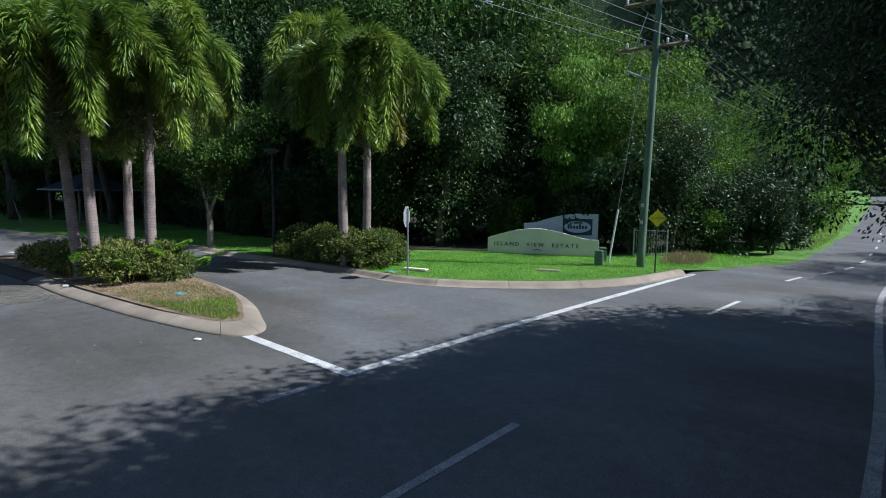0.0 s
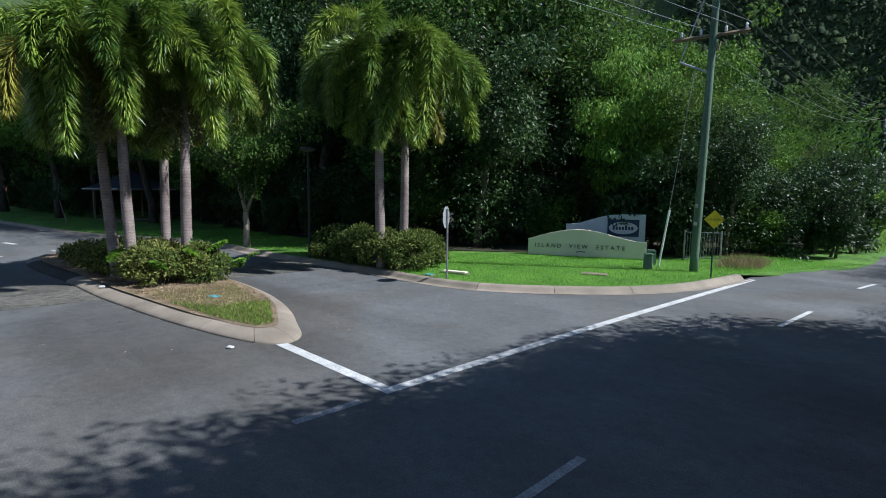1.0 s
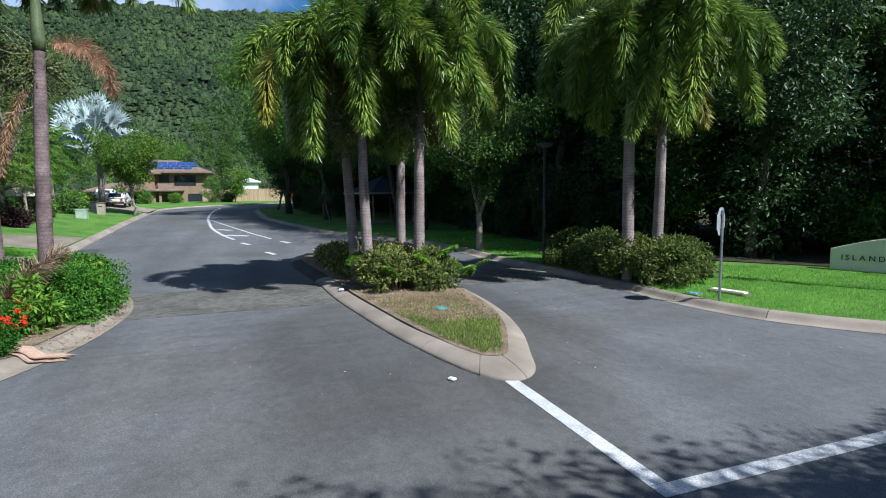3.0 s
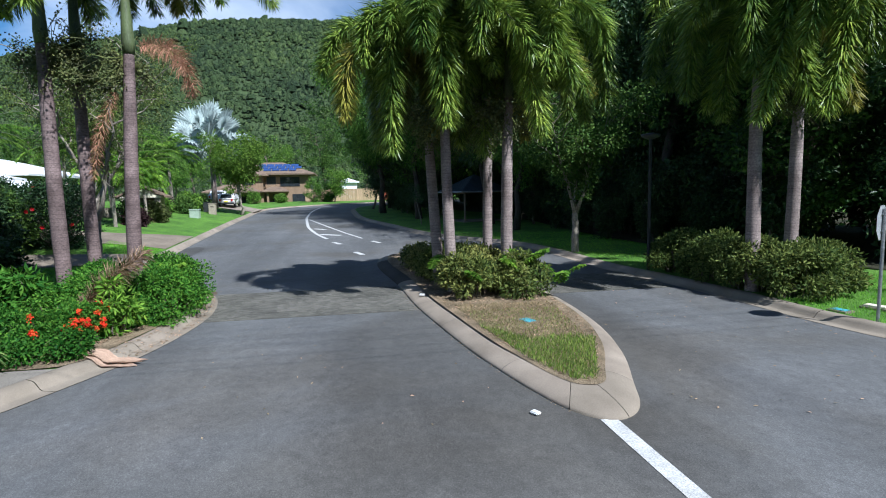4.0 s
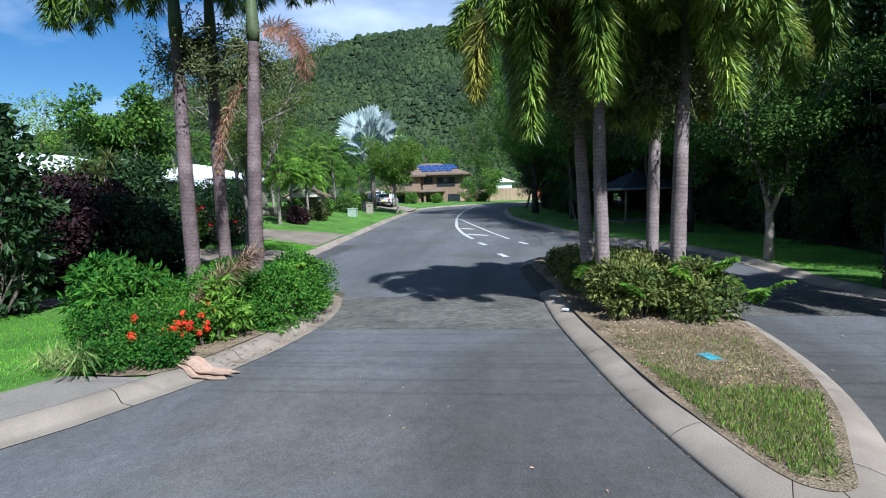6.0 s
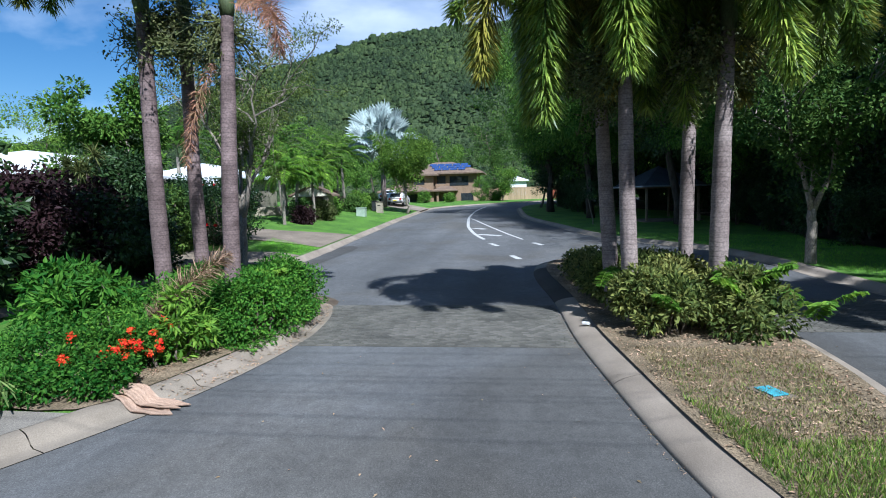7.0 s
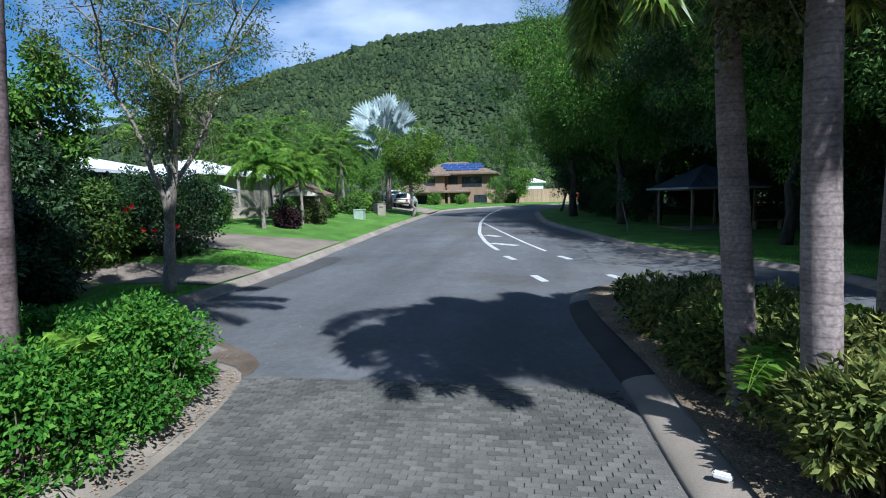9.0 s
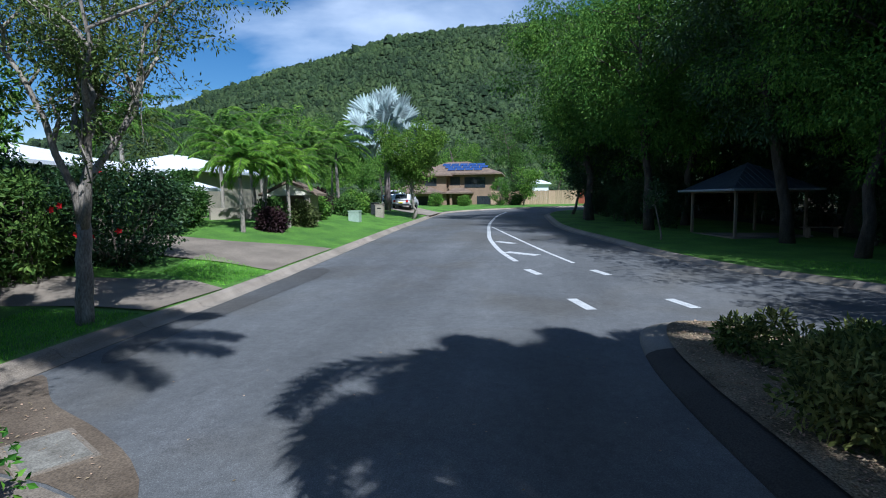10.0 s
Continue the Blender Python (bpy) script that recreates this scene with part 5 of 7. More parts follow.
def estate_sign():
    ang = math.degrees(math.atan2(21.9 - 19.95, -10.2 + 14.5))
    ob = empty("estate_sign", (-14.5, 19.95, 0.14), "curved cream rendered estate sign wall with raised dark letters", "sign wall", rz=ang)
    w = math.hypot(4.3, 1.95)
    part("wall_panel", prism(arc_wall(20, w, 0.66, 1.10, 0.68), 0.0, 0.24), M_CREAM, ob, "cream rendered masonry panel")
    x = letters("ISLAND VIEW ESTATE", 0.235, 0.012, M_BLACK, ob, 0.28, -0.012, 0.33, 0.048, 1.1)
    for k in range(4):
        s = Soup()
        s.box((2.0 + 0.1 * k, -0.012, 0.16 + 0.03 * math.sin(k)), (2.07 + 0.1 * k, -0.001, 0.2 + 0.03 * math.sin(k)))
        part("emblem_bar", s, M_BLACK, ob)
    ob2 = empty("resort_sign", (-13.75, 21.65, 0.14), "pale blue-white sign wall with a navy oval panel", "sign wall", rz=30)
    w2 = 3.25
    part("wall_panel", prism([(0, 0), (w2, 0), (w2, 1.72)] + [(w2 * t, 1.28 + 0.44 * math.sin(min(1, max(0, (t - 0.15)) / 0.6) * math.pi / 2)) for t in np.linspace(0.97, 0.12, 16)] + [(0.0, 1.25)], 0.0, 0.22), M_WHITE, ob2, "pale rendered masonry panel")
    panel = part("logo_panel", prism([(1.72, 0.78), (3.0, 0.78), (3.0, 1.5), (1.72, 1.5)], -0.03, 0.0), M_NAVY, ob2, "navy framed panel")
    oval = [(2.36 + 0.58 * math.cos(a), 1.14 + 0.26 * math.sin(a)) for a in np.linspace(0, 2 * np.pi, 28)[:-1]]
    part("oval", prism(oval, -0.04, -0.031), M_WHITE, panel, "white oval emblem")
    s = Soup()
    for k in range(7):
        s.box((1.93 + 0.125 * k, -0.047, 1.06), (2.02 + 0.125 * k, -0.041, 1.06 + (0.2 if k in (0, 4) else 0.13)))
    part("word_bar", s, M_NAVY, panel, "dark blue lettering bars")
    part("leaf_emblem", prism([(2.1, 1.3), (2.36, 1.28), (2.62, 1.3), (2.5, 1.37), (2.36, 1.39), (2.22, 1.37)], -0.047, -0.041), M_TEALG, panel, "green leaf emblem")


def power_pole():
    ob = empty("power_pole", (-7.72, 20.14, 0.1), "greenish treated timber power pole with crossarms and stay", "power pole")
    top = np.array([0.25, 0.05, 10.6])
    s = Soup()
    t = np.linspace(0, 1, 12)
    s.tube(np.stack([top[0] * t, top[1] * t, -0.3 + (top[2] + 0.3) * t], 1), np.linspace(0.142, 0.1, 12), 14)
    part("pole", s, M_POLE, ob, "tapered grey-green timber pole", True)
    arm_d = np.array([0.93, 0.36, 0.06])
    for z, half in ((7.75, 1.05), (9.25, 1.15)):
        c = top * (z / top[2])
        c[2] = z
        a, b = c - arm_d * half * (1.15 if z < 9 else 1), c + arm_d * half
        arm = bar("crossarm", a, b, 0.065, M_TIMBER, ob, "dark timber crossarm", 4)
        for k in (-0.9, -0.35, 0.35, 0.9):
            q = c + arm_d * half * k
            s = Soup()
            s.tube([q + (0, 0, 0.05), q + (0, 0, 0.1), q + (0, 0, 0.15), q + (0, 0, 0.2), q + (0, 0, 0.24)], [0.02, 0.05, 0.03, 0.05, 0.02], 8)
            part("insulator", s, M_PLASTICW, arm, "pale ceramic insulator", True)
    bar("brace", (0.17, 0, 6.55), (-0.75, -0.2, 7.0), 0.04, M_STEEL, ob, "galvanised strut")
    bar("brace", (-0.75, -0.2, 7.0), (-0.1, -0.1, 8.9), 0.02, M_STEEL, ob, "galvanised strut")
    s = Soup()
    s.box((-0.14, -0.45, 9.42), (0.3, -0.1, 9.6))
    part("street_light_head", s, M_PLASTICW, ob, "pale street light head")
    for dz in (1.6, 2.2):
        s = Soup()
        s.box((0.0, -0.2, dz), (0.1, -0.176, dz + 0.12))
        part("tag", s, M_STEEL, ob, "small metal tag")
    # stay wire
    st = empty("stay_wire", (-9.0, 20.3, 0.12), "steel stay wire with a white plastic guard", "stay wire")
    bar("wire", (0, 0, -0.1), (1.0, -0.2, 6.9), 0.008, M_STEEL, st, "thin steel wire", 5)
    bar("guard", (0, 0, 0.0), (0.32, -0.06, 2.05), 0.035, M_PLASTICW, st, "white plastic guard tube")
    # cables
    for k, (z, off) in enumerate(((9.45, -1.05), (9.45, -0.4), (9.45, 0.4), (9.45, 1.05), (7.95, -1.1), (7.95, -0.4), (7.95, 0.4), (7.95, 0.95))):
        start = np.array([-7.55, 20.1, 0.1]) + np.array([0.2, 0.05, z]) + arm_d * off
        for end in (np.array([-31.0, 1.0, z - 1.0 + 1.5]) + np.array([0.5 * off, 1.1 * off, 0]), np.array([-9.5, 70.0, z + 2.2]) + arm_d * off):
            if end[1] < 10:
                end = np.array([-9.0 + off, -30.0, z - 0.3])
            t = np.linspace(0, 1, 15)
            p = start * (1 - t)[:, None] + end * t[:, None]
            p[:, 2] -= 4 * 0.9 * t * (1 - t)
            s = Soup()
            s.tube(p, 0.0075, 4, False)
            solid("power_cable", s, M_STEEL, "thin grey overhead power cable", "cable", "overhead cables")


def pillar_box(x, y, rz):
    ob = empty("service_pillar", (x, y, 0.12), "small green utility pillar with a domed lid on the grass", "utility box", "utility pillars", rz=rz)
    boxpart("body", (-0.15, -0.13, -0.05), (0.15, 0.13, 0.46), M_BOXGREEN, ob, "tapered green body", 0.03)
    boxpart("lid", (-0.165, -0.145, 0.46), (0.165, 0.145, 0.55), M_BOXGREEN, ob, "domed green lid", 0.035)


def gate():
    ob = empty("wire_gate", (-9.3, 23.3, 0.12), "grey steel gate panel beside the pole", "gate", rz=20)
    for x in (0, 1.3):
        bar("gate_post", (x, 0, -0.1), (x, 0, 1.2), 0.035, M_STEEL, ob)
    for z in (0.12, 1.12):
        bar("rail", (0, 0, z), (1.3, 0, z), 0.022, M_STEEL, ob)
    for k in range(12):
        bar("upright", (0.1 + k * 0.1, 0, 0.12), (0.1 + k * 0.1, 0, 1.12), 0.008, M_STEEL, ob, "", 5)


def steel_fence():
    ob = empty("steel_fence", (-6.0, 33.6, 0.14), "low grey steel picket fence beside the driveway crossing", "fence", rz=66)
    for x in (0, 1.25, 2.5):
        bar("fence_post", (x, 0, -0.1), (x, 0, 1.0), 0.03, M_STEEL, ob)
    for z in (0.12, 0.92):
        bar("rail", (0, 0, z), (2.5, 0, z), 0.02, M_STEEL, ob)
    for k in range(24):
        bar("picket", (0.1 + k * 0.1, 0, 0.12), (0.1 + k * 0.1, 0, 0.92), 0.012, M_STEEL, ob, "", 5)


def far_pole(x, y):
    z = float(verge_height(np.array([x]), np.array([y]))[0])
    ob = empty("power_pole", (x, y, z), "slim distant timber power pole on the grassy bank", "power pole")
    s = Soup()
    s.tube([(0, 0, -0.3), (0, 0, 5.0), (0, 0, 10.0)], [0.16, 0.14, 0.11], 10)
    part("pole", s, M_POLE, ob, "grey-green timber pole", True)
    for h in (8.2, 9.5):
        bar("crossarm", (-1.0, 0, h), (1.0, 0.2, h), 0.06, M_TIMBER, ob, "timber crossarm", 4)


def flat_plate(name, x, y, z, w, d, h, material, label, category, rz=0, tilt=0):
    ob = empty(name, (x, y, z), label, category, rz=rz)
    ob.matrix_basis = pose(x, y, z, tilt, 0, rz)
    boxpart("cover", (-w / 2, -d / 2, -0.04), (w / 2, d / 2, h), material, ob, "", 0.012)
    boxpart("surround", (-w / 2 - 0.05, -d / 2 - 0.05, -0.06), (w / 2 + 0.05, d / 2 + 0.05, h * 0.4), M_CONC_DARK, ob, "concrete surround", 0.01)
    return ob


M_LAMPHEAD = mat("lamp_grey", (0.07, 0.075, 0.075), (0.05, 0.055, 0.055), scale=4, fine=40, rough=0.5, bump=0.05)


def lamp_post(x, y):
    ob = empty("street_lamp", (x, y, 0.14), "slim dark street lamp with a flat round head", "street lamp")
    bar("pole", (0, 0, -0.1), (0, 0, 4.1), 0.05, M_DARKMETAL, ob, "dark steel pole")
    s = Soup()
    s.tube([(0, 0, 4.05), (0, 0, 4.12), (0, 0, 4.2), (0, 0, 4.24)], [0.07, 0.26, 0.3, 0.1], 18)
    part("lamp_head", s, M_LAMPHEAD, ob, "flat grey disc head", True)


stop_sign()
causeway_sign()
estate_sign()
power_pole()
pillar_box(-9.06, 19.6, 20)
pillar_box(-9.5, 20.8, 35)
gate()
steel_fence()
far_pole(-8.6, 66.0)
lamp_post(-19.3, 12.3)
flat_plate("pit_cover", -9.57, 16.9, 0.14, 0.75, 0.4, 0.03, M_CONC, "rectangular concrete pit cover in the grass", "pit cover", 25)
flat_plate("water_cover", -13.6, 6.3, 0.185, 0.30, 0.22, 0.02, M_BLUE, "faded blue plastic water meter cover on the island", "meter cover", 20)
flat_plate("water_cover", -12.95, 12.75, 0.15, 0.3, 0.2, 0.02, M_BLUE, "blue plastic water meter cover in the grass", "meter cover", 10)
flat_plate("stormwater_pit", -20.52, -2.2, 0.012, 0.86, 0.56, 0.012, M_PITLID, "grey steel stormwater pit lid in dirty gutter", "pit cover", 57)
flat_plate("plank", -12.7, 13.65, 0.15, 0.85, 0.22, 0.06, M_CREAM, "short pale board lying on the grass", "board", 15)
b = empty("rubbish", (-9.75, 5.05, 0.006), "crumpled white paper scrap on the asphalt", "litter", rz=30)
boxpart("scrap", (-0.06, -0.045, 0), (0.06, 0.045, 0.035), M_PLASTICW, b, "", 0.012)
b = empty("rubbish", (-16.9, 4.72, 0.15), "crushed pale drink carton on the kerb", "litter", rz=60)
boxpart("scrap", (-0.07, -0.035, 0), (0.07, 0.035, 0.05), M_PLASTICW, b, "", 0.012)


def gazebo():
    ob = empty("park_shelter", (-45.0, 13.0, 0.46), "square park shelter with a dark hipped metal roof", "shelter", rz=15)
    boxpart("floor_slab", (-2.0, -2.0, -0.15), (2.0, 2.0, 0.08), M_CONC_DARK, ob, "", 0.02)
    for x in (-1.75, 1.75):
        for y in (-1.75, 1.75):
            p = boxpart("post", (x - 0.06, y - 0.06, 0.08), (x + 0.06, y + 0.06, 2.25), M_TIMBER, ob, "", 0.01)
    for a, c in (((-1.85, -1.82), (1.85, -1.70)), ((-1.85, 1.70), (1.85, 1.82)), ((-1.82, -1.85), (-1.70, 1.85)), ((1.70, -1.85), (1.82, 1.85))):
        boxpart("beam", (a[0], a[1], 2.1), (c[0], c[1], 2.26), M_TIMBER, ob, "", 0.01)
    e, h = 2.25, 1.35
    for k in range(4):
        s = Soup()
        a, c = k * math.pi / 2 + math.pi / 4, (k + 1) * math.pi / 2 + math.pi / 4
        r = e * math.sqrt(2)
        A, B, T = np.array([r * math.cos(a), r * math.sin(a), 2.22]), np.array([r * math.cos(c), r * math.sin(c), 2.22]), np.array([0, 0, 2.22 + h])
        # sheeting with ribs
        n = 14
        for i in range(n):
            f, g = i / n, (i + 1) / n
            lo0, lo1 = A + (B - A) * f, A + (B - A) * g
            mf = 1 - abs(2 * (f + g) / 2 - 1)
            up = (T - (A + B) / 2)
            hi0 = lo0 + up * min(1, 2 * min(f, 1 - f))
            hi1 = lo1 + up * min(1, 2 * min(g, 1 - g))
            s.add([lo0, lo1, hi1, hi0], [(0, 1, 2, 3)])
        face = part("roof_face", s, M_TIN, ob, "dark blue-grey ribbed sheet")
        for i in range(1, n):
            f = i / n
            lo = A + (B - A) * f
            rib = Soup()
            rib.tube([lo, lo + (T - (A + B) / 2) * min(1, 2 * min(f, 1 - f)) + 1e-3], 0.018, 4, False)
            part("rib", rib, M_TIN, face)
        s = Soup()
        s.tube([A, B], 0.06, 6)
        part("fascia", s, M_SIGNBACK, ob, "grey fascia gutter")
    t = empty("picnic_bench", (-43.2, 15.6, 0.52), "low timber bench beside the shelter", "bench", rz=100)
    boxpart("seat", (-0.9, -0.18, 0.40), (0.9, 0.18, 0.45), M_TIMBER, t)
    for x in (-0.65, 0.65):
        boxpart("leg", (x - 0.04, -0.14, -0.05), (x + 0.04, 0.14, 0.40), M_TIMBER, t)


gazebo()


# ---- houses and cars ----
M_ROOFW = mat("white_roof", (0.75, 0.76, 0.78), (0.66, 0.67, 0.69), scale=1, fine=30, rough=0.5, bump=0.1, spread=0.0)
M_ROOFT = mat("terracotta_roof", (0.21, 0.15, 0.105), (0.14, 0.10, 0.075), scale=1.5, fine=14, rough=0.85, bump=0.8, bump_dist=0.05)
M_WALLT = mat("tan_render", (0.27, 0.185, 0.12), (0.21, 0.145, 0.094), scale=0.8, fine=40, rough=0.9, bump=0.3)
M_WALLG = mat("beige_render", (0.36, 0.31, 0.235), (0.27, 0.235, 0.18), scale=0.8, fine=40, rough=0.9, bump=0.3)
M_GLASS = mat("window_glass", (0.03, 0.035, 0.04), (0.02, 0.025, 0.03), scale=1, fine=10, rough=0.06, bump=0, spec=0.8)
M_SOLAR = mat("solar_cell", (0.045, 0.085, 0.24), (0.03, 0.06, 0.18), scale=2, fine=12, rough=0.2, bump=0, spec=0.7, coat=0.4)
M_CAR = mat("white_car_paint", (0.78, 0.78, 0.79), (0.74, 0.74, 0.75), scale=1, fine=10, rough=0.25, bump=0, coat=0.6)
M_TYRE = mat("rubber", (0.018, 0.018, 0.018), (0.012, 0.012, 0.012), scale=5, fine=60, rough=0.9, bump=0.2)
M_TAIL = mat("tail_lamp", (0.45, 0.01, 0.01), (0.35, 0.01, 0.01), scale=5, fine=60, rough=0.3, bump=0)
M_FENCE = mat("fence_board", (0.42, 0.31, 0.19), (0.30, 0.215, 0.13), scale=2, fine=30, rough=0.85, bump=0.4, objrand=0.2, stretch=(3, 3, 0.4))
M_REDF = mat("red_fence", (0.25, 0.07, 0.035), (0.16, 0.045, 0.025), scale=2, fine=30, rough=0.85, bump=0.3)


def hip_roof(parent, x0, x1, y0, y1, z, h, material, over=0.5, label="", thick=0.16):
    x0, x1, y0, y1 = x0 - over, x1 + over, y0 - over, y1 + over
    w, d = x1 - x0, y1 - y0
    m = min(w, d) / 2
    if w >= d:
        r0, r1 = (x0 + m, (y0 + y1) / 2), (x1 - m, (y0 + y1) / 2)
    else:
        r0, r1 = ((x0 + x1) / 2, y0 + m), ((x0 + x1) / 2, y1 - m)
    v = [(x0, y0, z), (x1, y0, z), (x1, y1, z), (x0, y1, z), (*r0, z + h), (*r1, z + h)] + [(x0, y0, z - thick), (x1, y0, z - thick), (x1, y1, z - thick), (x0, y1, z - thick)]
    s = Soup()
    if w >= d:
        s.add(v, [(0, 1, 5, 4), (2, 3, 4, 5)], [(1, 2, 5), (3, 0, 4)])
    else:
        s.add(v, [(1, 2, 5, 4), (3, 0, 4, 5)], [(0, 1, 4), (2, 3, 5)])
    s.add(v, [(0, 6, 7, 1), (1, 7, 8, 2), (2, 8, 9, 3), (3, 9, 6, 0), (6, 9, 8, 7)])
    return part("roof", s, material, parent, label)


def wall_box(parent, x0, x1, y0, y1, z0, z1, material, label=""):
    s = Soup()
    s.box((x0, y0, z0), (x1, y1, z1))
    return part("wall", s, material, parent, label)


def house_window(parent, x, y0, y1, z0, z1, nx=1, label="dark glazed window"):
    """A window on a face of constant x, standing out towards nx."""
    w = boxpart("window", (min(x, x + 0.05 * nx), y0, z0), (max(x, x + 0.05 * nx), y1, z1), M_DARKMETAL, parent, label, 0.008)
    n = max(1, int((y1 - y0) / 0.9))
    for k in range(n):
        a, b = y0 + 0.06 + (y1 - y0 - 0.06) * k / n, y0 + (y1 - y0 - 0.06) * (k + 1) / n
        s = Soup()
        s.box((min(x + 0.05 * nx, x + 0.06 * nx), a, z0 + 0.06), (max(x + 0.05 * nx, x + 0.06 * nx), b, z1 - 0.06))
        part("pane", s, M_GLASS, w)


def solar_house():
    ob = empty("house", (-100.0, -8.2, 0.75), "two-storey tan house with terracotta roofs and blue solar panels", "house")
    wall_box(ob, -9, 0, -6.5, 5.6, -0.3, 5.5, M_WALLT, "tan rendered walls")
    hip_roof(ob, -9, 0, -6.5, 5.6, 5.6, 2.1, M_ROOFT, 1.2, "brown tiled hip roof", 0.24)
    wall_box(ob, 0.0, 1.6, -6.4, -1.6, -0.3, 5.3, M_WALLT, "tan rendered projecting bay")
    hip_roof(ob, -3.2, 1.6, -6.4, -1.6, 5.36, 1.5, M_ROOFT, 0.9, "brown tiled bay roof", 0.22)
    wall_box(ob, 1.6, 4.6, -9.6, -2.6, 2.15, 2.6, M_WALLT, "tan rendered garage lintel")
    for y in (-9.5, -6.2, -2.75):
        boxpart("garage_pier", (4.2, y - 0.18, -0.3), (4.6, y + 0.18, 2.15), M_WALLT, ob)
    boxpart("garage_wall", (1.62, -9.4, -0.3), (1.72, -2.9, 2.15), M_DARKMETAL, ob, "dark garage back wall")
    hip_roof(ob, 0.2, 4.6, -9.6, -2.6, 2.7, 1.1, M_ROOFT, 0.8, "brown tiled garage roof", 0.22)
    for y in (-0.9, 1.5):
        boxpart("porch_pillar", (1.5, y - 0.17, -0.3), (1.84, y + 0.17, 2.6), M_WALLT, ob)
    hip_roof(ob, 0.0, 1.9, -1.3, 1.9, 2.7, 0.7, M_ROOFT, 0.5, "brown tiled porch roof", 0.2)
    boxpart("entry_door", (0.0, -0.3, -0.1), (0.05, 0.9, 2.1), M_DARKMETAL, ob, "dark recessed entry door")
    boxpart("balcony_wall", (0.0, -1.3, 3.05), (0.9, 0.4, 3.75), M_WALLT, ob, "tan balcony parapet")
    boxpart("balcony_opening", (0.0, -1.2, 3.76), (0.05, 0.3, 5.1), M_DARKMETAL, ob, "dark balcony doorway")
    house_window(ob, 1.6, -4.9, -3.1, 3.7, 4.9)
    house_window(ob, 0.0, 1.0, 4.2, 3.4, 5.0)
    house_window(ob, 0.0, 2.9, 5.0, 0.7, 2.1)
    # panels on the slope that faces the road (+x)
    slope = math.atan2(2.1, 5.7)
    for r in range(3):
        for c in range(5 if r else 4):
            s = Soup()
            m = Matrix.Translation((-0.35 - 1.15 * r, -1.0 + 1.36 * c - 0.55 * r, 5.68 + 0.58 + 1.15 * r * math.tan(slope))) @ Matrix.Rotation(slope, 4, "Y")
            s.box((-0.54, -0.62, 0.0), (0.54, 0.62, 0.04), m)
            part("solar_panel", s, M_SOLAR, ob, "blue solar panel")


def white_house():
    ob = empty("house", (-37.8, -17.6, 1.2), "low beige house under a bright white hipped roof", "house", rz=6)
    wall_box(ob, -6, 8.5, -11, 0.0, -0.6, 2.9, M_WALLG, "beige rendered walls")
    hip_roof(ob, -6, 8.5, -11, 0.0, 2.9, 1.5, M_ROOFW, 0.7, "bright white metal roof")
    wall_box(ob, -6.8, -1.8, 0.2, 2.6, -0.6, 1.95, M_WALLG, "beige rendered wing")
    hip_roof(ob, -6.8, -1.8, 0.0, 2.6, 1.95, 0.75, M_ROOFW, 0.6, "bright white lower roof")
    for x in (-0.6, 2.5, 5.6):
        s = Soup()
        s.box((x, 0.0, 0.6), (x + 1.6, 0.05, 2.0))
        w = part("window", s, M_PLASTICW, ob, "white framed window")
        s = Soup()
        s.box((x + 0.07, 0.05, 0.67), (x + 1.53, 0.06, 1.93))
        part("pane", s, M_GLASS, w)
    ob = empty("house", (-58.0, -24.0, 2.0), "pale house with a white roof behind the palms", "house")
    wall_box(ob, -6, 5, -7, 2, -0.8, 2.8, M_WALLG)
    hip_roof(ob, -6, 5, -7, 2, 2.8, 1.5, M_ROOFW, 0.6, "white metal roof")
    ob = empty("portico", (-45.6, -10.9, 1.1), "small tan gabled entry portico with square pillars", "portico", rz=8)
    wall_box(ob, -1.6, 0.0, -1.3, 1.1, -0.3, 1.75, M_WALLG, "beige rendered walls")
    for y in (-1.15, 0.95):
        boxpart("pillar", (0.05, y - 0.16, -0.3), (0.37, y + 0.16, 1.75), M_WALLG, ob)
    s = Soup()
    a = [(0.5, -1.75, 1.7), (0.5, -0.1, 2.45), (0.5, 1.55, 1.7), (-1.9, -1.75, 1.7), (-1.9, -0.1, 2.45), (-1.9, 1.55, 1.7)]
    lowr = [(x, y, z - 0.13) for x, y, z in a]
    s.add(a + lowr, [(0, 1, 4, 3), (1, 2, 5, 4), (0, 6, 7, 1), (1, 7, 8, 2), (6, 9, 10, 7), (7, 10, 11, 8), (0, 3, 9, 6), (2, 8, 11, 5)])
    part("roof", s, M_ROOFT, ob, "brown gabled roof")
    s = Soup()
    s.add([(0.4, -1.5, 1.6), (0.4, 1.3, 1.6), (0.4, -0.1, 2.3), (0.3, -1.5, 1.6), (0.3, 1.3, 1.6), (0.3, -0.1, 2.3)], [(0, 3, 4, 1), (1, 4, 5, 2), (2, 5, 3, 0)], [(0, 1, 2), (3, 5, 4)])
    part("gable", s, M_CREAM, ob, "cream gable panel")
    s = Soup()
    s.box((0.0, -0.85, -0.2), (0.04, 0.65, 1.55))
    part("door", s, M_WALLT, ob, "tan panelled door")
    ob = empty("garden_wall", (-44.2, -13.2, 1.05), "low pale rendered garden wall behind the yard palms", "wall", rz=-35)
    boxpart("wall_panel", (-1.8, -0.1, -0.3), (1.8, 0.1, 1.0), M_WALLG, ob)
    ob = empty("house", (-116.0, 4.4, 0.9), "distant white walled house beyond the fence", "house")
    wall_box(ob, -5, 0, -1.7, 1.7, -0.5, 4.2, M_ROOFW)
    hip_roof(ob, -5, 0, -1.7, 1.7, 4.2, 0.8, M_ROOFW, 0.5)


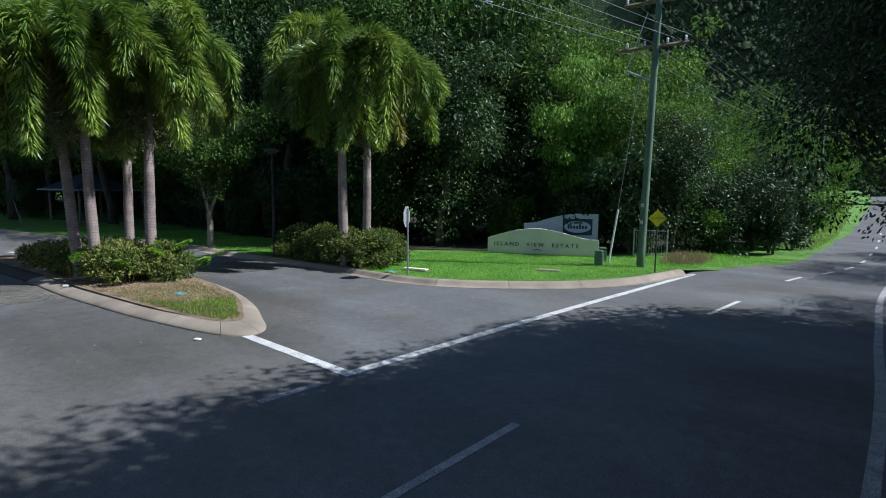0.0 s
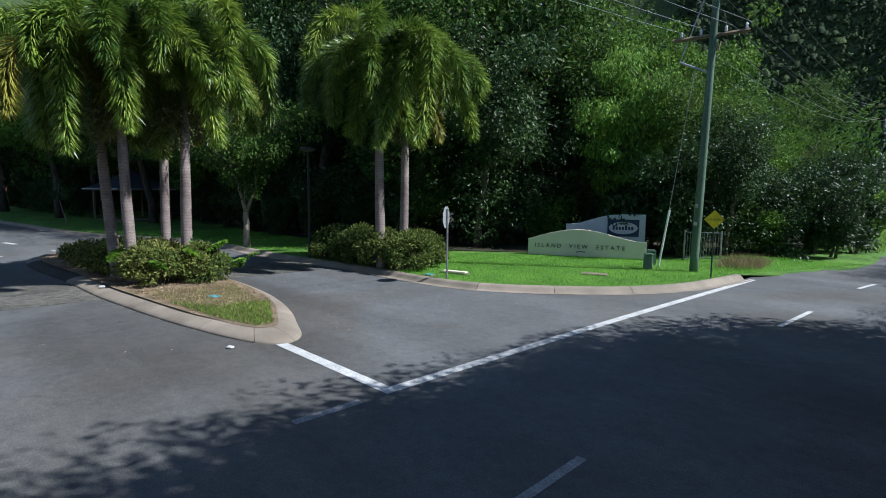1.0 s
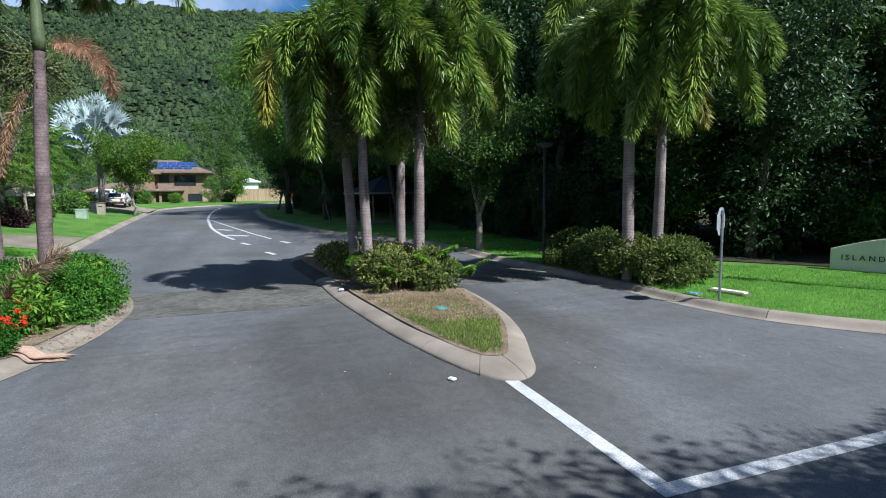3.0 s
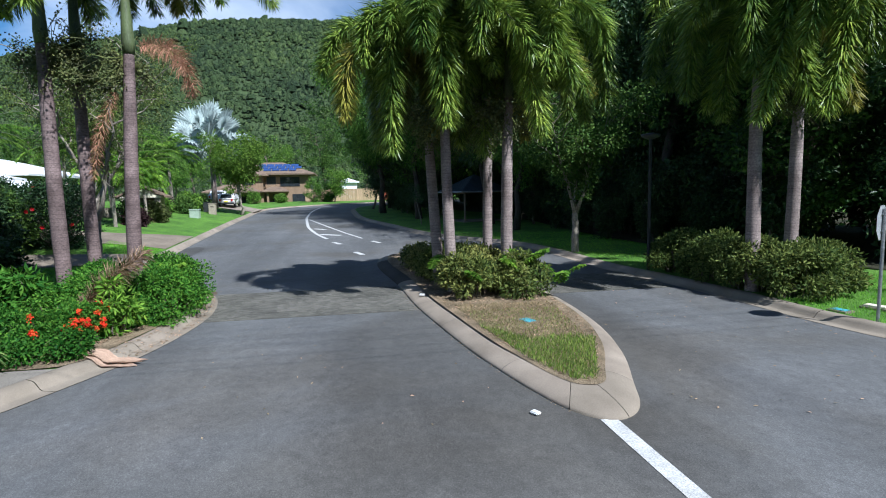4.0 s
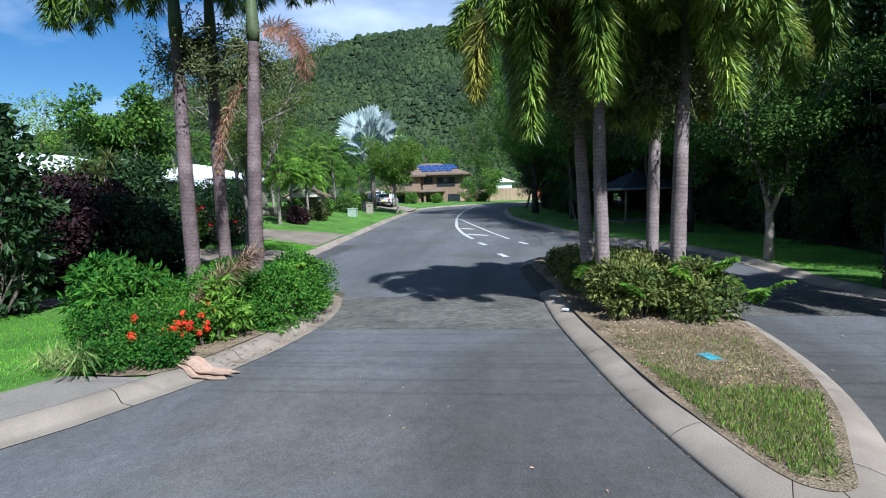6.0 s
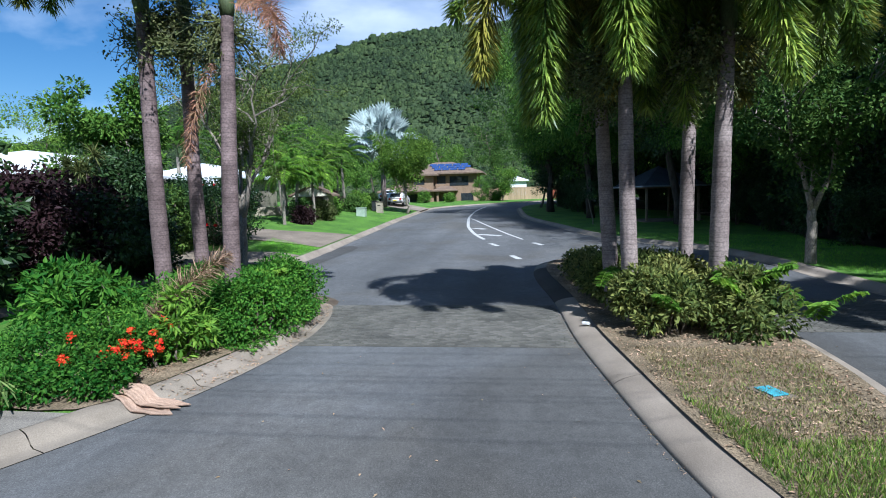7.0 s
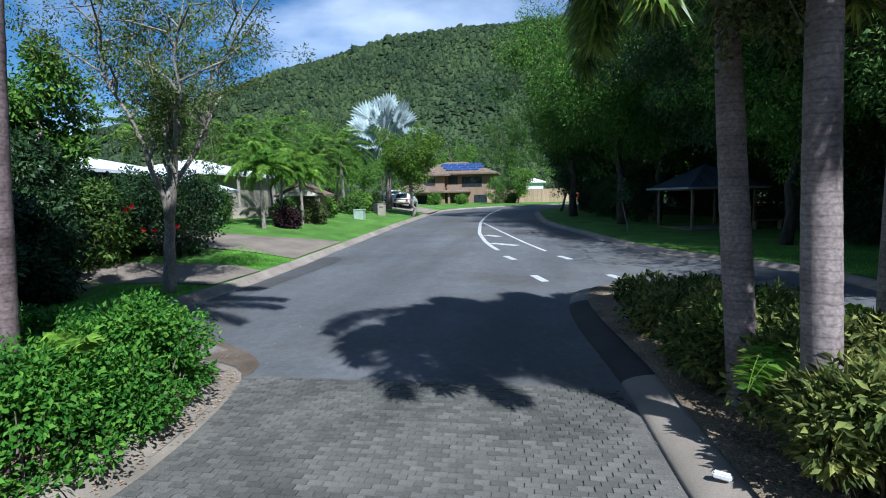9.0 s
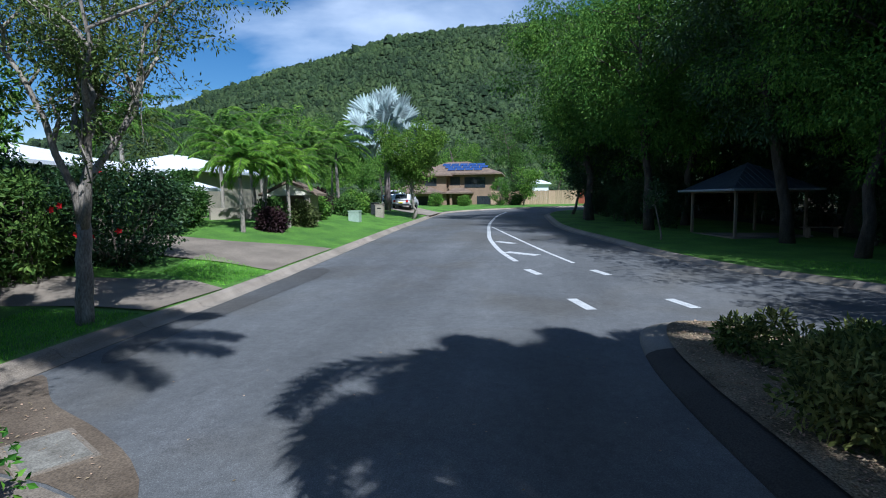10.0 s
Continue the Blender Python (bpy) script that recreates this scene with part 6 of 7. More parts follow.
def car(x, y, z, rz, label, tray=False):
    """A parked car seen from behind; it points along its own -x."""
    ob = empty("parked_car", (x, y, z), label, "car", "parked cars", rz)
    bm = bmesh.new()
    prof = [(2.1, 0.35), (2.12, 0.85), (1.98, 1.02), (0.95, 1.05), (0.75, 1.5), (-0.45, 1.52), (-1.05, 1.02), (-2.0, 0.9), (-2.15, 0.6), (-2.1, 0.32)] if tray else \
           [(2.0, 0.35), (2.05, 0.8), (1.95, 1.0), (1.6, 1.46), (-0.4, 1.52), (-1.05, 1.02), (-1.95, 0.88), (-2.1, 0.6), (-2.05, 0.32)]
    rows = []
    for yy, k in ((-0.88, 0.0), (-0.86, 1.0), (0.86, 1.0), (0.88, 0.0)):
        rows.append([bm.verts.new((px, (yy * (0.86 if pz > 1.2 else 1.0)), pz)) for px, pz in prof])
    for a, b in zip(rows, rows[1:]):
        for i in range(len(prof)):
            j = (i + 1) % len(prof)
            bm.faces.new((a[i], a[j], b[j], b[i]))
    bm.faces.new(rows[0][::-1])
    bm.faces.new(rows[-1])
    bmesh.ops.recalc_face_normals(bm, faces=bm.faces)
    bmesh.ops.bevel(bm, geom=[e for e in bm.edges if e.calc_length() > 0.25], offset=0.05, segments=2, affect="EDGES")
    s = Soup()
    s.bm(bm)
    body = part("body", s, M_CAR, ob, "white painted body", True)
    if tray:
        boxpart("rear_window", (0.86, -0.55, 1.1), (0.92, 0.55, 1.4), M_GLASS, body, "dark rear glass", 0.01)
    else:
        s = Soup()
        s.add([(1.97, -0.6, 1.03), (1.97, 0.6, 1.03), (1.68, 0.55, 1.42), (1.68, -0.55, 1.42), (1.9, -0.6, 1.0), (1.9, 0.6, 1.0), (1.6, 0.55, 1.4), (1.6, -0.55, 1.4)], [(0, 1, 2, 3), (4, 7, 6, 5), (0, 3, 7, 4), (1, 5, 6, 2)])
        part("rear_window", s, M_GLASS, body, "dark rear glass")
    for yy in (-0.87, 0.87):
        boxpart("side_window", (-0.5, min(yy * 0.9, yy * 0.885), 1.08), (1.35 if not tray else 0.6, max(yy * 0.9, yy * 0.885), 1.4), M_GLASS, body, "dark side glass", 0.004)
        boxpart("tail_lamp", (2.06, yy * 0.72 - 0.09, 0.68), (2.14, yy * 0.72 + 0.09, 0.9), M_TAIL, body, "red tail lamp", 0.01)
    boxpart("number_plate", (2.1, -0.2, 0.58), (2.14, 0.2, 0.68), M_YELLOW, body, "plain plate", 0.004)
    boxpart("bumper", (1.98, -0.85, 0.34), (2.16, 0.85, 0.52), M_DARKMETAL, body, "dark bumper", 0.03)
    for px in (-1.3, 1.3):
        for yy in (-0.8, 0.8):
            s = Soup()
            s.tube([(px, yy - 0.1, 0.32), (px, yy + 0.1, 0.32)], 0.32, 16)
            w = part("wheel", s, M_TYRE, ob, "black tyre")
            s = Soup()
            s.tube([(px, yy - 0.105, 0.32), (px, yy + 0.105, 0.32)], 0.2, 12)
            part("rim", s, M_STEEL, w)


solar_house()
white_house()
slab("driveway_2", [(-64.5, -6.3), (-70.5, -6.3), (-72.5, -9), (-80, -12), (-78, -16), (-68, -12.5), (-65, -8.5)], M_CONC, "pale concrete driveway with parked cars", category="driveway")
car(-72.5, -11.4, float(yard(-72.5, -11.4)) + 0.03, 12, "white utility parked on the far driveway", True)
car(-69.6, -9.7, float(yard(-69.6, -9.7)) + 0.03, 15, "white hatchback parked on the far driveway")


def fence(x0, y0, x1, y1, n, material, label, h=1.6):
    ob = empty("fence", (x0, y0, float(lift(x0, y0)) + 0.15), label, "fence")
    d = np.array([x1 - x0, y1 - y0]) / n
    rz = math.atan2(d[1], d[0])
    L = np.linalg.norm(d)
    s = Soup()
    s.box((0, -0.012, -0.2), (L * 0.97, 0.012, h))
    me = s.mesh("fence_board", material)
    for k in range(n):
        p = part("fence_board", me, None, ob)
        p.matrix_basis = Matrix.Translation((d[0] * k, d[1] * k, 0.02 * math.sin(k * 1.7) + float(lift(x0 + d[0] * k, y0) - lift(x0, y0)))) @ Matrix.Rotation(rz, 4, "Z")


fence(-97.5, -3.0, -98.5, 9.6, 40, M_FENCE, "light timber paling fence at the bend", 2.0)
fence(-99.0, 9.8, -100.0, 14.0, 16, M_REDF, "reddish timber fence beneath the trees", 1.9)


def yard_things():
    t = empty("letterbox", (-55.9, -8.6, float(yard(-55.9, -8.6))), "tan rendered letterbox pillar beside the driveway", "letterbox")
    boxpart("pillar", (-0.22, -0.3, -0.1), (0.22, 0.3, 0.95), M_WALLG, t, "", 0.03)
    boxpart("cap", (-0.26, -0.34, 0.95), (0.26, 0.34, 1.02), M_CONC, t, "", 0.01)
    boxpart("slot", (0.22, -0.14, 0.65), (0.235, 0.14, 0.72), M_BLACK, t, "", 0.003)
    t = empty("service_pillar", (-50.2, -8.7, float(yard(-50.2, -8.7))), "pale green electrical kiosk on the lawn", "utility box")
    pale = mat("kiosk_paint", (0.34, 0.42, 0.33), (0.27, 0.34, 0.27), scale=3, fine=40, rough=0.6, bump=0.1)
    boxpart("body", (-0.3, -0.35, -0.05), (0.3, 0.35, 0.62), pale, t, "pale green body", 0.008)
    boxpart("lid", (-0.33, -0.38, 0.62), (0.33, 0.38, 0.70), pale, t, "flat lid", 0.008)
    t = empty("wheelie_bin", (-57.4, -9.4, float(yard(-57.4, -9.4))), "dark household bin beside the letterbox", "bin")
    boxpart("body", (-0.25, -0.27, 0.05), (0.25, 0.27, 0.9), M_DARKMETAL, t, "", 0.012)
    boxpart("lid", (-0.28, -0.3, 0.9), (0.3, 0.3, 0.98), M_DARKMETAL, t, "dark lid", 0.03)


yard_things()


# ---- planting on the left ----
def feather_palm(at, seed, h, r, fronds, length, label, leaf=M_LEAF2, leaflets=150, group="", rise=1.0, sag=1.9, l_len=0.42, category="palm tree", shaft=0.6):
    rg = np.random.default_rng(seed)
    ob = empty("feather_palm", at, label, category, group)
    stem, rad = stem_profile(h, r, rg, (rg.uniform(-0.2, 0.2), rg.uniform(-0.2, 0.2)))
    s = Soup()
    s.tube(stem, rad, 9)
    part("trunk", s, M_PALEBARK, ob, "grey ringed trunk", True)
    s = Soup()
    zz = np.linspace(-0.05, shaft, 5)
    s.tube(stem[-1] + np.stack([0 * zz, 0 * zz, zz], 1), np.linspace(r * 0.8, r * 0.35, 5), 8)
    part("crownshaft", s, M_SHAFT, ob, "green crownshaft", True)
    ribs = Soup()
    for i in range(fronds):
        s = Soup()
        az = 2.399 * i + rg.uniform(-0.3, 0.3)
        frond(s, ribs, rg, stem[-1] + np.array([0, 0, shaft * 0.9]), az, rise + 0.4 - 1.25 * i / fronds, length * rg.uniform(0.85, 1.1), sag + rg.uniform(-0.2, 0.3), leaflets, l_len, 0.045, False)
        part("frond", s, leaf, ob, "arching feather frond")
    part("midrib", ribs, M_SHAFT, ob)
    return ob


def yz(x, y):
    return (x, y, float(yard(x, y)) - 0.02)


fp = feather_palm(yz(-39.4, -10.5), 201, 2.5, 0.11, 21, 2.3, "yard palm with bright arching feather fronds", M_FERN, 240, "yard palms", 1.05, 1.75, 0.42, shaft=0.6)
for x, y, s, rz in ((-42.0, -10.8, 1.05, 80), (-43.2, -10.05, 0.95, 200), (-44.2, -12.4, 1.1, 300), (-47.5, -12.0, 0.95, 20)):
    copy_thing(fp, Matrix.Translation(yz(x, y)) @ Matrix.Rotation(radians(rz), 4, "Z") @ Matrix.Scale(s, 4))
fp2 = feather_palm(yz(-52.0, -12.5), 202, 3.4, 0.11, 20, 3.0, "tall slender garden palm with long feather fronds", M_LEAF2, 190, "tall garden palms", 1.05, 1.6, 0.5)
for x, y, s, rz in ((-54.5, -13.6, 0.8, 50), (-57.5, -12.4, 1.2, 120), (-60.5, -14.0, 0.9, 210), (-49.5, -17.5, 1.15, 10), (-44.5, -20.5, 1.3, 140), (-56.0, -18.0, 1.35, 70), (-36.0, -30.0, 1.2, 200)):
    copy_thing(fp2, Matrix.Translation(yz(x, y)) @ Matrix.Rotation(radians(rz), 4, "Z") @ Matrix.Scale(s, 4))


def fan_palm(at, seed, h, r, leaves_n, size, label):
    """A silver fan palm: stiff round pleated blades on stalks."""
    rg = np.random.default_rng(seed)
    ob = empty("fan_palm", at, label, "palm tree")
    s = Soup()
    s.tube(np.array([(0, 0, -0.2), (0.05, 0, h * 0.5), (0.1, 0, h)]), np.array([r * 1.2, r, r * 0.9]), 12)
    part("trunk", s, M_TRUNK, ob, "stout grey trunk", True)
    for i in range(leaves_n):
        az = 2.399 * i
        el = 1.45 - 2.3 * i / leaves_n + rg.uniform(-0.12, 0.12)
        d = np.array([math.cos(az) * math.cos(el), math.sin(az) * math.cos(el), math.sin(el)])
        base = np.array([0.1, 0, h])
        stalk = size * rg.uniform(0.6, 1.05)
        hub = base + d * stalk
        st = Soup()
        st.tube(np.array([base, base + d * stalk * 0.5 + (0, 0, 0.04), hub]), 0.04, 5)
        lf = part("leaf_stalk", st, M_SILVER, ob)
        side = unit(np.cross(d, np.array([0, 0, 1.0]) + 0.01))
        nor = np.cross(side, d)
        tw = rg.uniform(-1.6, 1.6)
        side, nor = side * math.cos(tw) + nor * math.sin(tw), nor * math.cos(tw) - side * math.sin(tw)
        b = Soup()
        n = 20
        R = size * 0.70 * rg.uniform(0.85, 1.1)
        a = np.linspace(-2.0, 2.0, n)
        way = np.cos(a)[:, None] * d + np.sin(a)[:, None] * side
        way = unit(way + nor * 0.25 * np.abs(np.sin(a))[:, None])
        b.leaves(np.repeat(hub[None], n, 0), way, np.repeat(nor[None], n, 0), R * rg.uniform(0.88, 1.05, n), R * 0.3)
        part("blade", b, M_SILVER, lf, "silver-blue fan blade")
    return ob


fan_palm(yz(-64.5, -10.2), 210, 7.2, 0.26, 32, 2.45, "tall silver-blue fan palm behind the front yards")
tree("street_tree", 220, 7.8, 3.0, 0.15, M_OLIVE, M_PALEBARK, "round olive-green street tree on a bare pale trunk", limbs=20, blobs=190, per=90, leaf_l=0.2, leaf_w=0.1, fork=0.26, low=0.40, blob_r=0.62, rise0=0.14, rise1=0.3).matrix_basis = pose(*yz(-58.8, -6.7))
tree("street_tree", 221, 8.0, 2.9, 0.14, M_STREETLEAF, M_PALEBARK, "slender open-crowned street tree with pale forking branches", limbs=13, blobs=250, per=105, leaf_l=0.10, leaf_w=0.036, fork=0.22, low=0.46, blob_r=0.42, lean=(-0.1, 0.4), rise0=0.1, rise1=0.26, wob=0.06, multi=4, vase=0.22).matrix_basis = pose(-25.0, -5.85, 0.13)
tree("verge_tree", 222, 6.3, 2.5, 0.14, M_LEAF, M_PALEBARK, "small leafy tree forking low on the shaded verge", limbs=9, blobs=130, per=110, leaf_l=0.15, leaf_w=0.075, fork=0.3, low=0.45, blob_r=0.6, rise0=0.05, rise1=0.2, wob=0.05, multi=3, vase=0.24).matrix_basis = pose(-24.8, 12.3, 0.14)
tree("sapling", 223, 3.0, 0.7, 0.04, M_LEAF3, M_PALEBARK, "thin young tree on the shaded grass verge", limbs=8, blobs=18, per=40, leaf_l=0.13, leaf_w=0.06, fork=0.55, low=0.6, blob_r=0.3).matrix_basis = pose(-42.3, 8.4, 0.43)
for x, y, h in ((-58, 6.6, 6.5), (-66, 6.3, 7.0), (-73, 8.5, 7.5)):
    tree("verge_tree", int(300 - x), h, 2.2, 0.12, M_LEAF3, M_BARK, "slim dark-trunked tree beside the bend", limbs=12, blobs=50, per=70, leaf_l=0.24, leaf_w=0.11, fork=0.35, low=0.4, blob_r=0.7, group="bend trees").matrix_basis = pose(x, y, float(lift(x, y)) + 0.12)


def shrub(name, at, seed, h, r, leaf, label, per=90, leaf_l=0.14, leaf_w=0.07, blobs=46, blob_r=0.42, flowers=None, nflow=0):
    rg = np.random.default_rng(seed)
    ob = empty(name, at, label, "shrub")
    w, s = Soup(), Soup()
    c = []
    for i in range(blobs):
        d = unit(rg.normal(size=3))
        q = np.array([d[0] * r * 0.85, d[1] * r * 0.85, h * 0.5 + d[2] * h * 0.46]) * 1.0
        q[:2] *= rg.uniform(0.7, 1.0)
        c.append((*q, blob_r * rg.uniform(0.7, 1.3), blob_r * rg.uniform(0.7, 1.3), blob_r * 0.8))
        if i % 2 == 0:
            w.tube(wander(rg, np.array([d[0] * 0.15, d[1] * 0.15, -0.1]), q, 4, 0.3), np.array([0.03, 0.022, 0.014, 0.006]), 4, False)
    blob_leaves(s, rg, c, per, leaf_l, leaf_w, 0.25, 0.3)
    tagged(part("stem", w, M_BARK, ob), kind="stuff")
    part("foliage", s, leaf, ob)
    if flowers:
        for i in range(nflow):
            d = unit(rg.normal(size=3) + np.array([1.2, 0.9, 0.2]))
            q = np.array([d[0] * r * 1.1, d[1] * r * 1.1, h * 0.55 + d[2] * h * 0.4])
            f = Soup()
            k = 5
            a = np.arange(k) * 2 * np.pi / k
            sd = unit(np.cross(d, np.array([0, 0, 1.0])))
            up = np.cross(sd, d)
            f.leaves(np.repeat(q[None], k, 0), np.cos(a)[:, None] * sd + np.sin(a)[:, None] * up + d * 0.4, np.repeat(d[None], k, 0), 0.11, 0.09)
            part("flower", f, flowers, ob, "red open flower")
    return ob


SCREEN = ((-30.2, -12.0, 2.6, 1.4), (-28.2, -10.9, 2.7, 1.5), (-37.8, -13.4, 2.2, 1.3), (-40.0, -14.2, 2.4, 1.4), (-36.3, -16.2, 2.4, 1.3))
shrub("hibiscus", yz(-30.6, -9.6), 230, 2.9, 2.0, M_LEAF3, "large dark green flowering shrub with red blooms", 120, 0.13, 0.085, 70, 0.5, M_RED, 9)
shrub("shrub", yz(-34.2, -12.4), 231, 2.0, 1.3, M_LEAF, "rounded green garden shrub", 100, 0.15, 0.07)
shrub("maroon_shrub", (-20.2, -9.4, 0.12), 232, 3.3, 1.9, M_PURPLE, "tall dark maroon-leaved shrub beside the footpath", 110, 0.16, 0.09, 70, 0.5)
shrub("maroon_shrub", (-22.6, -9.6, 0.12), 233, 3.0, 1.6, M_PURPLE, "dark maroon-leaved hedge shrub", 110, 0.16, 0.09, 60, 0.5)
shrub("shrub", (-24.6, -9.9, 0.2), 234, 2.6, 1.6, M_LEAF3, "dark leafy shrub behind the street tree", 110, 0.15, 0.08, 60, 0.5)
shrub("shrub", (-16.4, -7.6, 0.12), 265, 4.6, 1.25, M_LEAF3, "tall dark glossy broad-leaved shrub beside the footpath", 70, 0.22, 0.13, 60, 0.45)
shrub("shrub", (-25.6, -12.6, 0.12), 266, 4.2, 1.9, M_LEAF, "tall leafy green shrub before the white roof", 80, 0.2, 0.09, 60, 0.5)
shrub("shrub", (-25.2, -10.4, 0.12), 268, 4.2, 1.7, M_LEAF3, "tall dark shrub crowding the house corner", 100, 0.17, 0.09, 70, 0.5)
shrub("shrub", (-27.7, -12.4, 0.12), 269, 4.5, 1.8, M_LEAF3, "tall dark leafy shrub beside the house", 100, 0.17, 0.09, 70, 0.5)
shrub("shrub", (-29.6, -13.6, 0.12), 267, 3.6, 1.6, M_LEAF2, "bright leafy garden shrub beside the house", 80, 0.2, 0.09, 50, 0.5)
for k, (x, y, h, r) in enumerate(SCREEN):
    shrub("shrub", yz(x, y), 280 + k, h, r, (M_LEAF3, M_LEAF)[k % 2], "leafy green shrub along the house front", 80, 0.2, 0.09, 44, 0.45)
shrub("shrub", (-17.3, -11.4, 0.12), 235, 5.2, 2.1, M_LEAF2, "tall glossy broad-leaved green shrub", 80, 0.26, 0.16, 70, 0.55)
shrub("shrub", (-14.6, -13.8, 0.12), 236, 4.0, 2.2, M_LEAF, "dense green boundary shrub", 90, 0.2, 0.1, 60, 0.55)
tree("garden_tree", 237, 6.9, 2.1, 0.10, M_LEAF2, M_PALEBARK, "flat-topped garden tree with bright tiered foliage", limbs=9, blobs=44, per=210, leaf_l=0.2, leaf_w=0.1, fork=0.55, low=0.68, blob_r=0.66, rise0=0.0, rise1=0.1).matrix_basis = pose(-26.6, -12.2, 0.2)
tree("garden_tree", 238, 5.0, 2.6, 0.11, M_LEAF2, M_PALEBARK, "spreading bright green garden tree", limbs=14, blobs=50, per=80, leaf_l=0.2, leaf_w=0.1, fork=0.4, low=0.4, blob_r=0.7).matrix_basis = pose(-21.5, -14.0, 0.2)
for i, (x, y, h, r, lf, lab) in enumerate(((-41.0, -10.0, 0.9, 0.6, M_PURPLE, "reddish broad-leaved garden plant"), (-42.4, -10.6, 1.3, 0.7, M_LEAF, "leafy green garden plant"), (-44.4, -9.8, 1.2, 0.8, M_LEAF4, "variegated olive garden shrub"), (-38.5, -13.0, 1.6, 1.0, M_LEAF, "rounded green foundation shrub"),
                                         (-48.5, -10.8, 1.3, 0.9, M_LEAF2, "bright leafy garden shrub"), (-51.0, -11.4, 1.6, 0.9, M_PURPLE, "dark red-leaved garden shrub"), (-53.5, -10.4, 1.2, 1.0, M_LEAF, "green bushy border plant"), (-56.5, -10.8, 1.6, 1.1, M_LEAF2, "bright green border shrub"),
                                         (-59.5, -10.6, 1.4, 1.1, M_LEAF, "dense green border shrub"), (-36.5, -14.6, 2.2, 1.2, M_LEAF3, "dark green shrub against the house"), (-33.0, -15.0, 2.4, 1.5, M_LEAF, "tall green garden shrub"), (-28.5, -16.5, 3.0, 1.8, M_LEAF3, "dark leafy boundary shrub"),
                                         (-95.6, 0.2, 3.4, 1.7, M_LEAF, "tall leafy shrub at the corner of the tan house"), (-92.5, -10.5, 1.8, 1.1, M_LEAF2, "bright shrub before the tan house"), (-93.5, -6.5, 1.4, 0.9, M_LEAF2, "rounded green shrub by the porch"), (-94.0, -1.6, 4.0, 1.5, M_LEAF2, "leafy palm-like shrub by the house"), (-94.5, 1.2, 3.0, 1.3, M_LEAF, "bright green hedge shrub"))):
    shrub("shrub", yz(x, y) if x > -90 else (x, y, float(lift(x, y)) + 0.12), 240 + i, h, r, lf, lab, 90, 0.2, 0.09, 34, 0.4)
tree("garden_tree", 261, 5.2, 1.9, 0.1, M_LEAF2, M_BARK, "green garden tree beside the tan house", limbs=12, blobs=50, per=70, leaf_l=0.28, leaf_w=0.13, fork=0.3, low=0.25, blob_r=0.7).matrix_basis = pose(-92.5, 1.8, 1.5)
for k, (x, y, s) in enumerate(((-120, -20, 1.2), (-124, -10, 1.3), (-122, 0, 1.3), (-126, 8, 1.3), (-118, 16, 1.2), (-112, 24, 1.2), (-128, -28, 1.2), (-84, -22, 0.9), (-90, -24, 1.0), (-76, -24, 0.9), (-108, -26, 1.1), (-66, -28, 0.8), (-46, -34, 0.8), (-30, -32, 0.7), (-20, -24, 0.7), (-12, -22, 0.6), (-130, 14, 1.3), (-100, 30, 1.2))):
    place(PROTO[(1, 2, 0)[k % 3]], x, y, 50 * k, s)


def strap_plant(at, seed, n, length, leaf, label, width=0.025, category="plant"):
    rg = np.random.default_rng(seed)
    ob = empty("strap_plant", at, label, category, "strap-leaved plants")
    s = Soup()
    az = rg.uniform(0, 2 * np.pi, n)
    el = rg.uniform(0.5, 1.45, n)
    d = np.stack([np.cos(az) * np.cos(el), np.sin(az) * np.cos(el), np.sin(el)], 1)
    p = rg.normal(size=(n, 3)) * 0.05
    p[:, 2] = 0
    L = length * rg.uniform(0.6, 1.1, n)
    s.leaves(p, d, np.array([0, 0, 1.0]) + 0 * d, L, width)
    mid = p + d * (L * 0.7)[:, None]
    s.leaves(mid, d * 0.7 + np.array([0, 0, -0.75]), np.array([0, 0, 1.0]) + 0 * d, L * 0.6, width)
    part("leaf_tuft", s, leaf, ob)
    return ob


def dracaena(at, seed, heads, h, label):
    """Bare canes, each ending in a spiky rosette."""
    rg = np.random.default_rng(seed)
    ob = empty("dracaena", at, label, "plant", "dracaenas")
    for k in range(heads):
        a = rg.uniform(0, 6.28)
        tip = np.array([0.55 * math.cos(a), 0.55 * math.sin(a), h * rg.uniform(0.75, 1.05)])
        c = Soup()
        c.tube(wander(rg, np.array([0.08 * math.cos(a), 0.08 * math.sin(a), -0.15]), tip, 5, 0.12), np.linspace(0.05, 0.03, 5), 6)
        cane = part("cane", c, M_PALEBARK, ob, "bare grey cane", True)
        n = 90
        d = unit(rg.normal(size=(n, 3)) + np.array([0, 0, 0.35]))
        s = Soup()
        s.straps(np.repeat(tip[None], n, 0), d, unit(d + np.array([0, 0, -0.5])), np.array([0, 0, 1.0]) + 0.2 * rg.normal(size=d.shape), 0.62 * rg.uniform(0.7, 1.1, n), np.full(n, 0.04))
        part("rosette", s, M_LEAF4, cane, "spiky olive-green rosette")


dracaena((-23.2, -9.9, 0.15), 350, 3, 4.0, "tall dracaena with spiky heads above the maroon hedge")
dracaena((-24.6, -10.6, 0.15), 351, 3, 4.2, "slender dracaena clump beside the footpath hedge")

M_STRAP = leaf_mat("variegated_strap", (0.36, 0.40, 0.16), (0.16, 0.26, 0.06))
strap_plant((-12.75, -2.5, 0.16), 301, 90, 0.55, M_STRAP, "variegated cream and green strap-leaved plant")
strap_plant((-13.45, -1.75, 0.16), 302, 40, 0.42, M_STRAP, "small variegated strap plant by the kerb")
strap_plant((-12.95, -3.1, 0.16), 303, 60, 0.45, M_STRAP, "variegated strap-leaved edging plant")


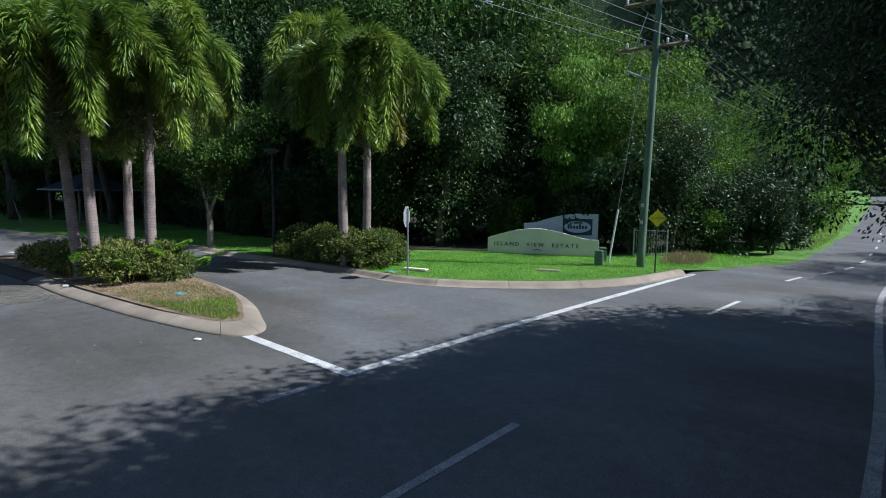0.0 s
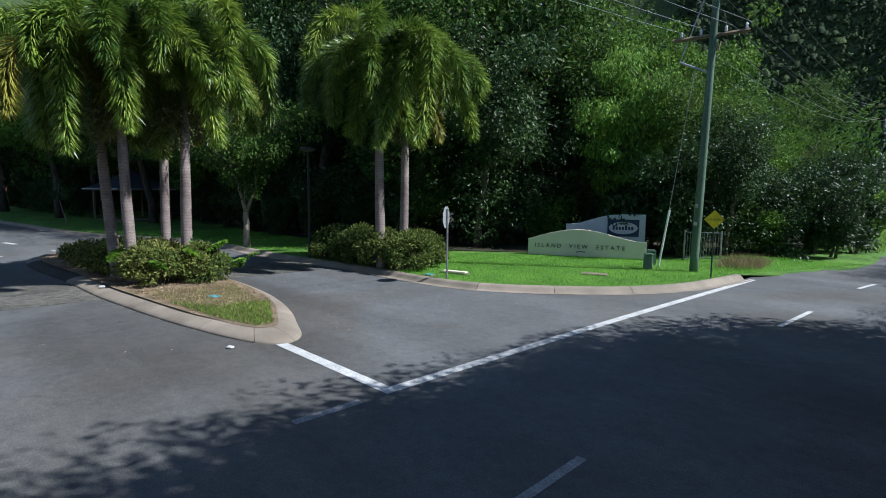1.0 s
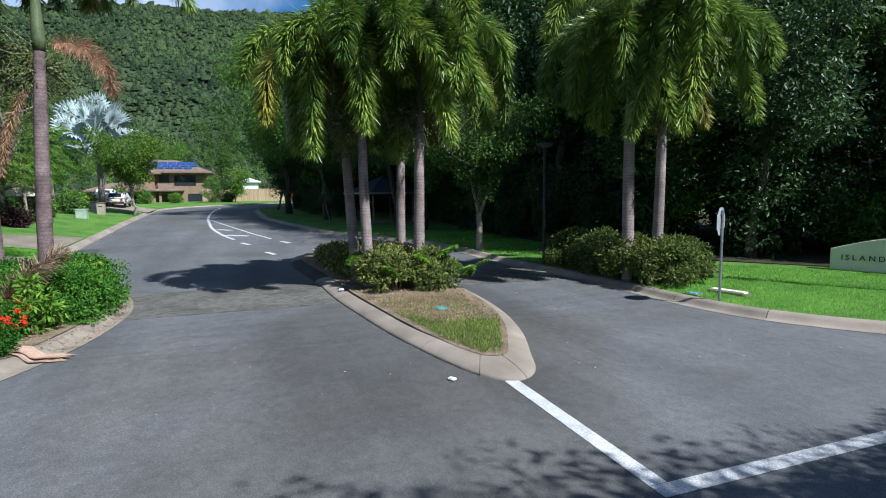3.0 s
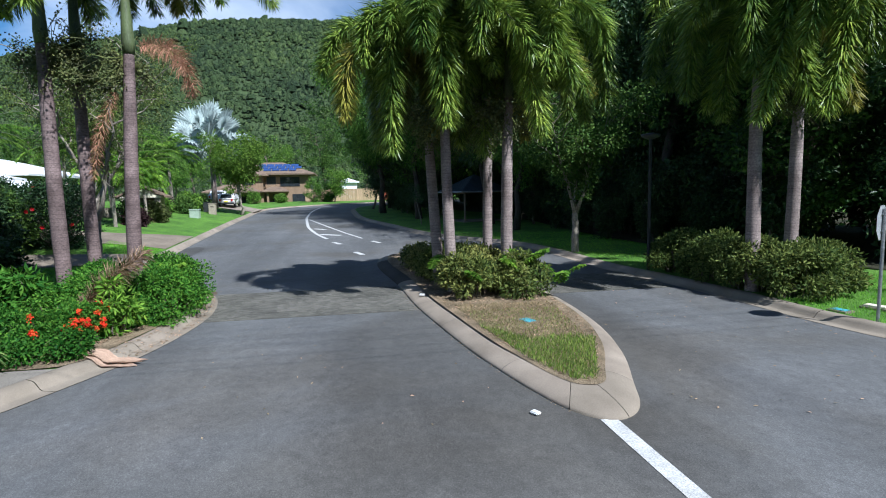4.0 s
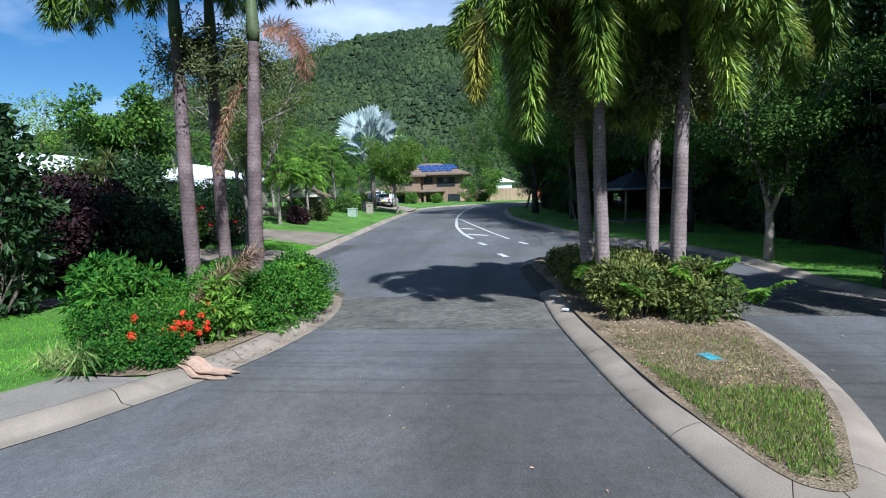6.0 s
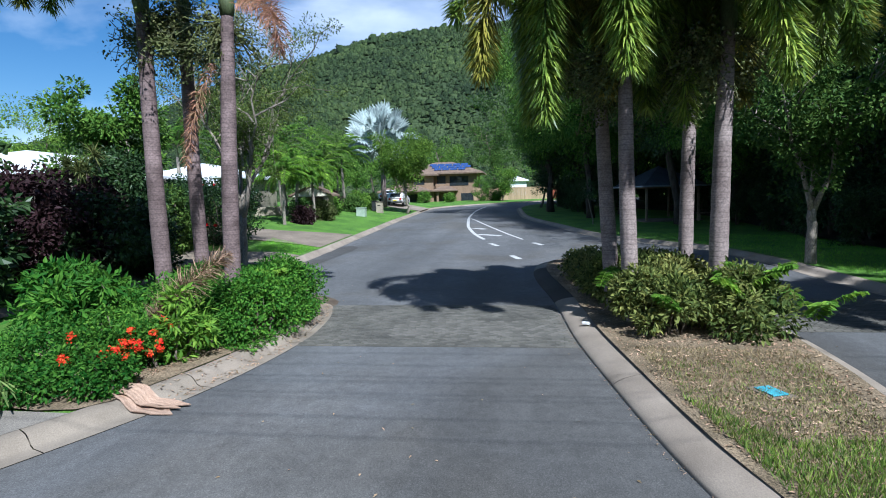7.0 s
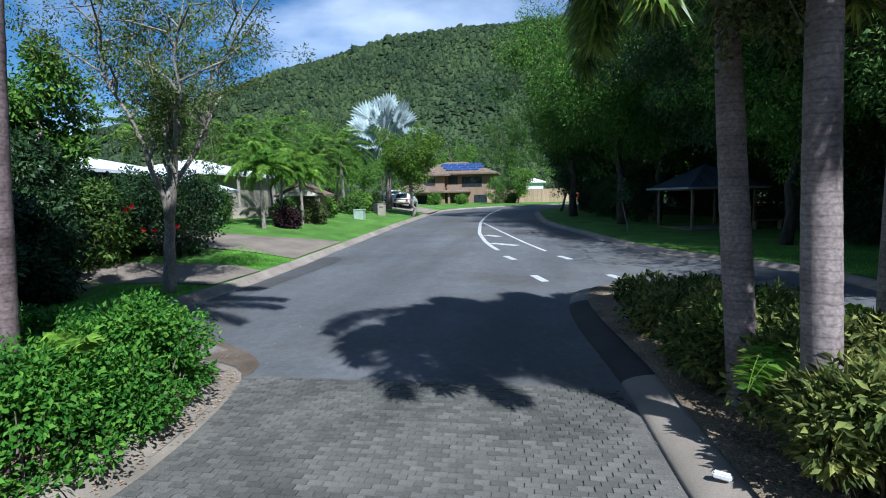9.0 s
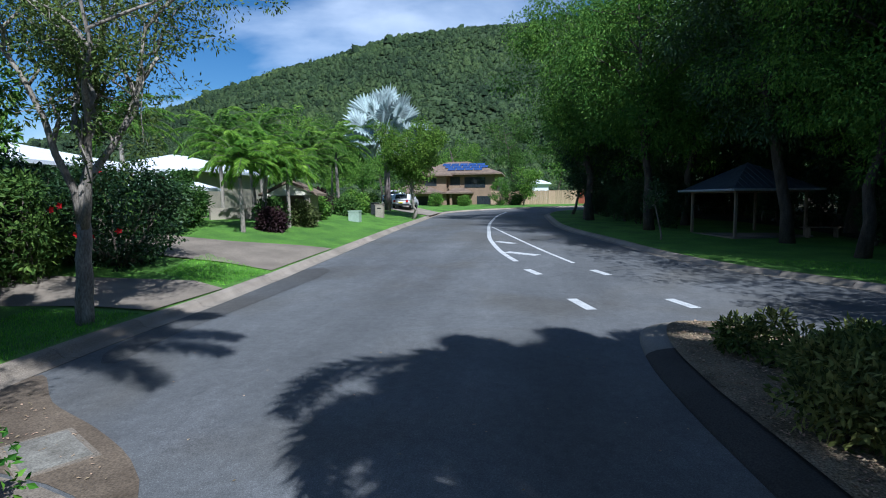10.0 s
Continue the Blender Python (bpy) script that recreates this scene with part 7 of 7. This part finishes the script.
def ixora(x, y, h, r, seed, heads=8):
    rg = np.random.default_rng(seed)
    ob = shrub("ixora", (x, y, 0.16), seed, h, r, M_HEDGE2, "clipped green shrub covered in orange flower heads", 110, 0.07, 0.035, 40, 0.2)
    for i in range(heads):
        d = unit(0.75 * rg.normal(size=3) + np.array([0.8, 1.1, 0.6]))
        q = np.array([d[0] * r * 1.1, d[1] * r * 1.1, h * 0.55 + max(-0.2, d[2]) * h * 0.55])
        f = Soup()
        k = 60
        n = unit(rg.normal(size=(k, 3)) + d * 0.8)
        f.leaves(q + n * 0.055 * rg.uniform(0.3, 1.2, (k, 1)), rg.normal(size=(k, 3)), n, 0.035, 0.03)
        part("flower_head", f, M_FLOWER, ob, "orange-red flower head")


ixora(-13.75, -2.15, 0.55, 0.5, 311, 9)
ixora(-14.35, -1.85, 0.62, 0.45, 312, 14)
for i, (x, y, h, r) in enumerate(((-27.6, -12.6, 3.3, 1.6), (-30.4, -14.0, 3.4, 1.6), (-25.6, -11.4, 2.8, 1.4), (-33.4, -13.2, 2.6, 1.3), (-21.4, -8.3, 2.6, 1.3), (-23.6, -8.3, 2.4, 1.2), (-18.4, -9.6, 2.6, 1.3), (-36.2, -12.2, 1.7, 1.0))):
    shrub("shrub", yz(x, y), 330 + i, h, r, M_LEAF3, "dense dark green shrub screening the house", 80, 0.17, 0.09, 56, 0.45)
for x, y, h, r, sd in ((-13.3, -1.62, 0.4, 0.4, 340), (-15.4, -1.2, 0.45, 0.4, 341), (-13.0, -2.3, 0.35, 0.4, 342), (-18.3, -3.0, 0.7, 0.5, 343), (-15.0, -2.7, 0.7, 0.6, 344)):
    shrub("shrub", (x, y, 0.16), sd, h, r, M_HEDGE2, "low bright green groundcover beside the kerb", 70, 0.07, 0.04, 30, 0.17)
shrub("shrub", (-15.6, -3.7, 0.16), 313, 1.1, 0.8, M_HEDGE2, "bright green pinnate-leaved shrub beside the lawn", 70, 0.2, 0.06, 40, 0.28)
shrub("shrub", (-16.5, -4.9, 0.16), 314, 1.15, 0.8, M_HEDGE2, "leafy green shrub at the back of the bed", 80, 0.18, 0.07, 40, 0.28)
shrub("shrub", (-14.75, -1.45, 0.16), 315, 0.95, 0.4, M_FERN, "light green compound-leaved seedling shrub", 50, 0.16, 0.05, 20, 0.2)
shrub("shrub", (-14.2, -3.2, 0.16), 316, 0.6, 0.6, M_HEDGE2, "low green groundcover shrub", 90, 0.07, 0.035, 34, 0.22)


def kerb_top(x, y):
    """Height of the left kerb and channel under plan points."""
    seg = near_left[None, :-1], near_left[None, 1:]
    p = np.stack([np.ravel(x), np.ravel(y)], 1)[:, None]
    d = seg[1] - seg[0]
    f = np.clip(((p - seg[0]) * d).sum(-1) / (d * d).sum(-1), 0, 1)
    q = p - seg[0] - d * f[..., None]
    k = np.argmin((q * q).sum(-1), 1)
    r = np.arange(len(k))
    u = (d[0, k, 0] * q[r, k, 1] - d[0, k, 1] * q[r, k, 0]) / np.linalg.norm(d[0, k], axis=1)
    prof = np.array(PLAIN[:8])
    return np.interp(u, prof[:, 0], prof[:, 1], left=0.0, right=0.15).reshape(np.shape(x))


def dry_frond():
    rg = np.random.default_rng(320)
    ob = empty("dead_palm_frond", (-14.75, -2.1, 0.55), "fallen dry brown palm frond caught in the hedge", "palm frond")
    s, rib = Soup(), Soup()
    frond(s, rib, rg, (0, 0, 0.0), math.radians(112), 0.85, 1.65, 0.35, 900, 0.38, 0.016)
    part("leaflet", s, M_LITTER, ob)
    part("midrib", rib, M_LITTER, ob)
    ob = empty("palm_sheath", (-13.28, -1.25, 0.0), "fallen curled tan palm leaf sheath over the kerb", "palm sheath", rz=74)
    m = mat("dry_sheath", (0.48, 0.34, 0.25), (0.26, 0.165, 0.11), scale=3, fine=30, rough=0.7, bump=0.5, stretch=(0.6, 8, 8), spread=-0.1)
    for turn, L, wid, rise_ in ((-9, 1.45, 0.21, 0.0), (10, 1.5, 0.15, 0.02), (0, 1.45, 0.12, 0.03)):
        n, k = 22, 15
        U, V = np.meshgrid(np.linspace(0, 1, n), np.linspace(-1, 1, k), indexing="ij")
        w = wid * np.interp(U, [0, 0.15, 0.5, 0.85, 1], [0.06, 0.55, 1.0, 0.55, 0.05])
        X, Y = (U - 0.45) * L, w * V + 0.18 * (U - 0.4) ** 2
        Zz = rise_ + 0.03 * V ** 2 * w / wid + 0.009 * np.sin(13 * V) * w / wid + 0.03 * (1 - U) ** 2
        i, j = np.meshgrid(np.arange(n - 1), np.arange(k - 1), indexing="ij")
        q = np.stack([i * k + j, (i + 1) * k + j, (i + 1) * k + j + 1, i * k + j + 1], -1).reshape(-1, 4)
        c, sn = math.cos(math.radians(turn)), math.sin(math.radians(turn))
        X, Y = X * c - Y * sn, X * sn + Y * c
        ct, st = math.cos(radians(74)), math.sin(radians(74))
        Zz = Zz + kerb_top(-13.28 + X * ct - Y * st, -1.25 + X * st + Y * ct)
        top = np.stack([X, Y, Zz + 0.014], -1).reshape(-1, 3)
        s = Soup()
        s.add(top, q)
        s.add(top - np.array([0, 0, 0.008]), q[:, ::-1])
        part("husk", s, m, ob, "pleated dry husk", True)


dry_frond()


def young_fronds(x, y, z, seed, n, length, label):
    """Seedling palm leaves standing out of the hedge."""
    rg = np.random.default_rng(seed)
    ob = empty("palm_seedling", (x, y, z), label, "palm seedling", "palm seedlings")
    for i in range(n):
        s, rib = Soup(), Soup()
        frond(s, rib, rg, (0, 0, 0), rg.uniform(0, 6.28), 1.15, length * rg.uniform(0.8, 1.1), 1.1, 70, 0.2, 0.055, False)
        lf = part("frond", s, M_FERN, ob, "bright green pleated leaf")
        part("midrib", rib, M_FERN, lf)


for x, y, z, sd, n, l in ((-16.3, 7.3, 0.9, 401, 4, 0.7), (-16.0, 6.9, 0.75, 402, 3, 0.7), (-15.9, 7.9, 0.45, 403, 3, 0.75), (-17.2, 5.0, 0.75, 404, 2, 0.55), (-15.9, 5.9, 0.6, 405, 2, 0.55), (-19.25, -1.9, 0.45, 406, 4, 0.45), (-16.9, -1.0, 1.0, 407, 2, 0.4), (-18.6, 6.8, 0.9, 408, 2, 0.5)):
    young_fronds(x, y, z, sd, n, l, "young palm fronds sprouting from the hedge")


# ---- grass, litter ----
def blades(name, poly, n, length, material, height, label, seed, lean=0.35, width=0.008):
    rg = np.random.default_rng(seed)
    poly = np.asarray(poly)
    lo, hi = poly.min(0), poly.max(0)
    p = rg.uniform(lo, hi, (n * 3, 2))
    p = p[inside(poly, p[:, 0], p[:, 1])][:n]
    z = height(p[:, 0], p[:, 1])
    d = np.stack([rg.normal(0, lean, len(p)), rg.normal(0, lean, len(p)), np.ones(len(p))], 1)
    s = Soup()
    az = rg.uniform(0, 2 * np.pi, len(p))
    s.leaves(np.column_stack([p, z - 0.005]), d, np.stack([np.cos(az), np.sin(az), 0 * az], 1), length * rg.uniform(0.5, 1.3, len(p)), width)
    solid(name, s, material, label, "grass", kind="stuff")


flat = lambda x, y: lift(x, y) + 0.14
corner = np.concatenate([right_back[(right_back[:, 0] > -14.4)], tail_back[1:10], [(-8.4, 27), (-9.4, 22.5), (-12.8, 20.6), (-14.9, 19.2), (-17.3, 17.0), (-14.3, 14.5)]])
blades("grass", corner, 42000, 0.075, M_BLADE, flat, "bright green mown grass on the corner", 501)
blades("grass", [(-9.4, -4.5), (-11.0, -3.3), (-12.9, -3.0), (-14.2, -3.6), (-15.7, -4.7), (-16.4, -5.6), (-16.6, -7.6), (-13.5, -11.3), (-9, -11)], 30000, 0.06, M_BLADE, flat, "bright green lawn blades", 502)
blades("grass", [(-10.34, 5.84), (-10.32, 6.12), (-11.0, 6.47), (-12.2, 7.0), (-12.4, 6.5), (-12.3, 5.9), (-13.4, 5.3), (-11.4, 5.54)], 4200, 0.10, M_ROUGH, lambda x, y: island_height(x, y), "rough green grass in the island nose", 503, 0.4, 0.01)
blades("grass", [(-10.6, 5.8), (-10.6, 6.2), (-12.0, 6.85), (-14.6, 7.3), (-14.8, 5.3), (-12.5, 5.4)], 2600, 0.06, M_ROUGH, lambda x, y: island_height(x, y), "thin weedy grass on the island", 509, 0.6, 0.009)
blades("dry_grass", [(-10.6, 5.8), (-10.6, 6.2), (-12.0, 6.85), (-15.2, 7.4), (-15.4, 5.2), (-12.5, 5.4)], 7500, 0.07, M_DRYGRASS, lambda x, y: island_height(x, y), "sparse dry grass on the island bed", 504, 0.6, 0.01)
blades("grass", [(-29.5, 11.9), (-24, 12.3), (-19.8, 12.4), (-20, 16.5), (-34, 16.5), (-36, 9.4), (-33, 10.9)], 16000, 0.08, M_BLADE, flat, "shaded verge grass", 505)
blades("grass", [(-20.6, -4.8), (-22.2, -5.0), (-25.9, -5.4), (-26.0, -8.0), (-22.4, -6.8), (-20.2, -6.2)], 9000, 0.07, M_BLADE, lambda x, y: yard(x, y) + 0.01, "grass round the street tree", 506)
blades("grass", [(-29.4, -5.6), (-32.2, -5.8), (-33.4, -8.6), (-30, -8.0)], 6000, 0.07, M_BLADE, lambda x, y: yard(x, y) + 0.01, "verge grass between path and driveway", 507)
blades("grass", [(-4.3, 34), (-4.7, 46), (-5.7, 62), (-7.6, 82), (-12, 82), (-9.5, 62), (-7.2, 46), (-6.2, 34)], 12000, 0.24, M_ROUGH, verge_height, "rough grass on the roadside bank", 510, 0.4, 0.02)
blades("dry_grass", [(-7.5, 21.3), (-6.2, 22.0), (-6.3, 24.0), (-7.7, 23.8)], 1300, 0.42, M_DRYGRASS, flat, "tall dry tufted grass behind the pole", 508, 0.35, 0.012)


def scatter(name, poly, n, size, material, height, label, seed, flatness=0.35):
    rg = np.random.default_rng(seed)
    poly = np.asarray(poly)
    lo, hi = poly.min(0), poly.max(0)
    p = rg.uniform(lo, hi, (n * 3, 2))
    p = p[inside(poly, p[:, 0], p[:, 1])][:n]
    az = rg.uniform(0, 2 * np.pi, len(p))
    d = np.stack([np.cos(az), np.sin(az), rg.normal(0, flatness * 0.6, len(p))], 1)
    up = np.stack([rg.normal(0, flatness, len(p)), rg.normal(0, flatness, len(p)), np.ones(len(p))], 1)
    s = Soup()
    s.leaves(np.column_stack([p, height(p[:, 0], p[:, 1]) + 0.012]), d, up, size * rg.uniform(0.5, 1.4, len(p)), size * 0.42)
    solid(name, s, material, label, "leaf litter", kind="stuff")


rim = island_out[(island_out[:, 1] < 5.7) & (island_out[:, 0] > -19) & (island_out[:, 0] < -9.6)]
scatter("leaf_litter", np.concatenate([rim, rim[::-1] + np.array([0.0, -0.07])]), 900, 0.03, M_LITTER, lambda x, y: 0.0 + 0 * x, "crumbled leaf debris along the island kerb", 533, 0.3)
scatter("leaf_litter", island_in, 9000, 0.058, M_LITTER, island_height, "dry brown leaves over the island bed", 520)
scatter("leaf_litter", [(-12.8, -1.7), (-15.2, -0.95), (-18.5, -1.0), (-19.6, -1.6), (-17, -2.2), (-14, -2.6)], 2400, 0.055, M_LITTER, lambda x, y: 0.17 + 0 * x, "dry leaves along the planting bed", 521)
scatter("leaf_litter", [(-20, -0.7), (-9, 1), (-9.5, 5), (-26, 4), (-24, -3.8)], 80, 0.05, M_LITTER, lambda x, y: 0.0 + 0 * x, "scattered dead leaves on the asphalt", 522, 0.2)
scatter("leaf_litter", [(-9, 6.6), (-16, 8.2), (-26, 8.4), (-26, 11), (-14, 11.6), (-8, 13)], 150, 0.06, M_LITTER, lambda x, y: 0.0 + 0 * x, "scattered dead leaves on the exit lane", 523, 0.2)
CREEP = np.concatenate([offset(near_left, 0.30)[(near_left[:, 0] < -14.6) & (near_left[:, 0] > -19.5)], offset(near_left, 0.85)[(near_left[:, 0] < -14.6) & (near_left[:, 0] > -19.5)][::-1]])
scatter("ground_creeper", CREEP, 2600, 0.075, M_HEDGE2, lambda x, y: kerb_top(x, y) + 0.02 + 0.05 * np.abs(np.sin(7 * x) * np.sin(5 * y + 2 * x)), "green creeper spilling over the kerb", 530, 0.8)
scatter("leaf_litter", np.concatenate([offset(near_left, 0.05)[(near_left[:, 0] < -13.0) & (near_left[:, 0] > -19.8)], offset(near_left, 0.5)[(near_left[:, 0] < -13.0) & (near_left[:, 0] > -19.8)][::-1]]), 700, 0.05, M_LITTER, kerb_top, "dry leaves and twigs along the kerb", 531, 0.25)
scatter("leaf_litter", [(-20.0, -1.0), (-20.9, -2.2), (-21.9, -3.8), (-20.9, -3.6), (-20.25, -2.6)], 90, 0.045, M_LITTER, lambda x, y: 0.01 + 0 * x, "wet brown leaves gathered in the gutter", 524, 0.2)

# ---- brick paving strips ----
def pavers(name, x0, x1, ylo, yhi, label, first=None):
    """Rows across the lane, each brick proud of its sand joint."""
    rg = np.random.default_rng(600)
    base = Soup()
    base.add([(x0, ylo(x0), 0.004), (x1, ylo(x1), 0.004), (x1, yhi(x1), 0.004), (x0, yhi(x0), 0.004)], [(0, 1, 2, 3)])
    strip = solid(name, base, M_JOINT, label, "paving", kind="structure")
    w, d = 0.142, 0.088
    shapes = []
    for k in range(5):
        bm = bmesh.new()
        bmesh.ops.create_cube(bm, size=1)
        for v in bm.verts:
            v.co = Vector((v.co.x * (d - 0.009), v.co.y * (w - 0.009), v.co.z * 0.02))
            if v.co.z > 0:
                v.co.x *= 0.965
                v.co.y *= 0.975
                v.co.z += rg.uniform(-0.002, 0.002)
        s = Soup()
        s.bm(bm)
        shapes.append(s)
    meshes = [s.mesh("paver", M_PAVER) for s in shapes]
    rest = Soup()
    made = 0
    rows = int((x1 - x0) / d)
    for r in range(rows):
        x = x1 - (r + 0.5) * d
        lo, hi = ylo(x), yhi(x)
        n = int((hi - lo) / w)
        for c in range(n):
            y = lo + (c + (0.25 if r % 2 else 0.75)) * w + 0.02
            if y > hi - w * 0.4:
                continue
            z = 0.006 + rg.normal(0, 0.0022)
            k = int(rg.integers(0, 5))
            if first and first(x, y) and made < 300:
                p = part("paver", meshes[k], None, strip)
                p.location = (x, y, z)
                made += 1
            else:
                rest.add(np.concatenate(shapes[k].v) + (x, y, z), np.concatenate(shapes[k].q))
    if rest.n:
        ob = part("paver_field", rest, M_PAVER, strip)
        tagged(ob, kind="stuff")


left_y = lambda x: float(np.interp(x, [-19.5, -18.1, -16.7, -15.9], [-0.72, -0.30, -0.13, -0.2]))
pavers("paving_strip", -19.35, -15.95, left_y, lambda x: float(np.interp(x, [-19.5, -16.6, -15.9], [4.34, 4.44, 4.5])), "band of grey brick pavers across the entry lane", lambda x, y: x < -16.6 and 1.2 < y)
pavers("paving_strip", -19.9, -17.0, lambda x: 8.02, lambda x: 11.7, "band of grey brick pavers across the exit lane")
